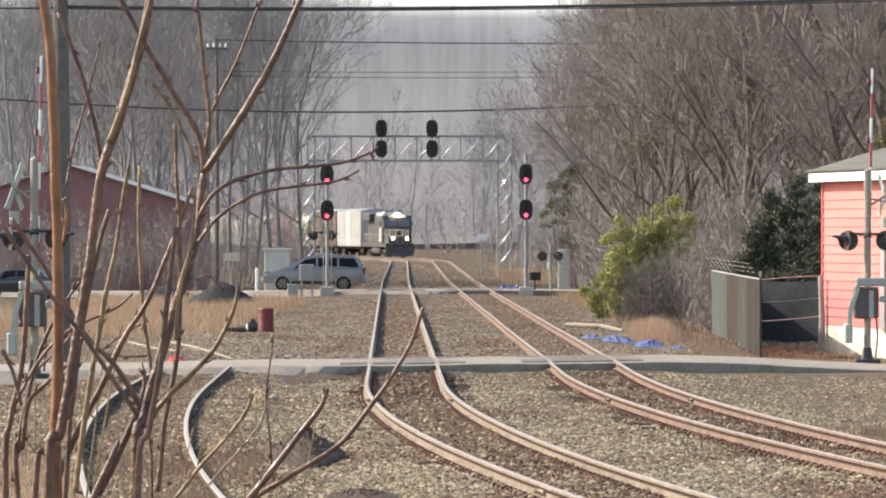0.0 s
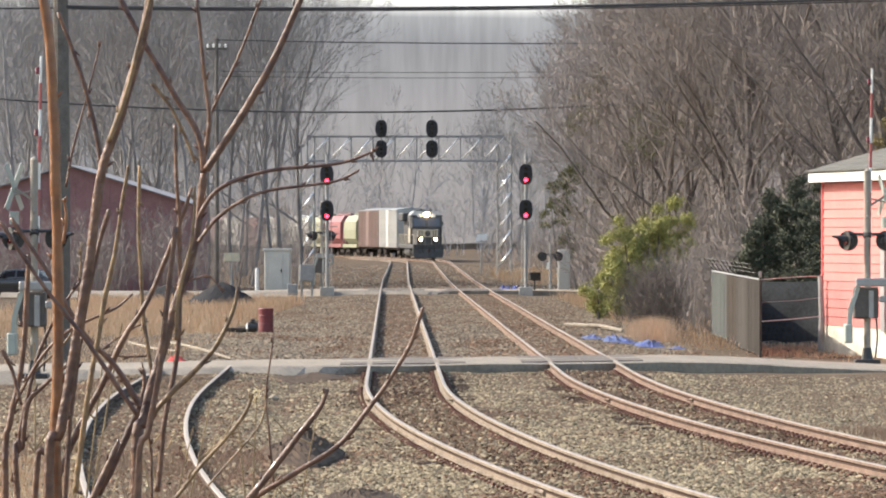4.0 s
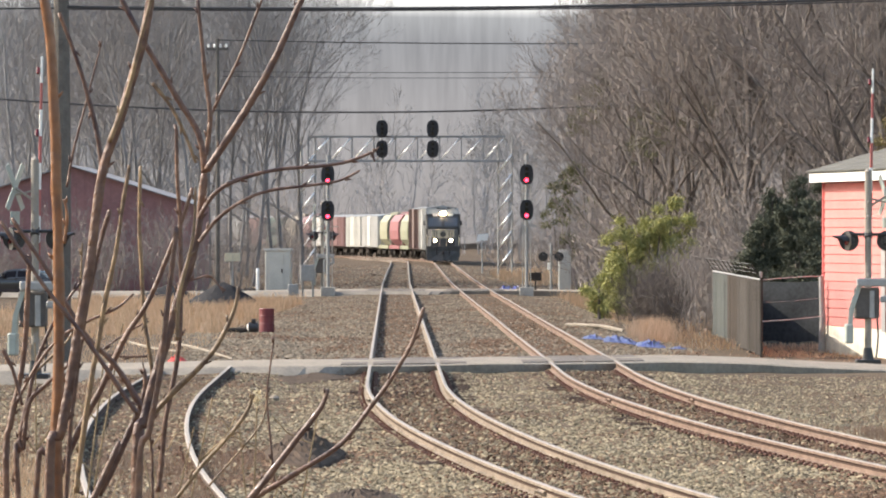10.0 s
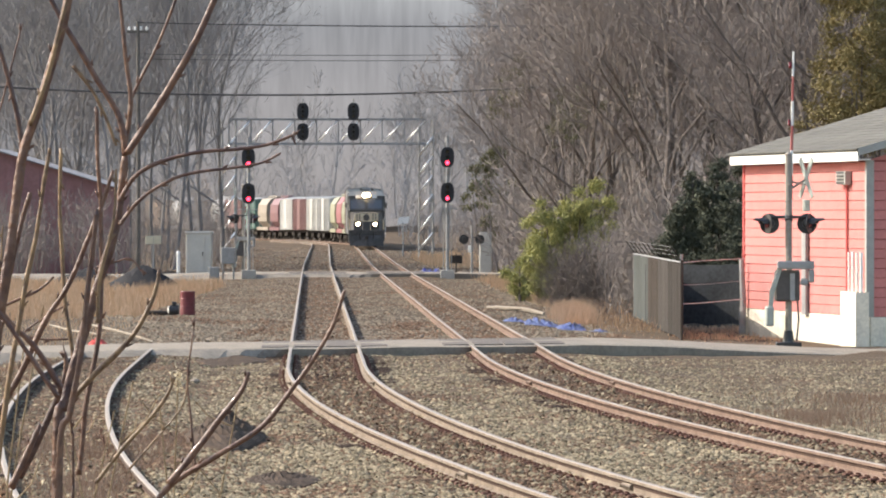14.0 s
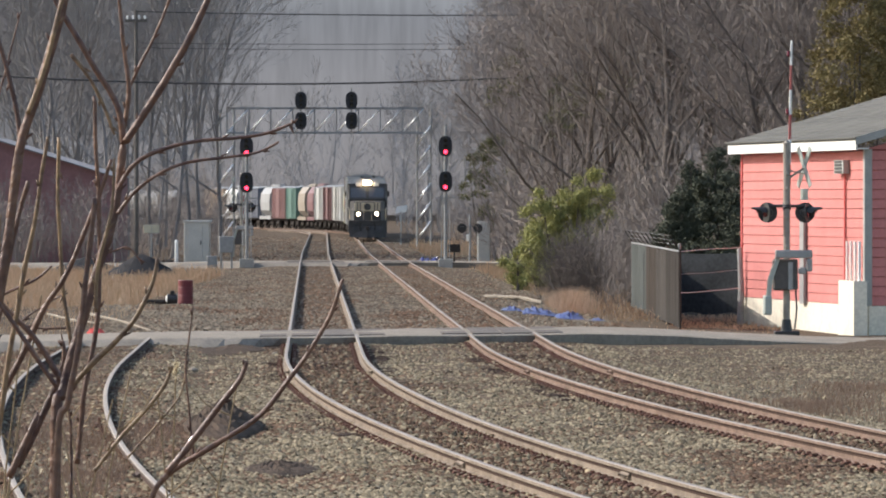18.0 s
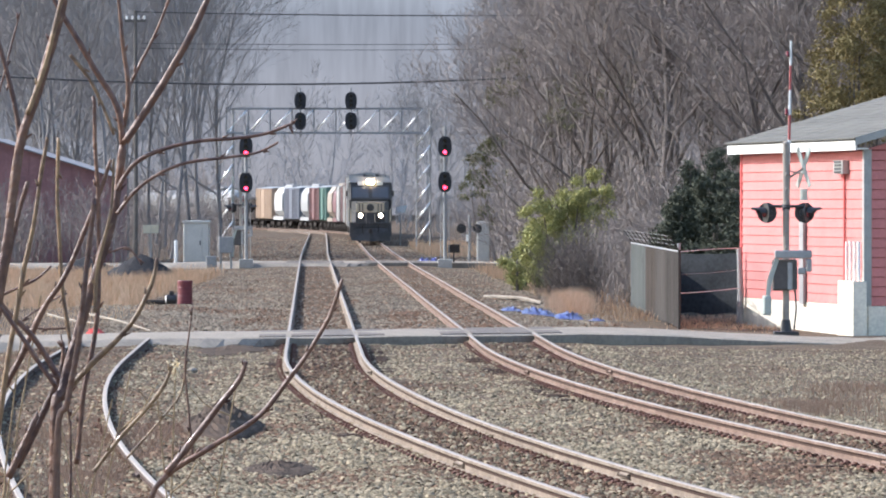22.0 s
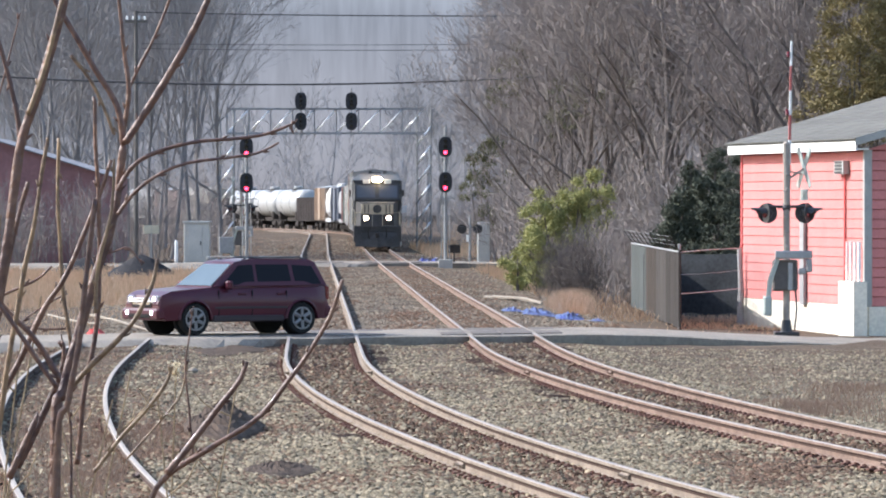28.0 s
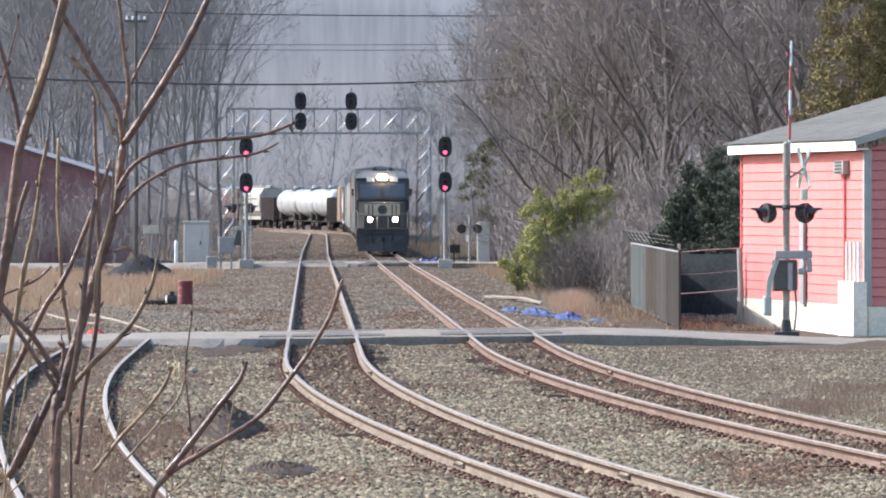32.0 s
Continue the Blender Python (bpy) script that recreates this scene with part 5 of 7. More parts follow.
def front_at(t):
    """How far beyond y = 300 the locomotive's front stands at t seconds."""
    return float(np.interp(613 - 8.62 * t, PATH_Y, PATH_S))


# ---------------------------------------------------------------- motor vehicles
M_MAROON = mat("maroon_paint", (0.062, 0.010, 0.020), 0.42, 0.0, 0.08, 2, coat=0.22)
M_SILVER = mat("silver_paint", (0.20, 0.205, 0.205), 0.35, 0.3, 0.06, 2, coat=0.5)
M_MAROON.node_tree.nodes["Principled BSDF"].inputs["Specular IOR Level"].default_value = 0.25
M_TYRE = mat("tyre", (0.02, 0.02, 0.02), 0.85, 0, 0.3, 9)
M_RIM = mat("alloy_rim", (0.22, 0.21, 0.205), 0.5, 0.3, 0.1, 5)
M_CARGLASS = mat("car_glass", (0.010, 0.009, 0.011), 0.10, 0, 0.1, 2)
M_CARGLASS.node_tree.nodes["Principled BSDF"].inputs["Specular IOR Level"].default_value = 0.12
M_SCREEN = mat("windscreen_glass", (0.06, 0.085, 0.085), 0.16, 0, 0.2, 2, coat=0.15)
M_SILL = mat("dark_sill", (0.022, 0.012, 0.015), 0.6, 0, 0.2, 6)
M_PLASTIC = mat("grey_plastic", (0.06, 0.06, 0.062), 0.6, 0, 0.2, 6)
M_CHROME = mat("chrome", (0.55, 0.55, 0.55), 0.2, 1.0, 0.05, 4)
M_LAMPGLASS = mat("lamp_glass", (0.2, 0.2, 0.22), 0.15, 0.3, 0.1, 5)
M_TAIL = mat("tail_lens", (0.12, 0.01, 0.012), 0.2, 0, 0.1, 4)
M_CARLAMP = mat("car_lamp", (0.9, 0.9, 0.85), 0.2, 0, 0, 4, glow=(1.0, 0.85, 0.95), strength=5)


ROLLERS = {}


def build_vehicle(name, label, paint, low, high, wheel_x, wheel_r, half, glass, lights, rack):
    """low: lower body outline (x, z) from the front round; high: greenhouse outline; x grows to the front."""
    t = thing(name, label, "car")

    def skin(outline, w_of, cuts=0):
        m = Mesh()
        n = len(outline)
        for s in (-1, 1):
            m.v += [(x, s * w_of(x, z), z) for x, z in outline]
        m.f.append(tuple(range(n)))
        m.s.append(0)
        m.f.append(tuple(range(2 * n - 1, n - 1, -1)))
        m.s.append(0)
        for k in range(n):
            j = (k + 1) % n
            m.f.append((k, n + k, n + j, j))
            m.s.append(0)
        return m

    x_f, x_r = max(x for x, z in low), min(x for x, z in low)
    for wx in sorted(wheel_x):      # arches cut into the lower edge, rear one first
        ra = wheel_r + .055
        dz = low[-1][1] + .01 - wheel_r
        a0 = math.asin(max(-1, min(1, dz / ra)))
        arc = [(wx - ra * math.cos(a0 + (math.pi - 2 * a0) * k / 10), wheel_r + ra * math.sin(a0 + (math.pi - 2 * a0) * k / 10)) for k in range(11)]
        low = low[:-1] + arc + low[-1:]

    def w_low(x, z):
        e = max(0, (abs(x - (x_f + x_r) / 2) - (x_f - x_r) / 2 + .55) / .55)
        tuck = max(0, .62 - z) * .16 + max(0, z - .85) * .30
        return half - .16 * e * e * e - tuck

    def w_high(x, z):
        zb = min(q for p, q in high)
        zt = max(q for p, q in high)
        return half - .07 - .20 * (z - zb) / (zt - zb)

    def shell(nm, outline, w_of, cuts_x, cuts_z):
        """The outline drawn out sideways, cut into strips and shaped to its width."""
        d = skin(outline, lambda x, z: half).data(nm, [paint])
        bm = bmesh.new()
        bm.from_mesh(d)
        for c in cuts_x:
            bmesh.ops.bisect_plane(bm, geom=bm.verts[:] + bm.edges[:] + bm.faces[:], plane_co=(c, 0, 0), plane_no=(1, 0, 0))
        for c in cuts_z:
            bmesh.ops.bisect_plane(bm, geom=bm.verts[:] + bm.edges[:] + bm.faces[:], plane_co=(0, 0, c), plane_no=(0, 0, 1))
        for v in bm.verts:
            v.co.y = math.copysign(w_of(v.co.x, v.co.z), v.co.y)
        bmesh.ops.bevel(bm, geom=[e for e in bm.edges if abs(e.verts[0].co.y - e.verts[1].co.y) < .2 and e.calc_face_angle(0) > .7 and min(e.verts[0].co.z, e.verts[1].co.z) > .68],
                        offset=.04, segments=3, affect="EDGES")
        bmesh.ops.recalc_face_normals(bm, faces=bm.faces[:])
        bm.to_mesh(d)
        bm.free()
        d.polygons.foreach_set("use_smooth", [True] * len(d.polygons))
        d.set_sharp_from_angle(angle=radians(38))
        return part(nm, d, None, t)

    shell("body", low, w_low, [x_r + (x_f - x_r) * k / 22 for k in range(1, 22)], (.5, .62, .74, .86, .98))
    zb_, zt_ = min(z for x, z in high), max(z for x, z in high)
    shell("roof_shell", high, w_high, (-1.5, -.9, -.3, .1), (zb_ + (zt_ - zb_) * .35, zb_ + (zt_ - zb_) * .7))
    for quad in glass:
        for s in (-1, 1):
            q = [(x, s * (w_high(x, z) + .006), z) for x, z in quad]
            q2 = [(x, s * (w_high(x, z) - .02), z) for x, z in quad]
            k = len(quad)
            part("side_window", Mesh().add(q + q2, [tuple(range(k)), tuple(range(2 * k - 1, k - 1, -1))] + [(i, k + i, k + (i + 1) % k, (i + 1) % k) for i in range(k)]), [M_CARGLASS], t, "dark tinted side window")
    # windscreen and rear window
    for (xa, za), (xb, zb), nm in ((high[0], high[1], "windscreen"), (high[-1], high[-2], "rear_window")):
        sgn = 1 if nm == "windscreen" else -1
        ya, yb = w_high(xa, za) - .08, w_high(xb, zb) - .08
        dx, dz = xb - xa, zb - za
        pa, pb = (xa + dx * .08, za + dz * .08), (xa + dx * .9, za + dz * .9)
        o = .012
        q = [(pa[0] + sgn * o, -ya, pa[1] + o), (pa[0] + sgn * o, ya, pa[1] + o), (pb[0] + sgn * o, yb, pb[1] + o), (pb[0] + sgn * o, -yb, pb[1] + o)]
        q2 = [(x - sgn * .03, y, z - .02) for x, y, z in q]
        part(nm, Mesh().add(q + q2, [(0, 1, 2, 3), (7, 6, 5, 4), (0, 4, 5, 1), (1, 5, 6, 2), (2, 6, 7, 3), (3, 7, 4, 0)]), [M_SCREEN], t)
    for x in wheel_x:
        for s in (-1, 1):
            w = part("wheel", Mesh().lathe([(-.11, wheel_r * .7), (-.115, wheel_r * .93), (-.08, wheel_r), (.08, wheel_r), (.115, wheel_r * .93), (.11, wheel_r * .7)], "y", 28), [M_TYRE], t, smooth=False)
            w.location = (x, s * (half - .13), wheel_r)
            ROLLERS.setdefault(name, []).append((w, wheel_r))
            rim = Mesh().lathe([(.06 * s, wheel_r * .70), (.115 * s, wheel_r * .72), (.118 * s, wheel_r * .62), (.05 * s, wheel_r * .58)], "y", 24)
            rim.lathe([(.05 * s, .02), (.11 * s, .06), (.10 * s, .07), (.04 * s, .08)], "y", 10)
            for k in range(6):
                a = 2 * math.pi * k / 6
                rim.rod((.05 * math.cos(a), .085 * s, .05 * math.sin(a)), (wheel_r * .66 * math.cos(a), .105 * s, wheel_r * .66 * math.sin(a)), .055, .042, 6)
            r = part("rim", rim, [M_RIM], w, "six-spoke alloy rim")
            arch = Mesh()
            pts = [(x + (wheel_r + .06) * math.cos(math.pi * k / 10), s * (half - .015), wheel_r + (wheel_r + .06) * math.sin(math.pi * k / 10)) for k in range(11)]
            arch.path(pts, [.035] * 11, 5)
            part("wheel_arch", arch, [paint], t)
            # dark well behind the wheel
            part("wheel_well", Mesh().lathe([(-.03, wheel_r + .045), (.03, wheel_r + .045)], "y", 24, at=(x, s * (half - .30), wheel_r)), [M_TYRE], t)
    part("bumper_front", Mesh().box(x_f - .16, -half + .10, .36, x_f + .07, half - .10, .62, .05), [paint], t)
    part("bumper_rear", Mesh().box(x_r - .07, -half + .10, .38, x_r + .16, half - .10, .66, .05), [paint], t)
    part("rocker", Mesh().box(wheel_x[1] + wheel_r + .1, -half + .01, .30, wheel_x[0] - wheel_r - .1, half - .01, .46, .03), [M_SILL], t)
    part("grille", Mesh().box(x_f - .04, -.40, .68, x_f + .02, .40, .86, .02).box(x_f, -.46, .76, x_f + .035, .46, .80, .01), [M_CHROME if lights else M_PLASTIC], t)
    if lights:
        part("grille_mesh", Mesh().box(x_f - .03, -.44, .645, x_f + .016, .44, .755, .01), [M_TYRE], t, "black grille opening")
        part("chrome_bar", Mesh().box(x_f + .0, -.60, .745, x_f + .05, .60, .795, .015), [M_CHROME], t, "chrome bar across the grille")
        part("lower_intake", Mesh().box(x_f + .02, -.50, .40, x_f + .078, .50, .50, .015), [M_TYRE], t)
        part("rub_strip", Mesh().box(-1.0, -half - .004, .60, .98, -half + .02, .66, .008).box(-1.0, half - .02, .60, .98, half + .004, .66, .008), [M_SILL], t, "dark side moulding")
        for y in (-.30, .30):
            part("rack_bar", Mesh().rod((-.45 + y * 2.2, -.53, 1.79), (-.45 + y * 2.2, .53, 1.79), .018, n=6), [M_PLASTIC], t)
    for s in (-1, 1):
        part("headlamp", Mesh().box(x_f - .24, s * (half - .36) - .16, .76, x_f - .02, s * (half - .36) + .17, .92, .03), [M_LAMPGLASS], t, "lit headlamp" if lights else "clear headlamp")
        if lights:
            part("lamp_bulb", Mesh().rod((x_f - .02, s * (half - .40), .83), (x_f + .005, s * (half - .40), .83), .05, n=10), [M_CARLAMP], t, "glowing bulb")
            part("fog_lamp", Mesh().rod((x_f + .03, s * (half - .38), .52), (x_f + .085, s * (half - .38), .52), .048, n=10), [M_CARLAMP], t)
        part("tail_lamp", Mesh().box(x_r - .012, s * (half - .20) - .09, .80, x_r + .10, s * (half - .20) + .07, 1.10, .02), [M_TAIL], t, "red tail lamp")
        part("door_mirror", Mesh().box(wheel_x[0] - .95, s * (half + .02) - .10, 1.05, wheel_x[0] - .80, s * (half + .02) + .10, 1.25, .04), [paint], t)
        for x in (wheel_x[0] - 1.25, wheel_x[0] - 2.3):
            part("door_handle", Mesh().box(x - .11, s * (half - .02) - .02, .92, x + .11, s * (half - .02) + .025, .97, .01), [paint], t)
        for x in (wheel_x[0] - .62, wheel_x[0] - 1.52, wheel_x[0] - 2.45):
            part("door_seam", Mesh().box(x - .008, s * (half - .02) - .02, .45, x + .008, s * (half - .02) + .018, 1.02), [M_TYRE], t)
        if rack:
            zt = max(z for x, z in high)
            part("roof_rail", Mesh().path([(.02, s * .52, zt - .05), (-.10, s * .53, zt + .02), (-1.55, s * .53, zt + .02), (-1.70, s * .52, zt - .03)], [.022] * 4, 6), [M_PLASTIC], t)
    return t


SUV = build_vehicle("sport_utility_car", "dark maroon sport utility car driving over the crossing", M_MAROON,
    [(2.34, .42), (2.38, .72), (2.30, .92), (2.06, 1.02), (1.00, 1.10), (-2.12, 1.12), (-2.20, .98), (-2.20, .50), (-2.10, .36), (2.2, .34)],
    [(1.05, 1.08), (.28, 1.68), (-.2, 1.76), (-1.72, 1.74), (-1.90, 1.66), (-2.14, 1.10)], (1.48, -1.40), .37, .93,
    [[(.72, 1.14), (.22, 1.60), (-.16, 1.62), (-.16, 1.14)], [(-.24, 1.14), (-.24, 1.62), (-1.12, 1.62), (-1.16, 1.14)], [(-1.26, 1.14), (-1.22, 1.61), (-1.76, 1.58), (-1.97, 1.16)]], True, True)
VAN = build_vehicle("minivan", "silver-grey minivan driving along the far road", M_SILVER,
    [(2.45, .40), (2.52, .62), (2.40, .82), (1.60, 1.02), (1.30, 1.06), (-2.42, 1.10), (-2.52, .95), (-2.52, .50), (-2.40, .34), (2.30, .32)],
    [(1.62, 1.00), (.45, 1.62), (-.1, 1.74), (-1.9, 1.72), (-2.15, 1.64), (-2.46, 1.08)], (1.55, -1.46), .33, .98,
    [[(1.00, 1.10), (.42, 1.52), (-.10, 1.60), (-.10, 1.10)], [(-.2, 1.10), (-.2, 1.60), (-1.15, 1.60), (-1.15, 1.10)], [(-1.25, 1.10), (-1.25, 1.60), (-2.0, 1.57), (-2.22, 1.14)]], False, False)

# ---------------------------------------------------------------- saplings close to the camera
M_STEM = mat("stem_bark", (0.055, 0.019, 0.023), 0.5, 0, 0.4, 4, 0.4, 50, col2=(0.225, 0.115, 0.066), fine=38, coat=0.08)
M_STEMOR = mat("orange_bark", (0.13, 0.045, 0.02), 0.36, 0, 0.3, 5, 0.2, 40, col2=(0.30, 0.125, 0.05), fine=30, coat=0.12)
M_STEMPALE = mat("pale_bark", (0.10, 0.05, 0.036), 0.55, 0, 0.35, 6, 0.3, 50, col2=(0.36, 0.23, 0.11), fine=50, coat=0.06)


def shoot(parent, name, pts, r0, r1, m):
    """A bent shoot with small buds; its points are smoothed between."""
    r0, r1 = r0 * 0.80, r1 * 0.84
    pts = [Vector(p) for p in pts]
    fine, rad = [], []
    n = len(pts)
    for i in range(n - 1):
        a, b, c, d = pts[max(i - 1, 0)], pts[i], pts[i + 1], pts[min(i + 2, n - 1)]
        for k in range(6):
            t = k / 6
            q = 0.5 * ((2 * b) + (c - a) * t + (2 * a - 5 * b + 4 * c - d) * t * t + (3 * b - a - 3 * c + d) * t ** 3)
            fine.append(q + Vector((noise.noise(q * 9) * .003, 0, noise.noise(q * 7) * .002)))
            u = (i + t) / (n - 1)
            rad.append((r0 + (r1 - r0) * u) * (1 + 0.16 * noise.noise(q * 22)))
    fine.append(pts[-1])
    rad.append(r1 * .8)
    bud = Mesh().path(fine, rad, 8)
    step_ = 9 if len(fine) > 24 else 6
    for i in range(4, len(fine) - 1, step_):
        s = 1 if (i // step_) % 2 else -1
        w = (fine[i + 1] - fine[i]).normalized()
        o = Vector((w.z, 0, -w.x)) * s
        bud.rod(fine[i] + o * rad[i] * .7, fine[i] + o * (rad[i] * 1.5 + .003) + w * .012, max(.0035, rad[i] * .45), .0012, 6)
    sh = part(name, bud, [m], parent, smooth=True)
    return sh


sap = thing("sapling", "slim sapling with glossy orange-brown bark", "sapling", group="bare saplings")
shoot(sap, "stem", [(-0.902, 12.000, 1.318), (-0.942, 12.000, 2.476), (-0.940, 12.000, 2.683), (-0.939, 12.000, 2.843), (-0.940, 12.000, 3.025), (-0.946, 12.000, 3.252), (-0.955, 12.000, 3.411), (-0.974, 12.000, 3.525)], 0.0165, 0.0125, M_STEMOR)
shoot(sap, "branch", [(-0.940, 12.050, 3.457), (-0.895, 12.050, 3.332), (-0.866, 12.050, 3.218), (-0.851, 12.050, 3.116)], 0.0051, 0.0068, M_STEM)
shoot(sap, "branch", [(-0.940, 12.250, 3.104), (-0.923, 12.250, 3.195), (-0.883, 12.250, 3.343), (-0.868, 12.250, 3.406)], 0.0040, 0.0017, M_STEM)
shoot(sap, "branch", [(-0.926, 11.980, 2.990), (-0.920, 11.980, 3.047), (-0.925, 11.980, 3.079)], 0.0051, 0.0034, M_STEMOR)
sap = thing("sapling", "leafless forked sapling with reddish-brown bark", "sapling", group="bare saplings")
shoot(sap, "stem", [(-0.785, 12.100, 1.318), (-0.787, 12.100, 2.476), (-0.769, 12.100, 2.638), (-0.730, 12.100, 2.786), (-0.684, 12.100, 2.934), (-0.661, 12.100, 3.025), (-0.649, 12.100, 3.133)], 0.0171, 0.0097, M_STEM)
shoot(sap, "branch", [(-0.649, 12.100, 3.133), (-0.661, 12.100, 3.212), (-0.713, 12.100, 3.298), (-0.769, 12.100, 3.394), (-0.821, 12.100, 3.491)], 0.0088, 0.0062, M_STEM)
shoot(sap, "branch", [(-0.653, 12.120, 3.144), (-0.639, 12.120, 3.246), (-0.653, 12.120, 3.366), (-0.665, 12.120, 3.491)], 0.0068, 0.0045, M_STEM)
shoot(sap, "branch", [(-0.644, 12.080, 3.138), (-0.599, 12.080, 3.207), (-0.553, 12.080, 3.280), (-0.496, 12.080, 3.383), (-0.445, 12.080, 3.497)], 0.0105, 0.0078, M_STEM)
shoot(sap, "branch", [(-0.638, 12.150, 3.252), (-0.616, 12.150, 3.298), (-0.593, 12.150, 3.343), (-0.565, 12.150, 3.411), (-0.534, 12.150, 3.491)], 0.0045, 0.0034, M_STEM)
shoot(sap, "branch", [(-0.659, 12.080, 3.042), (-0.631, 12.080, 3.087), (-0.587, 12.080, 3.116), (-0.508, 12.080, 3.138), (-0.417, 12.080, 3.146), (-0.360, 12.080, 3.155), (-0.309, 12.080, 3.175)], 0.0063, 0.0034, M_STEM)
shoot(sap, "branch", [(-0.309, 12.080, 3.175), (-0.310, 12.080, 3.166), (-0.305, 12.080, 3.182)], 0.0034, 0.0040, M_STEM)
shoot(sap, "branch", [(-0.659, 12.060, 2.993), (-0.627, 12.060, 3.034), (-0.582, 12.060, 3.068), (-0.519, 12.060, 3.095), (-0.417, 12.060, 3.109), (-0.371, 12.060, 3.118), (-0.332, 12.060, 3.138)], 0.0051, 0.0028, M_STEM)
shoot(sap, "branch", [(-0.756, 12.300, 2.476), (-0.741, 12.300, 2.615), (-0.713, 12.300, 2.774), (-0.709, 12.300, 2.934), (-0.715, 12.300, 3.104), (-0.721, 12.300, 3.235)], 0.0080, 0.0045, M_STEM)
shoot(sap, "branch", [(-0.713, 12.200, 2.905), (-0.673, 12.200, 2.916), (-0.644, 12.200, 2.922), (-0.616, 12.200, 2.888)], 0.0034, 0.0017, M_STEM)
shoot(sap, "branch", [(-0.692, 11.900, 2.797), (-0.688, 11.900, 2.888), (-0.661, 11.900, 3.002), (-0.656, 11.900, 3.104)], 0.0057, 0.0034, M_STEMPALE)
shoot(sap, "branch", [(-0.769, 12.300, 3.320), (-0.730, 12.300, 3.269), (-0.699, 12.300, 3.207), (-0.678, 12.300, 3.155)], 0.0057, 0.0040, M_STEMPALE)
sap = thing("sapling", "bare shrub with crossing purple-brown stems", "sapling", group="bare saplings")
shoot(sap, "stem", [(-0.907, 11.900, 1.318), (-0.949, 11.900, 2.476), (-0.926, 11.900, 2.615), (-0.895, 11.900, 2.786), (-0.866, 11.900, 2.968), (-0.843, 11.900, 3.127), (-0.809, 11.900, 3.229), (-0.764, 11.900, 3.389), (-0.744, 11.900, 3.497)], 0.0145, 0.0108, M_STEM)
shoot(sap, "branch", [(-0.917, 12.200, 2.476), (-0.900, 12.200, 2.615), (-0.872, 12.200, 2.797), (-0.838, 12.200, 2.968), (-0.821, 12.200, 3.081), (-0.809, 12.200, 3.150)], 0.0085, 0.0045, M_STEMPALE)
shoot(sap, "branch", [(-0.821, 11.800, 3.189), (-0.787, 11.800, 3.286), (-0.756, 11.800, 3.411), (-0.732, 11.800, 3.497)], 0.0063, 0.0051, M_STEMPALE)
shoot(sap, "branch", [(-0.974, 12.300, 2.476), (-0.923, 12.300, 2.598), (-0.872, 12.300, 2.695), (-0.821, 12.300, 2.797), (-0.781, 12.300, 2.860), (-0.730, 12.300, 2.979), (-0.684, 12.300, 3.104)], 0.0095, 0.0052, M_STEM)
shoot(sap, "branch", [(-0.798, 12.400, 3.150), (-0.801, 12.400, 3.025), (-0.790, 12.400, 2.843), (-0.777, 12.400, 2.729), (-0.772, 12.400, 2.638)], 0.0051, 0.0057, M_STEMPALE)
shoot(sap, "branch", [(-0.781, 12.250, 2.644), (-0.843, 12.250, 2.740), (-0.906, 12.250, 2.808), (-0.974, 12.250, 2.922), (-1.054, 12.250, 3.042)], 0.0085, 0.0051, M_STEM)
shoot(sap, "branch", [(-0.790, 12.500, 2.752), (-0.849, 12.500, 2.752), (-0.883, 12.500, 2.765), (-0.821, 12.500, 2.808), (-0.787, 12.500, 2.825)], 0.0028, 0.0023, M_STEM)
sap = thing("sapling", "low bare shrub with thin arching shoots", "sapling", group="bare saplings")
shoot(sap, "stem", [(-0.700, 12.100, 1.250), (-0.640, 12.100, 2.150), (-0.600, 12.100, 2.380), (-0.565, 12.100, 2.456), (-0.462, 12.100, 2.524), (-0.371, 12.100, 2.581), (-0.309, 12.100, 2.661), (-0.258, 12.100, 2.735), (-0.229, 12.100, 2.786), (-0.203, 12.100, 2.860)], 0.0088, 0.0048, M_STEM)
shoot(sap, "branch", [(-0.559, 12.050, 2.467), (-0.508, 12.050, 2.530), (-0.451, 12.050, 2.604), (-0.411, 12.050, 2.655), (-0.396, 12.050, 2.695)], 0.0096, 0.0052, M_STEM)
shoot(sap, "branch", [(-0.713, 12.150, 2.467), (-0.661, 12.150, 2.530), (-0.605, 12.150, 2.592), (-0.567, 12.150, 2.644), (-0.551, 12.150, 2.683)], 0.0051, 0.0045, M_STEMPALE)
shoot(sap, "branch", [(-0.764, 12.150, 2.632), (-0.713, 12.150, 2.689), (-0.661, 12.150, 2.740), (-0.622, 12.150, 2.786), (-0.593, 12.150, 2.848), (-0.582, 12.150, 2.902)], 0.0078, 0.0048, M_STEMPALE)
shoot(sap, "branch", [(-0.528, 12.600, 2.467), (-0.536, 12.600, 2.570), (-0.545, 12.600, 2.661), (-0.536, 12.600, 2.729), (-0.527, 12.600, 2.797)], 0.0040, 0.0017, M_STEM)
shoot(sap, "branch", [(-0.678, 12.800, 2.467), (-0.570, 12.800, 2.592), (-0.553, 12.800, 2.672)], 0.0028, 0.0023, M_STEMPALE)
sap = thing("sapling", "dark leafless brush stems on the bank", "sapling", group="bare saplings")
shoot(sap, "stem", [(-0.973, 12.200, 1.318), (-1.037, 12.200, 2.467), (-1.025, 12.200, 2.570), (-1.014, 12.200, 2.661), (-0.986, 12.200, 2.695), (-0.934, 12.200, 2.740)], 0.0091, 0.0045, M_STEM)
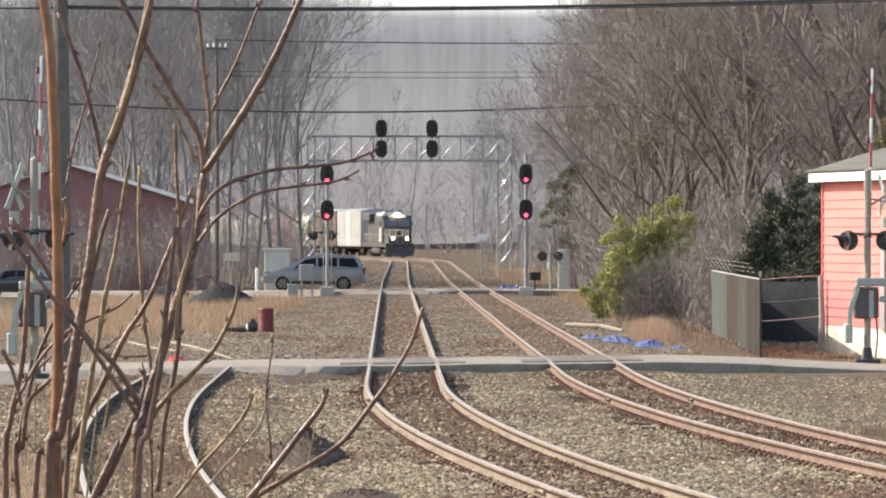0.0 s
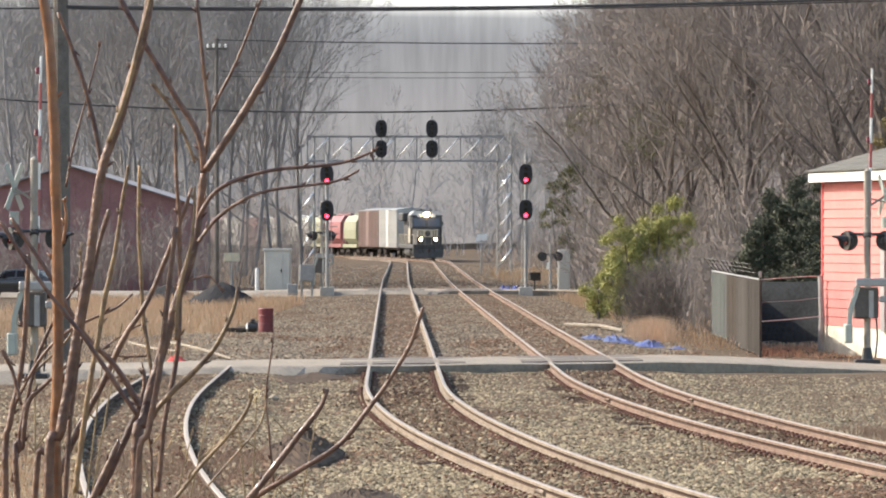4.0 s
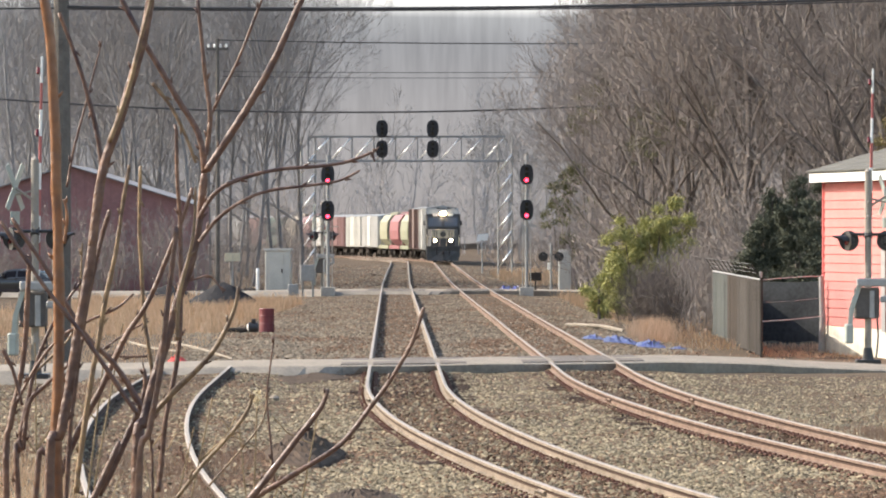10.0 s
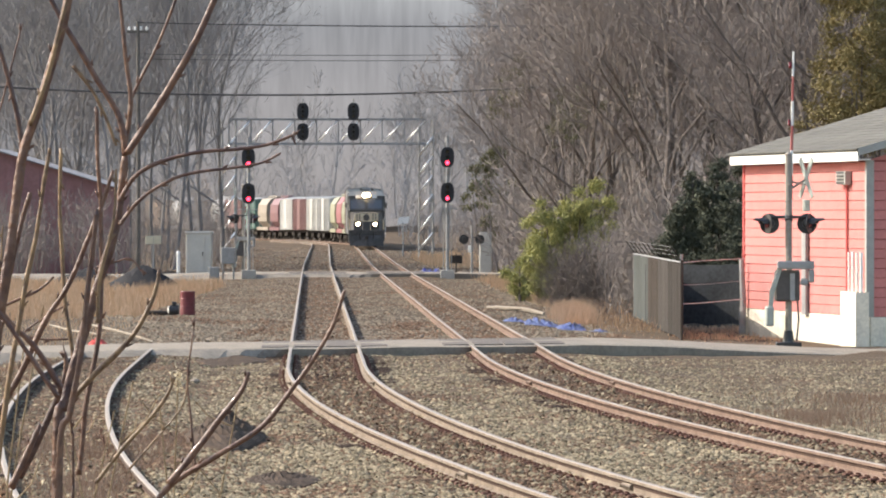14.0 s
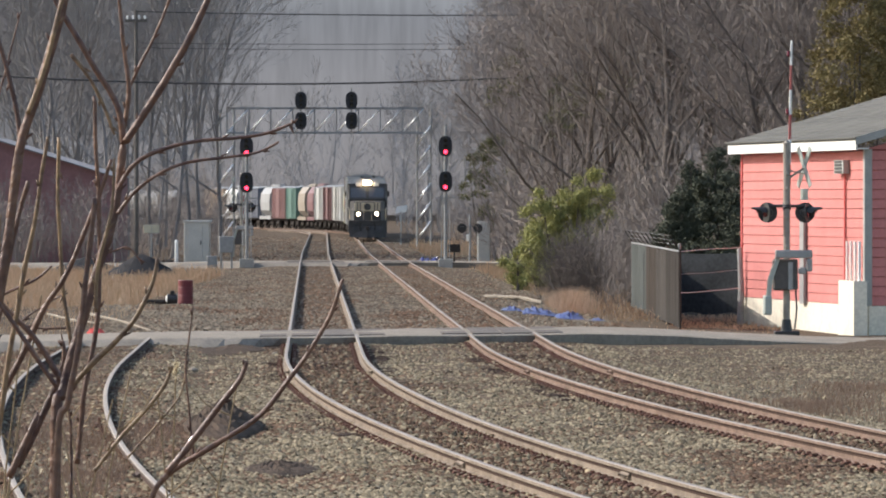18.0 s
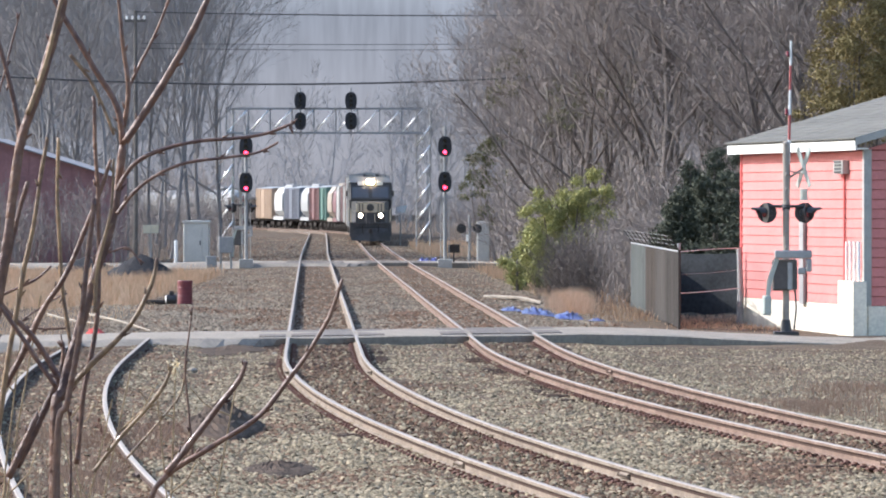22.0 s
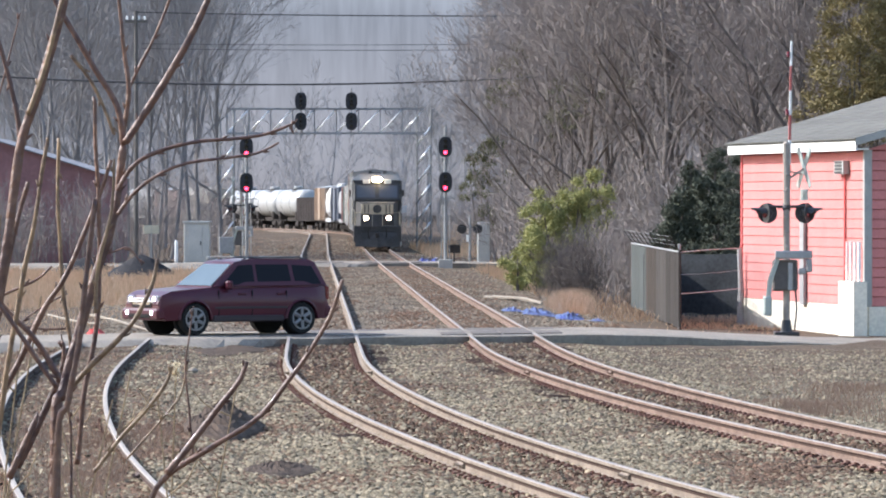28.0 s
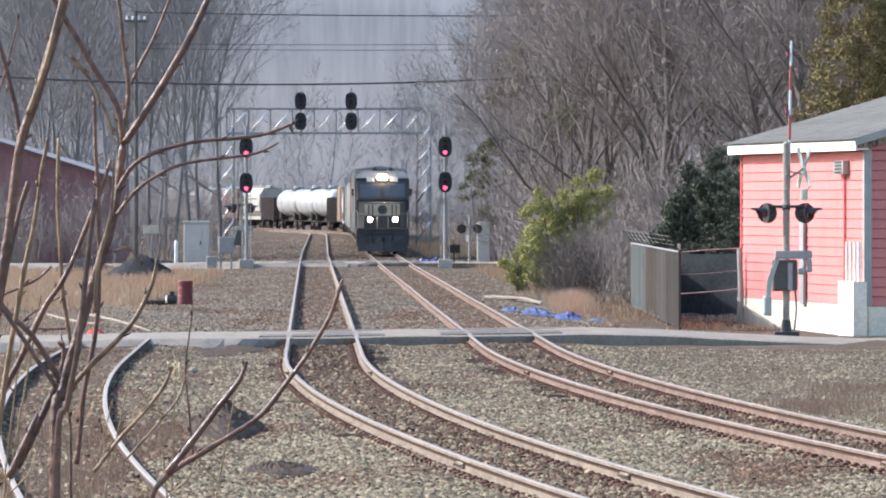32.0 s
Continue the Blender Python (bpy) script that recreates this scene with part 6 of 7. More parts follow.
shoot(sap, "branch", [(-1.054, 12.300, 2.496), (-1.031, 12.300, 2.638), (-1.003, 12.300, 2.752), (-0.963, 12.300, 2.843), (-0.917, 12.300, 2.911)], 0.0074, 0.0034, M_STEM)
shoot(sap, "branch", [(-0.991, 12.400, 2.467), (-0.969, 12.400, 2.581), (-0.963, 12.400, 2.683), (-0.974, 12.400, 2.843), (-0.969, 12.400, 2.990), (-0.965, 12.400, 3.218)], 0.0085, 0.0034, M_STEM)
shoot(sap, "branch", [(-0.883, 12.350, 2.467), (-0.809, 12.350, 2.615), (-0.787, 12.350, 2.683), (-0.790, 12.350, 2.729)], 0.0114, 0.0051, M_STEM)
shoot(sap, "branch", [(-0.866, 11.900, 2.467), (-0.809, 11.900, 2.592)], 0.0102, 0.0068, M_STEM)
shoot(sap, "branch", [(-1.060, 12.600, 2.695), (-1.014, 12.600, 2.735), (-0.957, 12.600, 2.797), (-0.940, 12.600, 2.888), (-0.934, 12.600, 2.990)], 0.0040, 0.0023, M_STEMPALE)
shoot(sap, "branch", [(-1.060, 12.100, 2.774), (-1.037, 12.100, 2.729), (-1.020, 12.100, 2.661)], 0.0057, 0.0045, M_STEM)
sap = thing("sapling", "thick clump of purple and orange-brown shoots", "sapling", group="bare saplings")
shoot(sap, "stem", [(-1.065, 12.150, 1.527), (-1.057, 12.150, 2.472), (-1.047, 12.150, 2.624), (-1.024, 12.150, 2.730), (-1.014, 12.150, 2.863), (-1.009, 12.150, 2.967)], 0.0105, 0.006, M_STEM)
shoot(sap, "branch", [(-1.044, 12.200, 2.655), (-1.002, 12.200, 2.735), (-0.956, 12.200, 2.793), (-0.898, 12.200, 2.828), (-0.834, 12.200, 2.857), (-0.800, 12.200, 2.886)], 0.0045, 0.003, M_STEM)
shoot(sap, "stem", [(-0.936, 11.950, 1.552), (-0.919, 11.950, 2.479), (-0.900, 11.950, 2.708), (-0.874, 11.950, 2.884), (-0.848, 11.950, 3.002), (-0.832, 11.950, 3.058)], 0.0075, 0.0055, M_STEM)
shoot(sap, "stem", [(-0.782, 11.850, 1.564), (-0.771, 11.850, 2.483), (-0.746, 11.850, 2.620), (-0.721, 11.850, 2.755), (-0.708, 11.850, 2.890), (-0.693, 11.850, 3.024)], 0.0095, 0.0062, M_STEM)
shoot(sap, "branch", [(-1.036, 11.800, 3.035), (-0.966, 11.800, 2.925), (-0.885, 11.800, 2.822), (-0.824, 11.800, 2.738), (-0.765, 11.800, 2.650)], 0.005, 0.0062, M_STEM)
shoot(sap, "stem", [(-1.010, 12.300, 1.509), (-1.008, 12.300, 2.463), (-0.981, 12.300, 2.558), (-0.943, 12.300, 2.673), (-0.931, 12.300, 2.768), (-0.905, 12.300, 2.908)], 0.009, 0.006, M_STEM)
shoot(sap, "stem", [(-0.772, 12.400, 1.497), (-0.774, 12.400, 2.458), (-0.776, 12.400, 2.555), (-0.786, 12.400, 2.649), (-0.795, 12.400, 2.743)], 0.0045, 0.002, M_STEM)


# ---------------------------------------------------------------- foliage helpers
def blades(name, spots, m, label, category="grass", parent=None):
    """Upright dry blades, one narrow bent strip each; spots are (x, y, z, height, lean, width)."""
    a = np.array(spots)
    n = len(a)
    rng = np.random.default_rng(n + 3)
    th = rng.uniform(0, 6.28, n)
    dx, dy = np.cos(th), np.sin(th)
    p = a[:, :3]
    h, ln, w = a[:, 3], a[:, 4], a[:, 5]
    side = np.stack([np.ones(n) * w, np.zeros(n), np.zeros(n)], 1)
    mid = p + np.stack([dx * ln * .35, dy * ln * .35, h * .6], 1)
    tip = p + np.stack([dx * ln, dy * ln, h], 1)
    v = np.stack([p - side, p + side, mid - side * .7, mid + side * .7, tip - side * .12, tip + side * .12], 1).reshape(-1, 3)
    f = (np.array([(0, 1, 3, 2), (2, 3, 5, 4)])[None] + (np.arange(n) * 6)[:, None, None]).reshape(-1, 4)
    ob = new(name, raw_mesh(name, v, f, [m]))
    ob.parent = parent
    return tagged(ob, label, category, "", "stuff") if parent is None else ob


def leaf_mass(pts, size, rng, up=0.3):
    """Small leaf quads turned every way round the given points."""
    n = len(pts)
    d = rng.normal(size=(n, 3))
    d[:, 2] += up
    d /= np.linalg.norm(d, axis=1, keepdims=True)
    e = np.cross(d, rng.normal(size=(n, 3)))
    e /= np.linalg.norm(e, axis=1, keepdims=True)
    s = size * rng.uniform(.6, 1.3, (n, 1))
    a, b = d * s, e * s * .5
    v = np.stack([pts - a, pts + b, pts + a, pts - b], 1).reshape(-1, 3)
    return v, np.arange(4 * n).reshape(-1, 4)


def leafmat(name, lo, hi):
    m = island_stone(name, lo, hi)
    b = m.node_tree.nodes["Principled BSDF"]
    b.inputs["Roughness"].default_value = 0.6
    b.inputs["Specular IOR Level"].default_value = 0.15
    return m


M_STRAW = leafmat("straw", (0.49, 0.30, 0.17), (0.83, 0.575, 0.36))
M_WEED = leafmat("dead_weed", (0.24, 0.145, 0.098), (0.52, 0.335, 0.215))
M_TUFT = leafmat("tan_tussock", (0.48, 0.30, 0.185), (0.86, 0.62, 0.42))
M_LEAFY = leafmat("yellow_green_leaf", (0.115, 0.13, 0.046), (0.46, 0.44, 0.17))
M_LEAFD = leafmat("dark_needle", (0.055, 0.061, 0.046), (0.118, 0.126, 0.09))
M_LEAFD.node_tree.nodes["Principled BSDF"].inputs["Specular IOR Level"].default_value = 0.03
M_OLIVE = leafmat("olive_needle", (0.038, 0.041, 0.016), (0.16, 0.15, 0.065))
M_PINE = leafmat("bronze_needle", (0.088, 0.075, 0.031), (0.27, 0.212, 0.088))


def build_grass():
    rnd = random.Random(31)

    def patch(n, xr, yr, h, w, keep=None):
        out = []
        while len(out) < n:
            y = rnd.uniform(*yr)
            x = rnd.uniform(*xr)
            if keep and not keep(x, y):
                continue
            k = noise.noise((x * .6, y * .12, 4)) * .5 + .8
            out.append((x, y, ground_z(x, y) - .03, h * k * rnd.uniform(.5, 1.15), h * rnd.uniform(.05, .5), w * rnd.uniform(.6, 1.3)))
        return out

    clear = lambda x, y: not (abs(y - road_mid(x)) < 4.2)
    s = patch(14000, (-19, -9.6), (182, 262), .62, .014)
    s += patch(2500, (-20, -8.5), (141, 185), .22, .009, clear)
    s += patch(2300, (2.9, 5.9), (164, 232), .24, .011, lambda x, y: x > track_b(y) + 3.6)
    s += patch(1500, (1.0, 5.0), (232, 288), .5, .012, lambda x, y: x > track_b(y) + 3.6)
    s += patch(8000, (-10, -4.2), (57, 80), .26, .006, lambda x, y: x < track_c(y) - .9)
    s += patch(120, (3.5, 9), (150, 168), .15, .009, clear)
    s += patch(1500, (6.1, 9.0), (154, 173), .16, .012, clear)
    s += patch(1200, (-3.0, 2.0), (345, 420), .8, .02, lambda x, y: x > track_b(y) + 2.6)
    blades("dry_grass", s, M_STRAW, "pale straw-coloured dead grass")
    s = patch(4800, (4.4, 8.6), (76, 108), .17, .005, lambda x, y: x > track_b(y) + 1.6 and noise.noise((x * .5, y * .1, 9)) + rnd.gauss(0, .22) > 0.12)
    s += patch(160, (6.2, 7.6), (86, 96), .38, .005, lambda x, y: x > track_b(y) + 1.5)
    s += patch(14000, (-8.5, -3.6), (54, 84), .12, .007, lambda x, y: x < track_c(y) + 2.6 and noise.noise((x * .7, y * .12, 5)) + rnd.gauss(0, .2) > -.05)
    s += patch(1500, (-9.5, -6.2), (70, 126), .2, .007, lambda x, y: x < track_c(y) - 1 and clear(x, y))
    s += patch(450, (2.6, 6.5), (165, 235), .4, .012, lambda x, y: x > track_b(y) + 4)
    tuft = patch(2400, (3.1, 4.8), (174, 188), .72, .006, lambda x, y: rnd.random() < math.exp(-((x - 3.9) / .42) ** 2))
    blades("grass_tuft", tuft, M_TUFT, "tall orange-tan tussock of dead grass")
    blades("dead_weeds", s, M_WEED, "reddish-brown dead weeds in the gravel")


build_grass()


def build_bush(name, label, x, y, lobes, m, leaf, n, seed, up=.3, category="bush"):
    """An evergreen in lobes: stems and a crown of many small leaves; lobes are (dx, dy, z, rx, ry, rz)."""
    t = thing(name, label, category, pose(x, y, ground_z(x, y) - .05))
    rng = np.random.default_rng(seed)
    pts = []
    tot = sum(l[3] * l[5] for l in lobes)
    for dx, dy, z, rx, ry, rz in lobes:
        st = Mesh().path([(dx * .2, dy * .2, -.1), (dx * .6, dy * .6, z * .5), (dx, dy, z + rz * .6)], [.07, .05, .015], 5)
        part("stem", st, [M_BARK], t)
        k = int(n * rx * rz / tot)
        clumps = max(8, int(rx * rz * 26))
        d = rng.normal(size=(clumps, 3))
        d /= np.linalg.norm(d, axis=1, keepdims=True)
        c = d * rng.uniform(.55, 1.05, (clumps, 1)) * np.array([rx, ry, rz]) + np.array([dx, dy, z])
        idx = rng.integers(0, clumps, k)
        q = c[idx] + rng.normal(size=(k, 3)) * np.array([.15, .15, .13]) * (0.6 + rx * .25)
        pts.append(q)
    pts = np.concatenate(pts)
    pts = pts[pts[:, 2] > 0.05]
    v, f = leaf_mass(pts, leaf, rng, up)
    part("foliage", raw_mesh("foliage", v, f, [m]), None, t)
    return t


build_bush("evergreen_bush", "yellow-green evergreen bush beside the line", 4.3, 211,
           [(-.75, 0, 2.2, .85, .9, 1.5), (.15, .4, 2.7, .9, 1.0, 1.4), (1.0, .3, 3.4, .8, .8, 1.0), (-.65, -.4, 1.1, .8, .8, 1.0), (-1.1, -.3, 1.5, .5, .6, .9), (.5, -.2, 2.7, .7, .7, .9)], M_LEAFY, .042, 52000, 5)
build_bush("evergreen_bush", "low yellow-green bush at the trackside", 2.75, 219,
           [(0, 0, .8, .55, .6, .9), (.5, .2, .5, .5, .5, .6)], M_LEAFY, .05, 6000, 6)
for x, y, h, sd in ((7.5, 187, 4.1, 7), (9.0, 180, 4.9, 8), (8.4, 184, 4.9, 9), (9.8, 183, 5.0, 10), (7.9, 190, 4.6, 13)):
    build_bush("cedar_tree", "dense dark green cedar behind the fence", x, y,
               [(0, 0, h * .22, 1.15, 1.1, h * .22), (.1, 0, h * .48, .95, .9, h * .22), (0, .1, h * .70, .65, .6, h * .2), (0, 0, h * .88, .35, .35, h * .12)], M_LEAFD, .045, 36000, sd, category="tree")
for x, y, z, k, sd in ((12.7, 184, 7.3, 1.0, 11), (14.9, 186, 8.0, 1.15, 12)):
    build_bush("pine_tree", "tall pine with bronze-green needles", x, y,
               [(0, 0, z, 1.6 * k, 1.5, 1.5), (-.8, 0, z - 1.4, 1.1 * k, 1, .9), (.9, .3, z - 1.0, 1.3 * k, 1.2, 1.1), (.2, 0, z + 1.9, 1.3 * k, 1.2, 1.4), (-.2, 0, z + 3.6, 1.0 * k, 1, 1.3)], M_PINE, .05, 34000, sd, category="tree")
for x, y, z, sd in ((2.1, 322, 5.2, 14), (3.0, 318, 3.4, 15), (3.4, 300, 9.6, 16)):
    build_bush("cedar_tree", "dark evergreen among the bare trees", x, y,
               [(0, 0, z, .9, .8, 1.2), (-.6, 0, z - 1.1, .7, .7, .8), (.5, 0, z + .9, .7, .7, .9)], M_OLIVE, .055, 7000, sd, category="tree")



# ---------------------------------------------------------------- dead weeds standing on the bank
M_STALK = mat("dry_stalk", (0.24, 0.155, 0.085), 0.8, 0, 0.3, 20, col2=(0.46, 0.34, 0.20))
M_FLUFF = leafmat("seed_fluff", (0.50, 0.40, 0.24), (0.85, 0.74, 0.52))


def build_weed(x, y, z, h, lean, seed, fluffy):
    """A dry stalk with a few side shoots and, on some, a fluffy seed head."""
    rnd = random.Random(seed)
    t = thing("dead_weed", "dry tan weed with a fluffy seed head" if fluffy else "thin dry weed stalk with bare side shoots", "weed", pose(x, y, z), "dead weeds on the bank")
    line = [Vector((lean * u * u * h, .02 * math.sin(5 * u), h * u)) + Vector((rnd.gauss(0, .006), 0, 0)) for u in (0, .2, .4, .6, .8, 1)]
    part("stalk", Mesh().path(line, [.0042, .0040, .0036, .003, .0024, .0018], 6), [M_STALK], t)
    for i in range(rnd.randint(2, 4)):
        u = rnd.uniform(.45, .95)
        q = line[0].lerp(line[-1], u)
        k = min(4, int(u * 5))
        q = line[k].lerp(line[k + 1], u * 5 - k)
        s = rnd.choice((-1, 1))
        e = q + Vector((s * rnd.uniform(.04, .10), rnd.uniform(-.03, .03), rnd.uniform(.06, .14)))
        part("side_shoot", Mesh().path([q, q.lerp(e, .5) + Vector((s * .012, 0, -.008)), e], [.0022, .0018, .0012], 5), [M_STALK], t)
    if fluffy:
        rng = np.random.default_rng(seed)
        c = np.array(line[-1][:])
        p = c + rng.normal(size=(160, 3)) * np.array([.007, .007, .014])
        v, f = leaf_mass(p, .004, rng, .6)
        part("seed_head", raw_mesh("seed_head", v, f, [M_FLUFF]), None, t, "pale fluffy seed head")


def bank_weeds():
    rnd = random.Random(77)
    for x, y, top, lean, fluffy in ((-.70, 14.5, 2.61, .03, 1), (-.655, 14.6, 2.58, .10, 0), (-.60, 14.4, 2.54, -.06, 0), (-.76, 14.2, 2.52, -.1, 0),
                                    (-1.04, 13.6, 2.72, .05, 0), (-1.10, 13.8, 2.80, .1, 0), (-1.16, 14.2, 2.68, -.1, 0), (-.94, 14.8, 2.60, .1, 0), (-.82, 15.2, 2.55, -.1, 0),
                                    (-1.04, 15.0, 2.52, .15, 0), (-.90, 13.4, 2.56, -.12, 0), (-1.22, 14.6, 2.74, .02, 0)):
        z = ground_z(x, y) - .03
        build_weed(x, y, z, top - z, lean, rnd.randrange(999), fluffy)


bank_weeds()

M_IVY = leafmat("ivy_leaf", (0.060, 0.066, 0.034), (0.19, 0.185, 0.10))
for x, y, z, sd in ((7.6, 238, 8.8, 22), (5.0, 231, 7.4, 24)):
    build_bush("evergreen_vine", "olive evergreen vine climbing among bare limbs", x, y,
               [(0, 0, z, .8, .8, 1.0), (-.5, 0, z - .9, .6, .6, .7), (.6, .2, z + .4, .7, .6, .7)], M_IVY, .045, 2600, sd, category="vine")

# ---------------------------------------------------------------- fence beside the red building
M_SLAT = mat("fence_slat", (0.058, 0.051, 0.045), 0.8, 0, 0.35, 2, rand=.5)
M_SLATP = mat("fence_slat_faded", (0.085, 0.076, 0.067), 0.8, 0, 0.3, 2, rand=.5)
M_SLATB = mat("fence_slat_brown", (0.072, 0.059, 0.049), 0.8, 0, 0.3, 2, rand=.5)
M_SLATG = mat("fence_slat_grey", (0.105, 0.112, 0.105), 0.8, 0, 0.25, 2, rand=.4)
M_MESHW = mat("chain_wire", (0.62, 0.62, 0.61), 0.85, 0.0, 0.1, 5)


def build_fence():
    t = thing("slatted_fence", "grey-brown slatted security fence with barbed wire", "fence")
    a, b = Vector((6.09, 154, 0)), Vector((5.86, 185, 0))
    u = (b - a).normalized()
    nrm = Vector((u.y, -u.x, 0))
    L = (b - a).length
    k = int(L / .42)
    for i in range(k):
        c = a + u * (L * (i + .5) / k)
        z0 = ground_z(c.x, c.y)
        m = Mesh()
        h = L / k * .495
        o = nrm * (.006 if i % 2 else -.006)
        q = [c - u * h + o - nrm * .01, c + u * h + o - nrm * .01, c + u * h + o + nrm * .01, c - u * h + o + nrm * .01]
        top = 1.66 + .02 * math.sin(i * 1.7)
        m.add([(p.x, p.y, z0 + .05) for p in q] + [(p.x, p.y, top) for p in q], [(3, 2, 1, 0), (4, 5, 6, 7), (0, 1, 5, 4), (1, 2, 6, 5), (2, 3, 7, 6), (3, 0, 4, 7)])
        u_ = i / k
        part("slat", m, [M_SLAT if u_ < .22 else M_SLATP if u_ < .43 else M_SLATB if u_ < .64 else M_SLATG], t)
    n = max(2, int(L / 3))
    for i in range(n + 1):
        c = a + u * (L * i / n)
        p = part("post", Mesh().rod((c.x + .03, c.y, -.5), (c.x + .03, c.y, 1.75), .035, n=8), [M_SLAT], t)
        part("barb_arm", Mesh().rod((c.x, c.y, 1.75), (c.x - .24, c.y, 2.1), .016, n=5), [M_SLAT], p)
    for j in range(3):
        w = Mesh()
        o = Vector((-.08 * (j + 1), 0, 1.75 + .115 * (j + 1)))
        w.rod(a + o, b + o, .005, n=4)
        part("barbed_wire", w, [M_GALV], t)
    part("top_rail", Mesh().rod(a + Vector((0, 0, 1.70)), b + Vector((0, 0, 1.70)), .025, n=6), [M_GALV], t)
    g = thing("wire_fence", "sagging wire fence with a leaning wooden post", "fence")
    a, b = Vector((6.15, 155.0, 0)), Vector((8.05, 160.5, 0))
    for z, sag in ((1.68, -.01), (.60, .01), (1.1, .02)):
        pts = [a.lerp(b, i / 8) + Vector((0, 0, z - sag * math.sin(math.pi * i / 8) * 1.4 + .06 * i / 8)) for i in range(9)]
        part("wire", Mesh().path(pts, [.010 if z != 1.1 else .003] * 9, 5), [M_MESHW], g)
    # a wavy dark grey sheet, set well behind the wires
    v = []
    for i in range(13):
        q = Vector((5.9, 175.5, 0)).lerp(Vector((10.2, 172.5, 0)), i / 12)
        ox = .03 * math.sin(i * 1.3)
        v += [(q.x + ox, q.y + .10, -.30 + .05 * math.sin(i * 2.1)), (q.x + ox * .4, q.y + .08, 1.46 + .02 * math.sin(i))]
    v += [(x + .012, y + .02, z) for x, y, z in v]
    f = []
    for i in range(12):
        j = 2 * i
        f += [(j, j + 2, j + 3, j + 1), (j + 27, j + 29, j + 28, j + 26), (j + 1, j + 3, j + 29, j + 27), (j + 28, j + 2, j, j + 26)]
    part("privacy_screen", Mesh().add(v, f), [M_DARKSHEET], g, "dark grey sheet standing behind the wire fence")
    part("post", Mesh().path([(8.0, 160.5, -.6), (8.03, 160.5, .6), (7.98, 160.5, 1.72)], [.11, .085, .06], 8), [M_LITPOST], g, "weathered wooden post paled as if sunlit")
    part("post", Mesh().rod((6.15, 155, -.5), (6.15, 155, 1.9), .04, n=8), [M_GALV], g)


# post wood paled to look sunlit where the slats shade it
M_LITPOST = mat("sunlit_post", (0.42, 0.40, 0.37), 0.9, 0, 0.25, 4, .4)
M_DARKSHEET = mat("dark_sheet_grey", (0.065, 0.068, 0.068), 0.9, 0, 0.35, 1.2, .3)
M_POSTW = mat("weathered_wood", (0.13, 0.118, 0.105), 0.9, 0, 0.3, 4, .4)
build_fence()

# ---------------------------------------------------------------- poles and overhead wires
M_WIRE = mat("black_cable", (0.035, 0.035, 0.037), 0.7, 0, 0.2, 4)


def utility_pole(x, y, h, r, arm, label):
    t = thing("utility_pole", label, "utility pole", pose(x, y, ground_z(x, y)), "utility poles")
    part("pole", Mesh().path([(0, 0, -.5), (.02, 0, h * .5), (0, 0, h)], [r, r * .9, r * .7], 12), [M_POSTW], t)
    if arm:
        part("crossarm", Mesh().box(-arm, -.06, h - .6, arm, .06, h - .46, .01), [M_POSTW], t)
        for i in range(4):
            xx = -arm + .1 + i * (2 * arm - .2) / 3
            part("insulator", Mesh().lathe([(0, .03), (.05, .07), (.1, .05), (.16, .06), (.2, .02)], "z", 8, at=(xx, 0, h - .46)), [M_WHITE], t)
    return t


utility_pole(-11.0, 141.5, 10.5, .235, 1.1, "thick weathered wooden utility pole")
utility_pole(-15.6, 303.0, 12.9, .12, .55, "thin utility pole with crossarm and insulators")
utility_pole(34.0, 150.0, 10.8, .2, 1.1, "wooden utility pole beside the road")
utility_pole(30.0, 301.0, 13.0, .15, .8, "wooden utility pole by the far road")
utility_pole(-44.0, 132.0, 10.4, .2, 1.1, "wooden utility pole beside the road")


def wire(name_label, a, b, sag, r):
    n = 28
    pts = []
    for i in range(n + 1):
        t = i / n
        q = Vector(a).lerp(Vector(b), t)
        q.z -= sag * 4 * t * (1 - t)
        pts.append(q)
    ob = part("overhead_cable", Mesh().path(pts, [r] * (n + 1), 6), [M_WIRE], None)
    tagged(ob, name_label, "cable", "overhead cables")


wire("black overhead cable strung between utility poles", (-44, 132, 9.6), (-11, 141.5, 8.25), .5, .022)
wire("black overhead cable strung between utility poles", (-11, 141.4, 8.28), (34, 149, 10.5), .66, .034)
wire("thin second overhead cable between utility poles", (-11, 141.6, 8.24), (34, 150, 10.35), .62, .016)
wire("dark far overhead cable above the rear crossing", (-15.6, 303, 12.6), (30, 301, 12.9), .35, .03)
wire("dark far overhead cable above the rear crossing", (-15.3, 303, 11.0), (30, 301, 11.6), .30, .015)
wire("dark far overhead cable above the rear crossing", (-15.3, 303, 10.75), (30, 301, 11.4), .35, .015)
wire("sagging black cable over the far crossing", (-28, 296, 9.6), (22, 296, 10.8), 1.35, .045)

# ---------------------------------------------------------------- left-hand buildings and parked car
M_BARNROOF = mat("pale_metal_roof", (0.26, 0.25, 0.25), 0.6, 0.1, 0.15, 1)


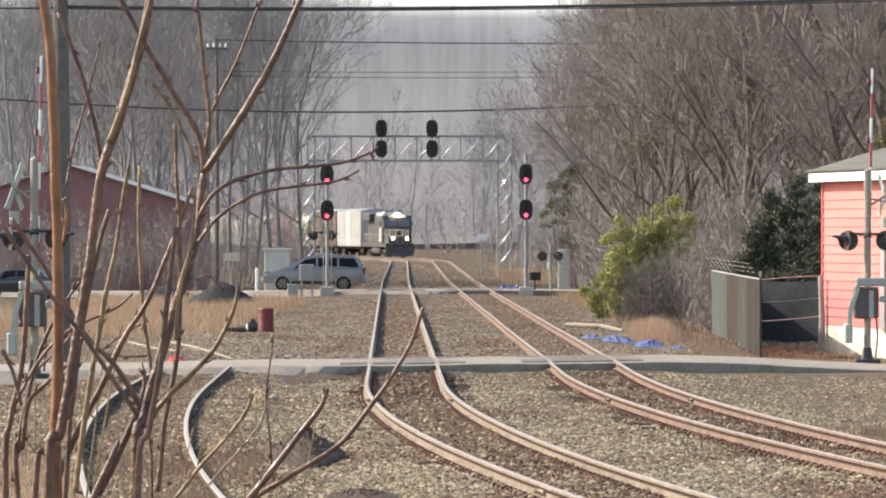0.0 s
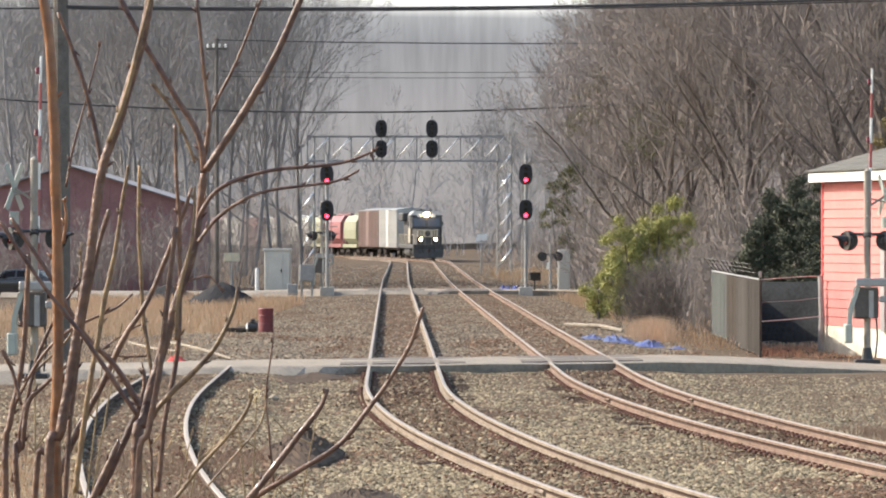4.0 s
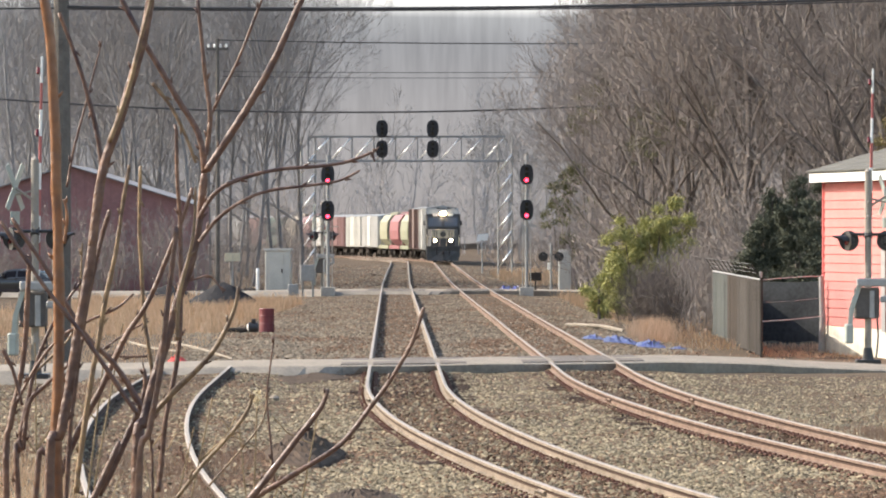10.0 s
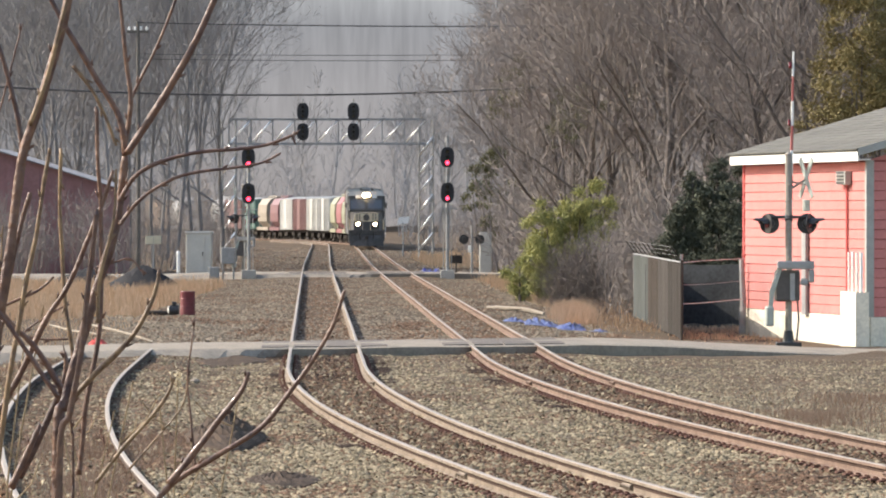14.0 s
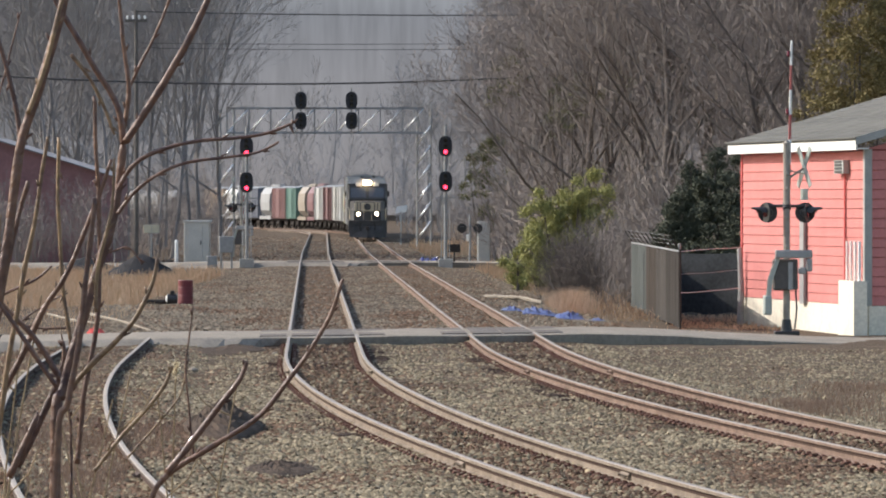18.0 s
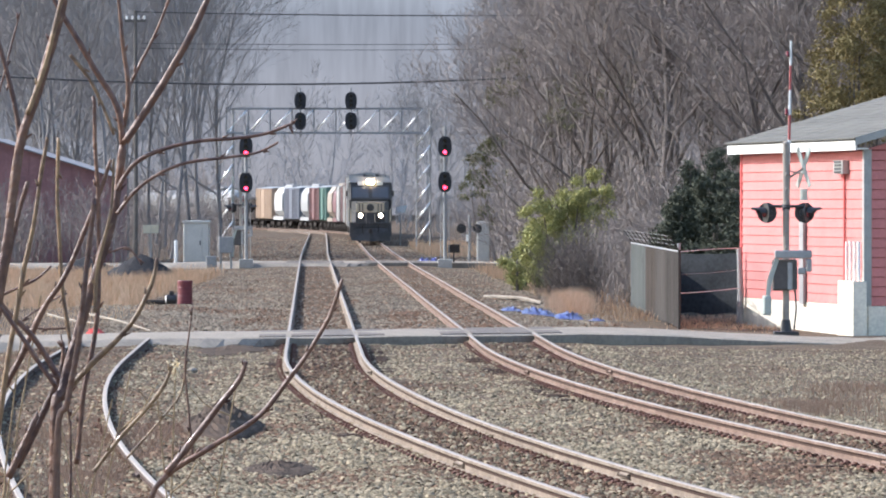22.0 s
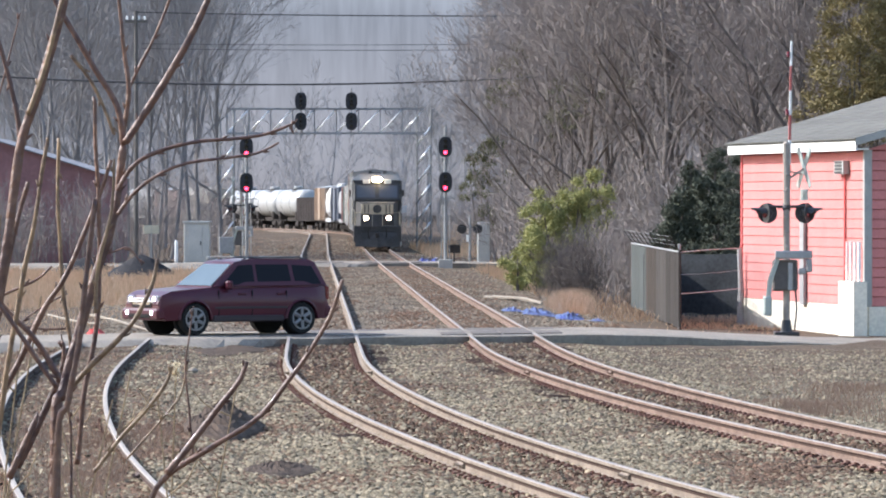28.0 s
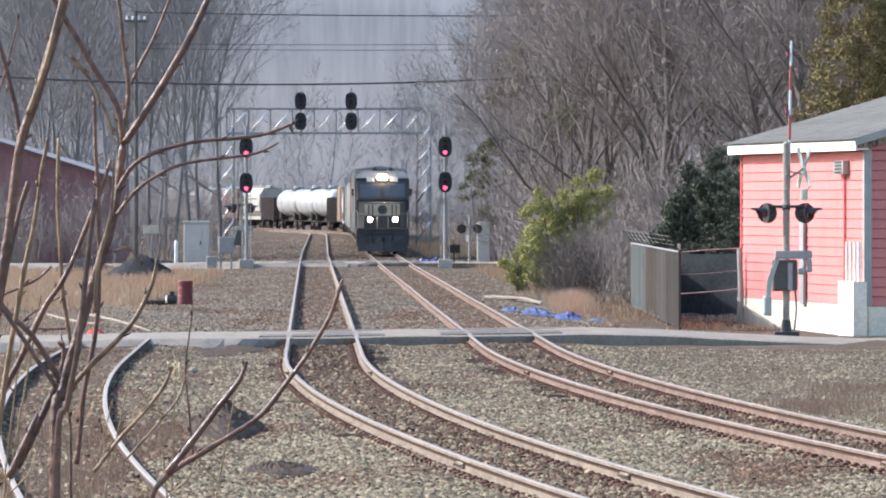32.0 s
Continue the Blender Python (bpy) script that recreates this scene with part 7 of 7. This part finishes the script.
def build_barn():
    t = thing("barn", "dark red gable-fronted metal barn", "barn")
    x0, x1, y0, y1, eave, ridge = -30.4, -17.3, 312.0, 327.0, 4.25, 6.28
    xm = (x0 + x1) / 2
    w = Mesh()
    w.add([(x0, y0, -.5), (x1, y0, -.5), (x1, y0, eave), (xm, y0, ridge), (x0, y0, eave), (x0, y1, -.5), (x1, y1, -.5), (x1, y1, eave), (xm, y1, ridge), (x0, y1, eave)],
          [(0, 1, 2, 3, 4), (9, 8, 7, 6, 5), (1, 6, 7, 2), (5, 0, 4, 9), (0, 5, 6, 1)])
    part("wall", w, [M_BARN], t)
    i = 0
    x = x0 + .15
    while x < x1 - .1:
        top = eave + (ridge - eave) * (1 - abs(x - xm) / ((x1 - x0) / 2)) - .05
        part("siding_rib", Mesh().box(x - .03, y0 - .04, -.4, x + .03, y0 - .002, top), [M_BARN], t)
        x += .45
    for s in (0, 1):
        a, b = ((x0 - .12, eave - .03), (xm, ridge + .02)) if s == 0 else ((xm, ridge + .02), (x1 + .12, eave - .03))
        q = [(a[0], y0 - .35, a[1]), (b[0], y0 - .35, b[1]), (b[0], y1 + .3, b[1]), (a[0], y1 + .3, a[1])]
        q += [(p[0], p[1], p[2] + .06) for p in q]
        part("roof", Mesh().add(q, [(3, 2, 1, 0), (4, 5, 6, 7), (0, 1, 5, 4), (1, 2, 6, 5), (2, 3, 7, 6), (3, 0, 4, 7)]), [M_BARNROOF], t, "pale metal roof")
    part("downpipe", Mesh().rod((x1 + .1, y0 - .1, -.3), (x1 + .1, y0 - .1, eave), .06, n=8), [M_GALV], t)
    part("barn_door", Mesh().box(-26, y0 - .08, -.3, -22.4, y0 - .041, 3.2), [M_BARN], t)
    s = thing("shed", "low shed with a pale roof behind the barn", "shed")
    part("wall", Mesh().box(-46, 318, -.4, -32, 330, 4.6), [M_BARN], s)
    part("roof", Mesh().add([(-46.4, 317.4, 4.6), (-31.6, 317.4, 4.6), (-31.6, 324, 6.4), (-46.4, 324, 6.4), (-46.4, 330.5, 4.6), (-31.6, 330.5, 4.6)], [(0, 1, 2, 3), (3, 2, 5, 4), (0, 3, 4), (1, 5, 2)]), [M_BARNROOF], s)


build_barn()
M_DARKCAR = mat("charcoal_paint", (0.03, 0.032, 0.036), 0.3, 0.2, 0.1, 2, coat=.5)
parked = build_vehicle("parked_car", "dark parked car beside the barn", M_DARKCAR,
    [(2.20, .40), (2.26, .60), (2.15, .78), (1.10, .92), (-2.0, .98), (-2.22, .90), (-2.22, .48), (-2.10, .34), (2.05, .32)],
    [(1.10, .90), (.40, 1.36), (-.1, 1.43), (-.9, 1.40), (-1.2, 1.34), (-1.75, .96)], (1.36, -1.30), .31, .88,
    [[(.72, .98), (.36, 1.30), (-.12, 1.34), (-.12, .98)], [(-.2, .98), (-.2, 1.34), (-.95, 1.31), (-1.25, .98)]], False, False)
parked.matrix_world = pose(-24.4, 287.0, -.36, 0, 0, 168)


# ---------------------------------------------------------------- far crossing equipment
def far_equipment():
    b = thing("signal_bungalow", "pale grey metal equipment bungalow", "cabinet", pose(-12.42, 301.2, -.32))
    part("body", Mesh().box(-.64, -.8, .15, .64, .8, 2.2, .03), [M_BUNG], b)
    part("roof", Mesh().box(-.70, -.86, 2.2, .70, .86, 2.32, .02), [M_BUNG], b)
    part("plinth", Mesh().box(-.6, -.75, 0, .6, .75, .15), [M_CONC], b)
    part("door", Mesh().box(-.42, -.83, .25, .30, -.802, 2.05, .01), [M_BUNG], b)
    part("handle", Mesh().box(.18, -.86, 1.1, .24, -.832, 1.3, .005), [M_BLACKM], b)
    p = thing("bollard", "white marker bollard by the far road", "bollard", pose(-13.4, 299.6, -.3))
    part("post", Mesh().lathe([(0, .09), (1.25, .09), (1.32, .05)], "z", 10), [M_WHITE], p)
    s = thing("road_sign", "pale rectangular road sign on a post", "sign", pose(-14.2, 290.2, -.3))
    part("post", Mesh().rod((0, 0, 0), (0, 0, 2.1), .035, n=6), [M_GALV], s)
    part("board", Mesh().box(-.38, -.03, 1.72, .38, -.01, 2.12, .006), [M_SIGN], s)
    g = build_gate(pose(-10.15, 300.2, -.28), 2.75, -1, "far crossing gate with raised arm and flashers", 78)
    c = thing("equipment_case", "small grey case on legs by the crossing", "cabinet", pose(-10.55, 290.4, -.3))
    part("case", Mesh().box(-.35, -.3, .75, .35, .3, 1.55, .03), [M_GALV], c)
    for sx in (-.25, .25):
        part("leg", Mesh().rod((sx, 0, 0), (sx, 0, .75), .05, n=6), [M_GALV], c)
    part("case", Mesh().box(-.95, -.25, .05, -.45, .25, .6, .03), [M_GALV], c)
    r = thing("crossing_flasher", "crossing flasher post with lit reflector", "crossing signal", pose(1.35, 299.8, -.3))
    part("post", Mesh().rod((0, 0, 0), (0, 0, 2.6), .06, n=8), [M_GALV], r)
    part("bar", Mesh().rod((-.5, 0, 2.0), (.5, 0, 2.0), .03, n=6), [M_BLACKM], r)
    for sx in (-.4, .4):
        part("lamp_background", Mesh().rod((sx, -.05, 1.9), (sx, -.09, 1.9), .24, n=16), [M_BLACKM], r)
        part("hood", Mesh().rod((sx, -.09, 1.9), (sx, -.35, 1.88), .12, .13, 10), [M_BLACKM], r)
    part("reflector", Mesh().box(-.18, -.12, 1.25, -.04, -.08, 1.6, .01), [M_SHINY], r)
    k = thing("warning_board", "dark square trackside board on a post", "sign", pose(.55, 292.8, -.3))
    part("post", Mesh().rod((0, 0, 0), (0, 0, 1.2), .04, n=6), [M_TRUCK], k)
    part("board", Mesh().box(-.3, -.02, .75, .3, .02, 1.15, .01), [M_TRUCK], k)
    q = thing("relay_cabinet", "tall grey relay cabinet by the far road", "cabinet", pose(2.05, 301.5, -.3))
    part("body", Mesh().box(-.32, -.4, 0, .32, .4, 2.25, .03), [M_BUNG], q)
    part("door", Mesh().box(-.26, -.43, .15, .26, -.402, 2.1, .01), [M_BUNG], q)
    w = thing("trackside_sign", "small white tilted board on a thin post", "sign", pose(-3.05, 432, -.3, 0, 0, 0))
    part("post", Mesh().rod((0, 0, 0), (0, 0, 2.5), .05, n=6), [M_GALV], w)
    part("board", Mesh().add([(-.42, 0, 2.35), (.38, 0, 2.45), (.46, .05, 2.95), (-.30, .05, 2.88), (-.42, .05, 2.35), (.38, .05, 2.45), (.46, .10, 2.95), (-.30, .10, 2.88)],
                             [(0, 1, 2, 3), (7, 6, 5, 4), (0, 4, 5, 1), (1, 5, 6, 2), (2, 6, 7, 3), (3, 7, 4, 0)]), [M_WHITE], w)


M_BUNG = mat("bungalow_paint", (0.46, 0.45, 0.41), 0.5, 0.1, 0.12, 1.5)
M_SIGN = mat("faded_sign", (0.55, 0.50, 0.36), 0.6, 0, 0.15, 4)
far_equipment()


# ---------------------------------------------------------------- heaps, tarps and scrap
M_DIRT = mat("dark_dirt", (0.075, 0.055, 0.041), 0.95, 0, 0.4, 3, .8, 14)
M_MILL = mat("asphalt_millings", (0.036, 0.035, 0.036), 0.95, 0, 0.35, 2, .3, 9)
M_TARP = mat("blue_tarp", (0.014, 0.016, 0.08), 0.28, 0, 0.35, 5, 1.0, 14, col2=(0.042, 0.052, 0.28))
M_CLOTH = mat("red_cloth", (0.50, 0.085, 0.075), 0.8, 0, 0.3, 9)
M_DRUM = mat("drum_paint", (0.15, 0.025, 0.03), 0.5, 0, 0.25, 5)
M_LOG = mat("bleached_wood", (0.27, 0.235, 0.19), 0.9, 0, 0.25, 5, .4)


def heap(name, label, x, y, rx, ry, h, m, seed, sharp=1.0, category="heap", lumps=1.0):
    """A loose pile with a ragged skirt and lumps."""
    v, f = [], []
    rings, n = 15, 46
    for i in range(rings + 1):
        u = i / rings
        for k in range(n):
            a = 2 * math.pi * k / n
            rr = u * (1 + .22 * noise.noise((math.cos(a) * 1.5, math.sin(a) * 1.5, seed)))
            px, py = x + rx * rr * math.cos(a), y + ry * rr * math.sin(a)
            z = h * max(0, 1 - u) ** sharp + lumps * h * (.22 * noise.noise((px * 4 / rx, py * 3 / rx, seed)) + .14 * noise.noise((px * 13 / rx, py * 9 / rx, seed))) * (1 - u * u)
            v.append((px, py, ground_z(px, py) + z - .04 * (u > .98)))
    for i in range(rings):
        for k in range(n):
            j = (k + 1) % n
            f.append((i * n + k, i * n + n + k, i * n + n + j, i * n + j))
    ob = part(name, Mesh().add(v, f), [m], None)
    return tagged(ob, label, category)


heap("asphalt_mound", "dark pile of asphalt millings by the far road", -12.6, 249, 1.9, 2.2, 1.15, M_MILL, 2.0, 1.0, lumps=.3)
heap("asphalt_mound", "dark pile of asphalt millings in dead grass", -15.4, 258, 2.4, 2.2, .9, M_MILL, 7.0, 1.1, lumps=.3)
heap("dirt_mound", "dark brown heap of spoil between the tracks", -3.12, 84.5, .62, 3.0, .46, M_DIRT, 3.0, .9)
heap("dirt_mound", "low heap of dark spoil in the ballast", -2.0, 72.5, .5, 1.8, .15, M_DIRT, 5.0, .8)
heap("dirt_mound", "low rubble heap at the end of the road", -4.55, 127.5, .9, 2.5, .14, M_DIRT, 8.0, .8)
heap("dirt_mound", "clump of dark soil beside the rail", -.95, 58.6, .22, .8, .12, M_DIRT, 9.0, .8)


def tarp(label, x, y, w, d, h, seed):
    v, f = [], []
    n, k = 22, 12
    for j in range(k + 1):
        for i in range(n + 1):
            a, b = i / n - .5, j / k - .5
            e = max(0, 1 - (2 * abs(a)) ** 2.2) * max(0, 1 - (2 * abs(b)) ** 2.2) * (.45 + 1.1 * abs(noise.noise((a * 4, b * 3, seed + 9))))
            z = h * e * (.45 + .9 * abs(noise.noise((a * 6, b * 6, seed))) + .5 * abs(noise.noise((a * 17, b * 15, seed))))
            px = x + w * a + .06 * noise.noise((a * 9, b * 9, seed + 4))
            py = y + d * b
            v.append((px, py, ground_z(px, py) + .02 + z))
    m = n + 1
    for j in range(k):
        for i in range(n):
            f.append((j * m + i, j * m + i + 1, j * m + m + i + 1, j * m + m + i))
    ob = part("tarpaulin", Mesh().add(v, f), [M_TARP], None)
    tagged(ob, label, "tarpaulin", "blue tarpaulins")


tarp("crumpled blue tarpaulin on the gravel", 2.75, 171, 1.0, 5, .22, 1)
tarp("torn blue tarpaulin scrap lying on gravel", 3.55, 168.5, .8, 4, .20, 2)
tarp("small torn blue tarpaulin scrap", 2.0, 173, .6, 3, .16, 3)
tarp("small shred of blue tarpaulin", 4.25, 164.5, .45, 3, .10, 4)
tarp("blue tarpaulin draped over a low heap", -.62, 306, 1.5, 2.5, .62, 5)


def scrap():
    d = thing("oil_drum", "dark red steel drum standing on gravel", "drum", pose(-8.25, 191, ground_z(-8.25, 191)))
    part("shell", Mesh().lathe([(0, .23), (.02, .245), (.25, .235), (.27, .25), (.29, .235), (.5, .235), (.52, .25), (.54, .235), (.74, .245), (.76, .23)], "z", 20), [M_DRUM], d)
    part("lid", Mesh().lathe([(.745, .22), (.75, .21)], "z", 20), [M_BLACKM], d)
    e = thing("scrap_motor", "black and white scrap motor beside the drum", "scrap", pose(-8.62, 189.6, ground_z(-8.6, 189.6)))
    part("casing", Mesh().lathe([(-.16, .12), (-.14, .17), (.14, .17), (.17, .11)], "x", 14, at=(0, 0, .18)), [M_BLACKM], e)
    part("end_bell", Mesh().lathe([(-.20, .05), (-.162, .13)], "x", 14, at=(0, 0, .2)), [M_WHITE], e)
    part("junction_box", Mesh().box(-.06, -.1, .34, .08, .08, .46, .015), [M_BLACKM], e)
    p = thing("steel_pipe", "length of dark pipe lying on the ground", "pipe", pose(-9.05, 190.2, ground_z(-9, 190) + .08))
    part("barrel", Mesh().lathe([(-.45, .06), (-.45, .085), (.30, .085), (.30, .06)], "x", 12), [M_TRUCK], p)
    part("flange", Mesh().lathe([(.30, .13), (.34, .13)], "x", 12), [M_TRUCK], p)
    c = heap("red_cloth", "small crumpled red cloth beside the road", -8.1, 138.9, .26, .6, .24, M_CLOTH, 4.0, .6, "cloth")
    rnd = random.Random(17)
    for i in range(5):
        a = Vector((1.4 + .25 * i, 198 - 1.6 * i, 0))
        b = a + Vector((rnd.uniform(.7, 1.2), -rnd.uniform(2, 5), 0))
        t = thing("plank", "bleached old plank lying on the ground", "plank", group="old planks")
        za, zb = ground_z(a.x, a.y) + .05 + .03 * i, ground_z(b.x, b.y) + .05
        part("board", Mesh().path([(a.x, a.y, za), ((a.x + b.x) / 2, (a.y + b.y) / 2, (za + zb) / 2 + .03), (b.x, b.y, zb)], [.045, .05, .035], 6), [M_LOG], t)
    for (x0, y0, x1, y1, z) in ((-8.95, 150, -6.9, 141, .10), (-10.4, 157, -8.6, 149, .08)):
        t = thing("fallen_branch", "fallen pale branch beside the road", "branch", group="fallen branches")
        part("limb", Mesh().path([(x0, y0, ground_z(x0, y0) + .30), ((x0 + x1) / 2, (y0 + y1) / 2, ground_z(x0, y0) + .22), (x1, y1, ground_z(x1, y1) + z)], [.035, .03, .02], 6), [M_LOG], t)
    # paper litter and pale stones near the rails
    for x, y in ((-5.6, 133.2 - 2.6), (-.6, 152), (-6.2, 129), (-3.5, 124), (-4.7, 112), (.5, 143.8)):
        s = rnd.uniform(.06, .11)
        t = tagged(part("pale_rock", Mesh().lathe([(0, s * .7), (s * .5, s), (s * .9, s * .6), (s, .01)], "z", 7), [M_LOG], None), "pale lump of limestone among the ballast", "rock", "pale rocks")
        t.location = (x, y, ground_z(x, y) - .01)


scrap()


# ---------------------------------------------------------------- what moves
def motions():
    times = [0, 2, 4, 6, 8, 10, 12, 14, 16, 18, 20, 22, 24, 26, 28, 30, 32]
    for back, ob in CARS:
        rows = []
        for t in times:
            p, h = on_line(front_at(t) + back)
            rows.append((t, Matrix.Translation(p) @ Matrix.Rotation(h, 4, "Z")))
        walk(ob, rows)
    rows = []
    for t in (0, 20, 23, 25, 26, 26.6, 27, 27.25, 27.5, 27.75, 28, 28.25, 28.5, 29, 29.5, 32):
        x = -4.77 + 8.65 * (28 - t)
        if t < 26:
            x = 12.4 + 33 * (1 - ((t - 20) / 6) ** 1.6) if t > 20 else 45.4
        rows.append((t, Matrix.Translation((x, road_mid(x) - .55, road_z(x) + 0.03)) @ Matrix.Rotation(math.pi + math.radians(33), 4, "Z")))
    SUV.scale = (.965, .965, .965)
    walk(SUV, rows)
    rows = []
    for t in (0, 1, 2, 4, 32):
        x = -10.35 - 9.9 * t
        rows.append((t, Matrix.Translation((x, 295.2, -0.05 - 0.06 * (x < -15))) @ Matrix.Rotation(math.pi, 4, "Z")))
    walk(VAN, rows)
    # wheels roll while their car is in view
    for name, speed, t0, t1 in (("sport_utility_car", 10.3, 26.4, 29.4), ("minivan", 9.9, 0.0, 2.4)):
        for w, r in ROLLERS[name]:
            n = round((t1 - t0) * 30)
            at = w.location.copy()
            rows = [(0, Matrix.Translation(at))] if t0 > 0 else []
            for i in range(n + 1):
                a = speed * i / 30 / r
                rows.append((t0 + i / 30, Matrix.Translation(at) @ Matrix.Rotation(a, 4, "Y")))
            rows.append((32, rows[-1][1]))
            walk(w, rows)


motions()
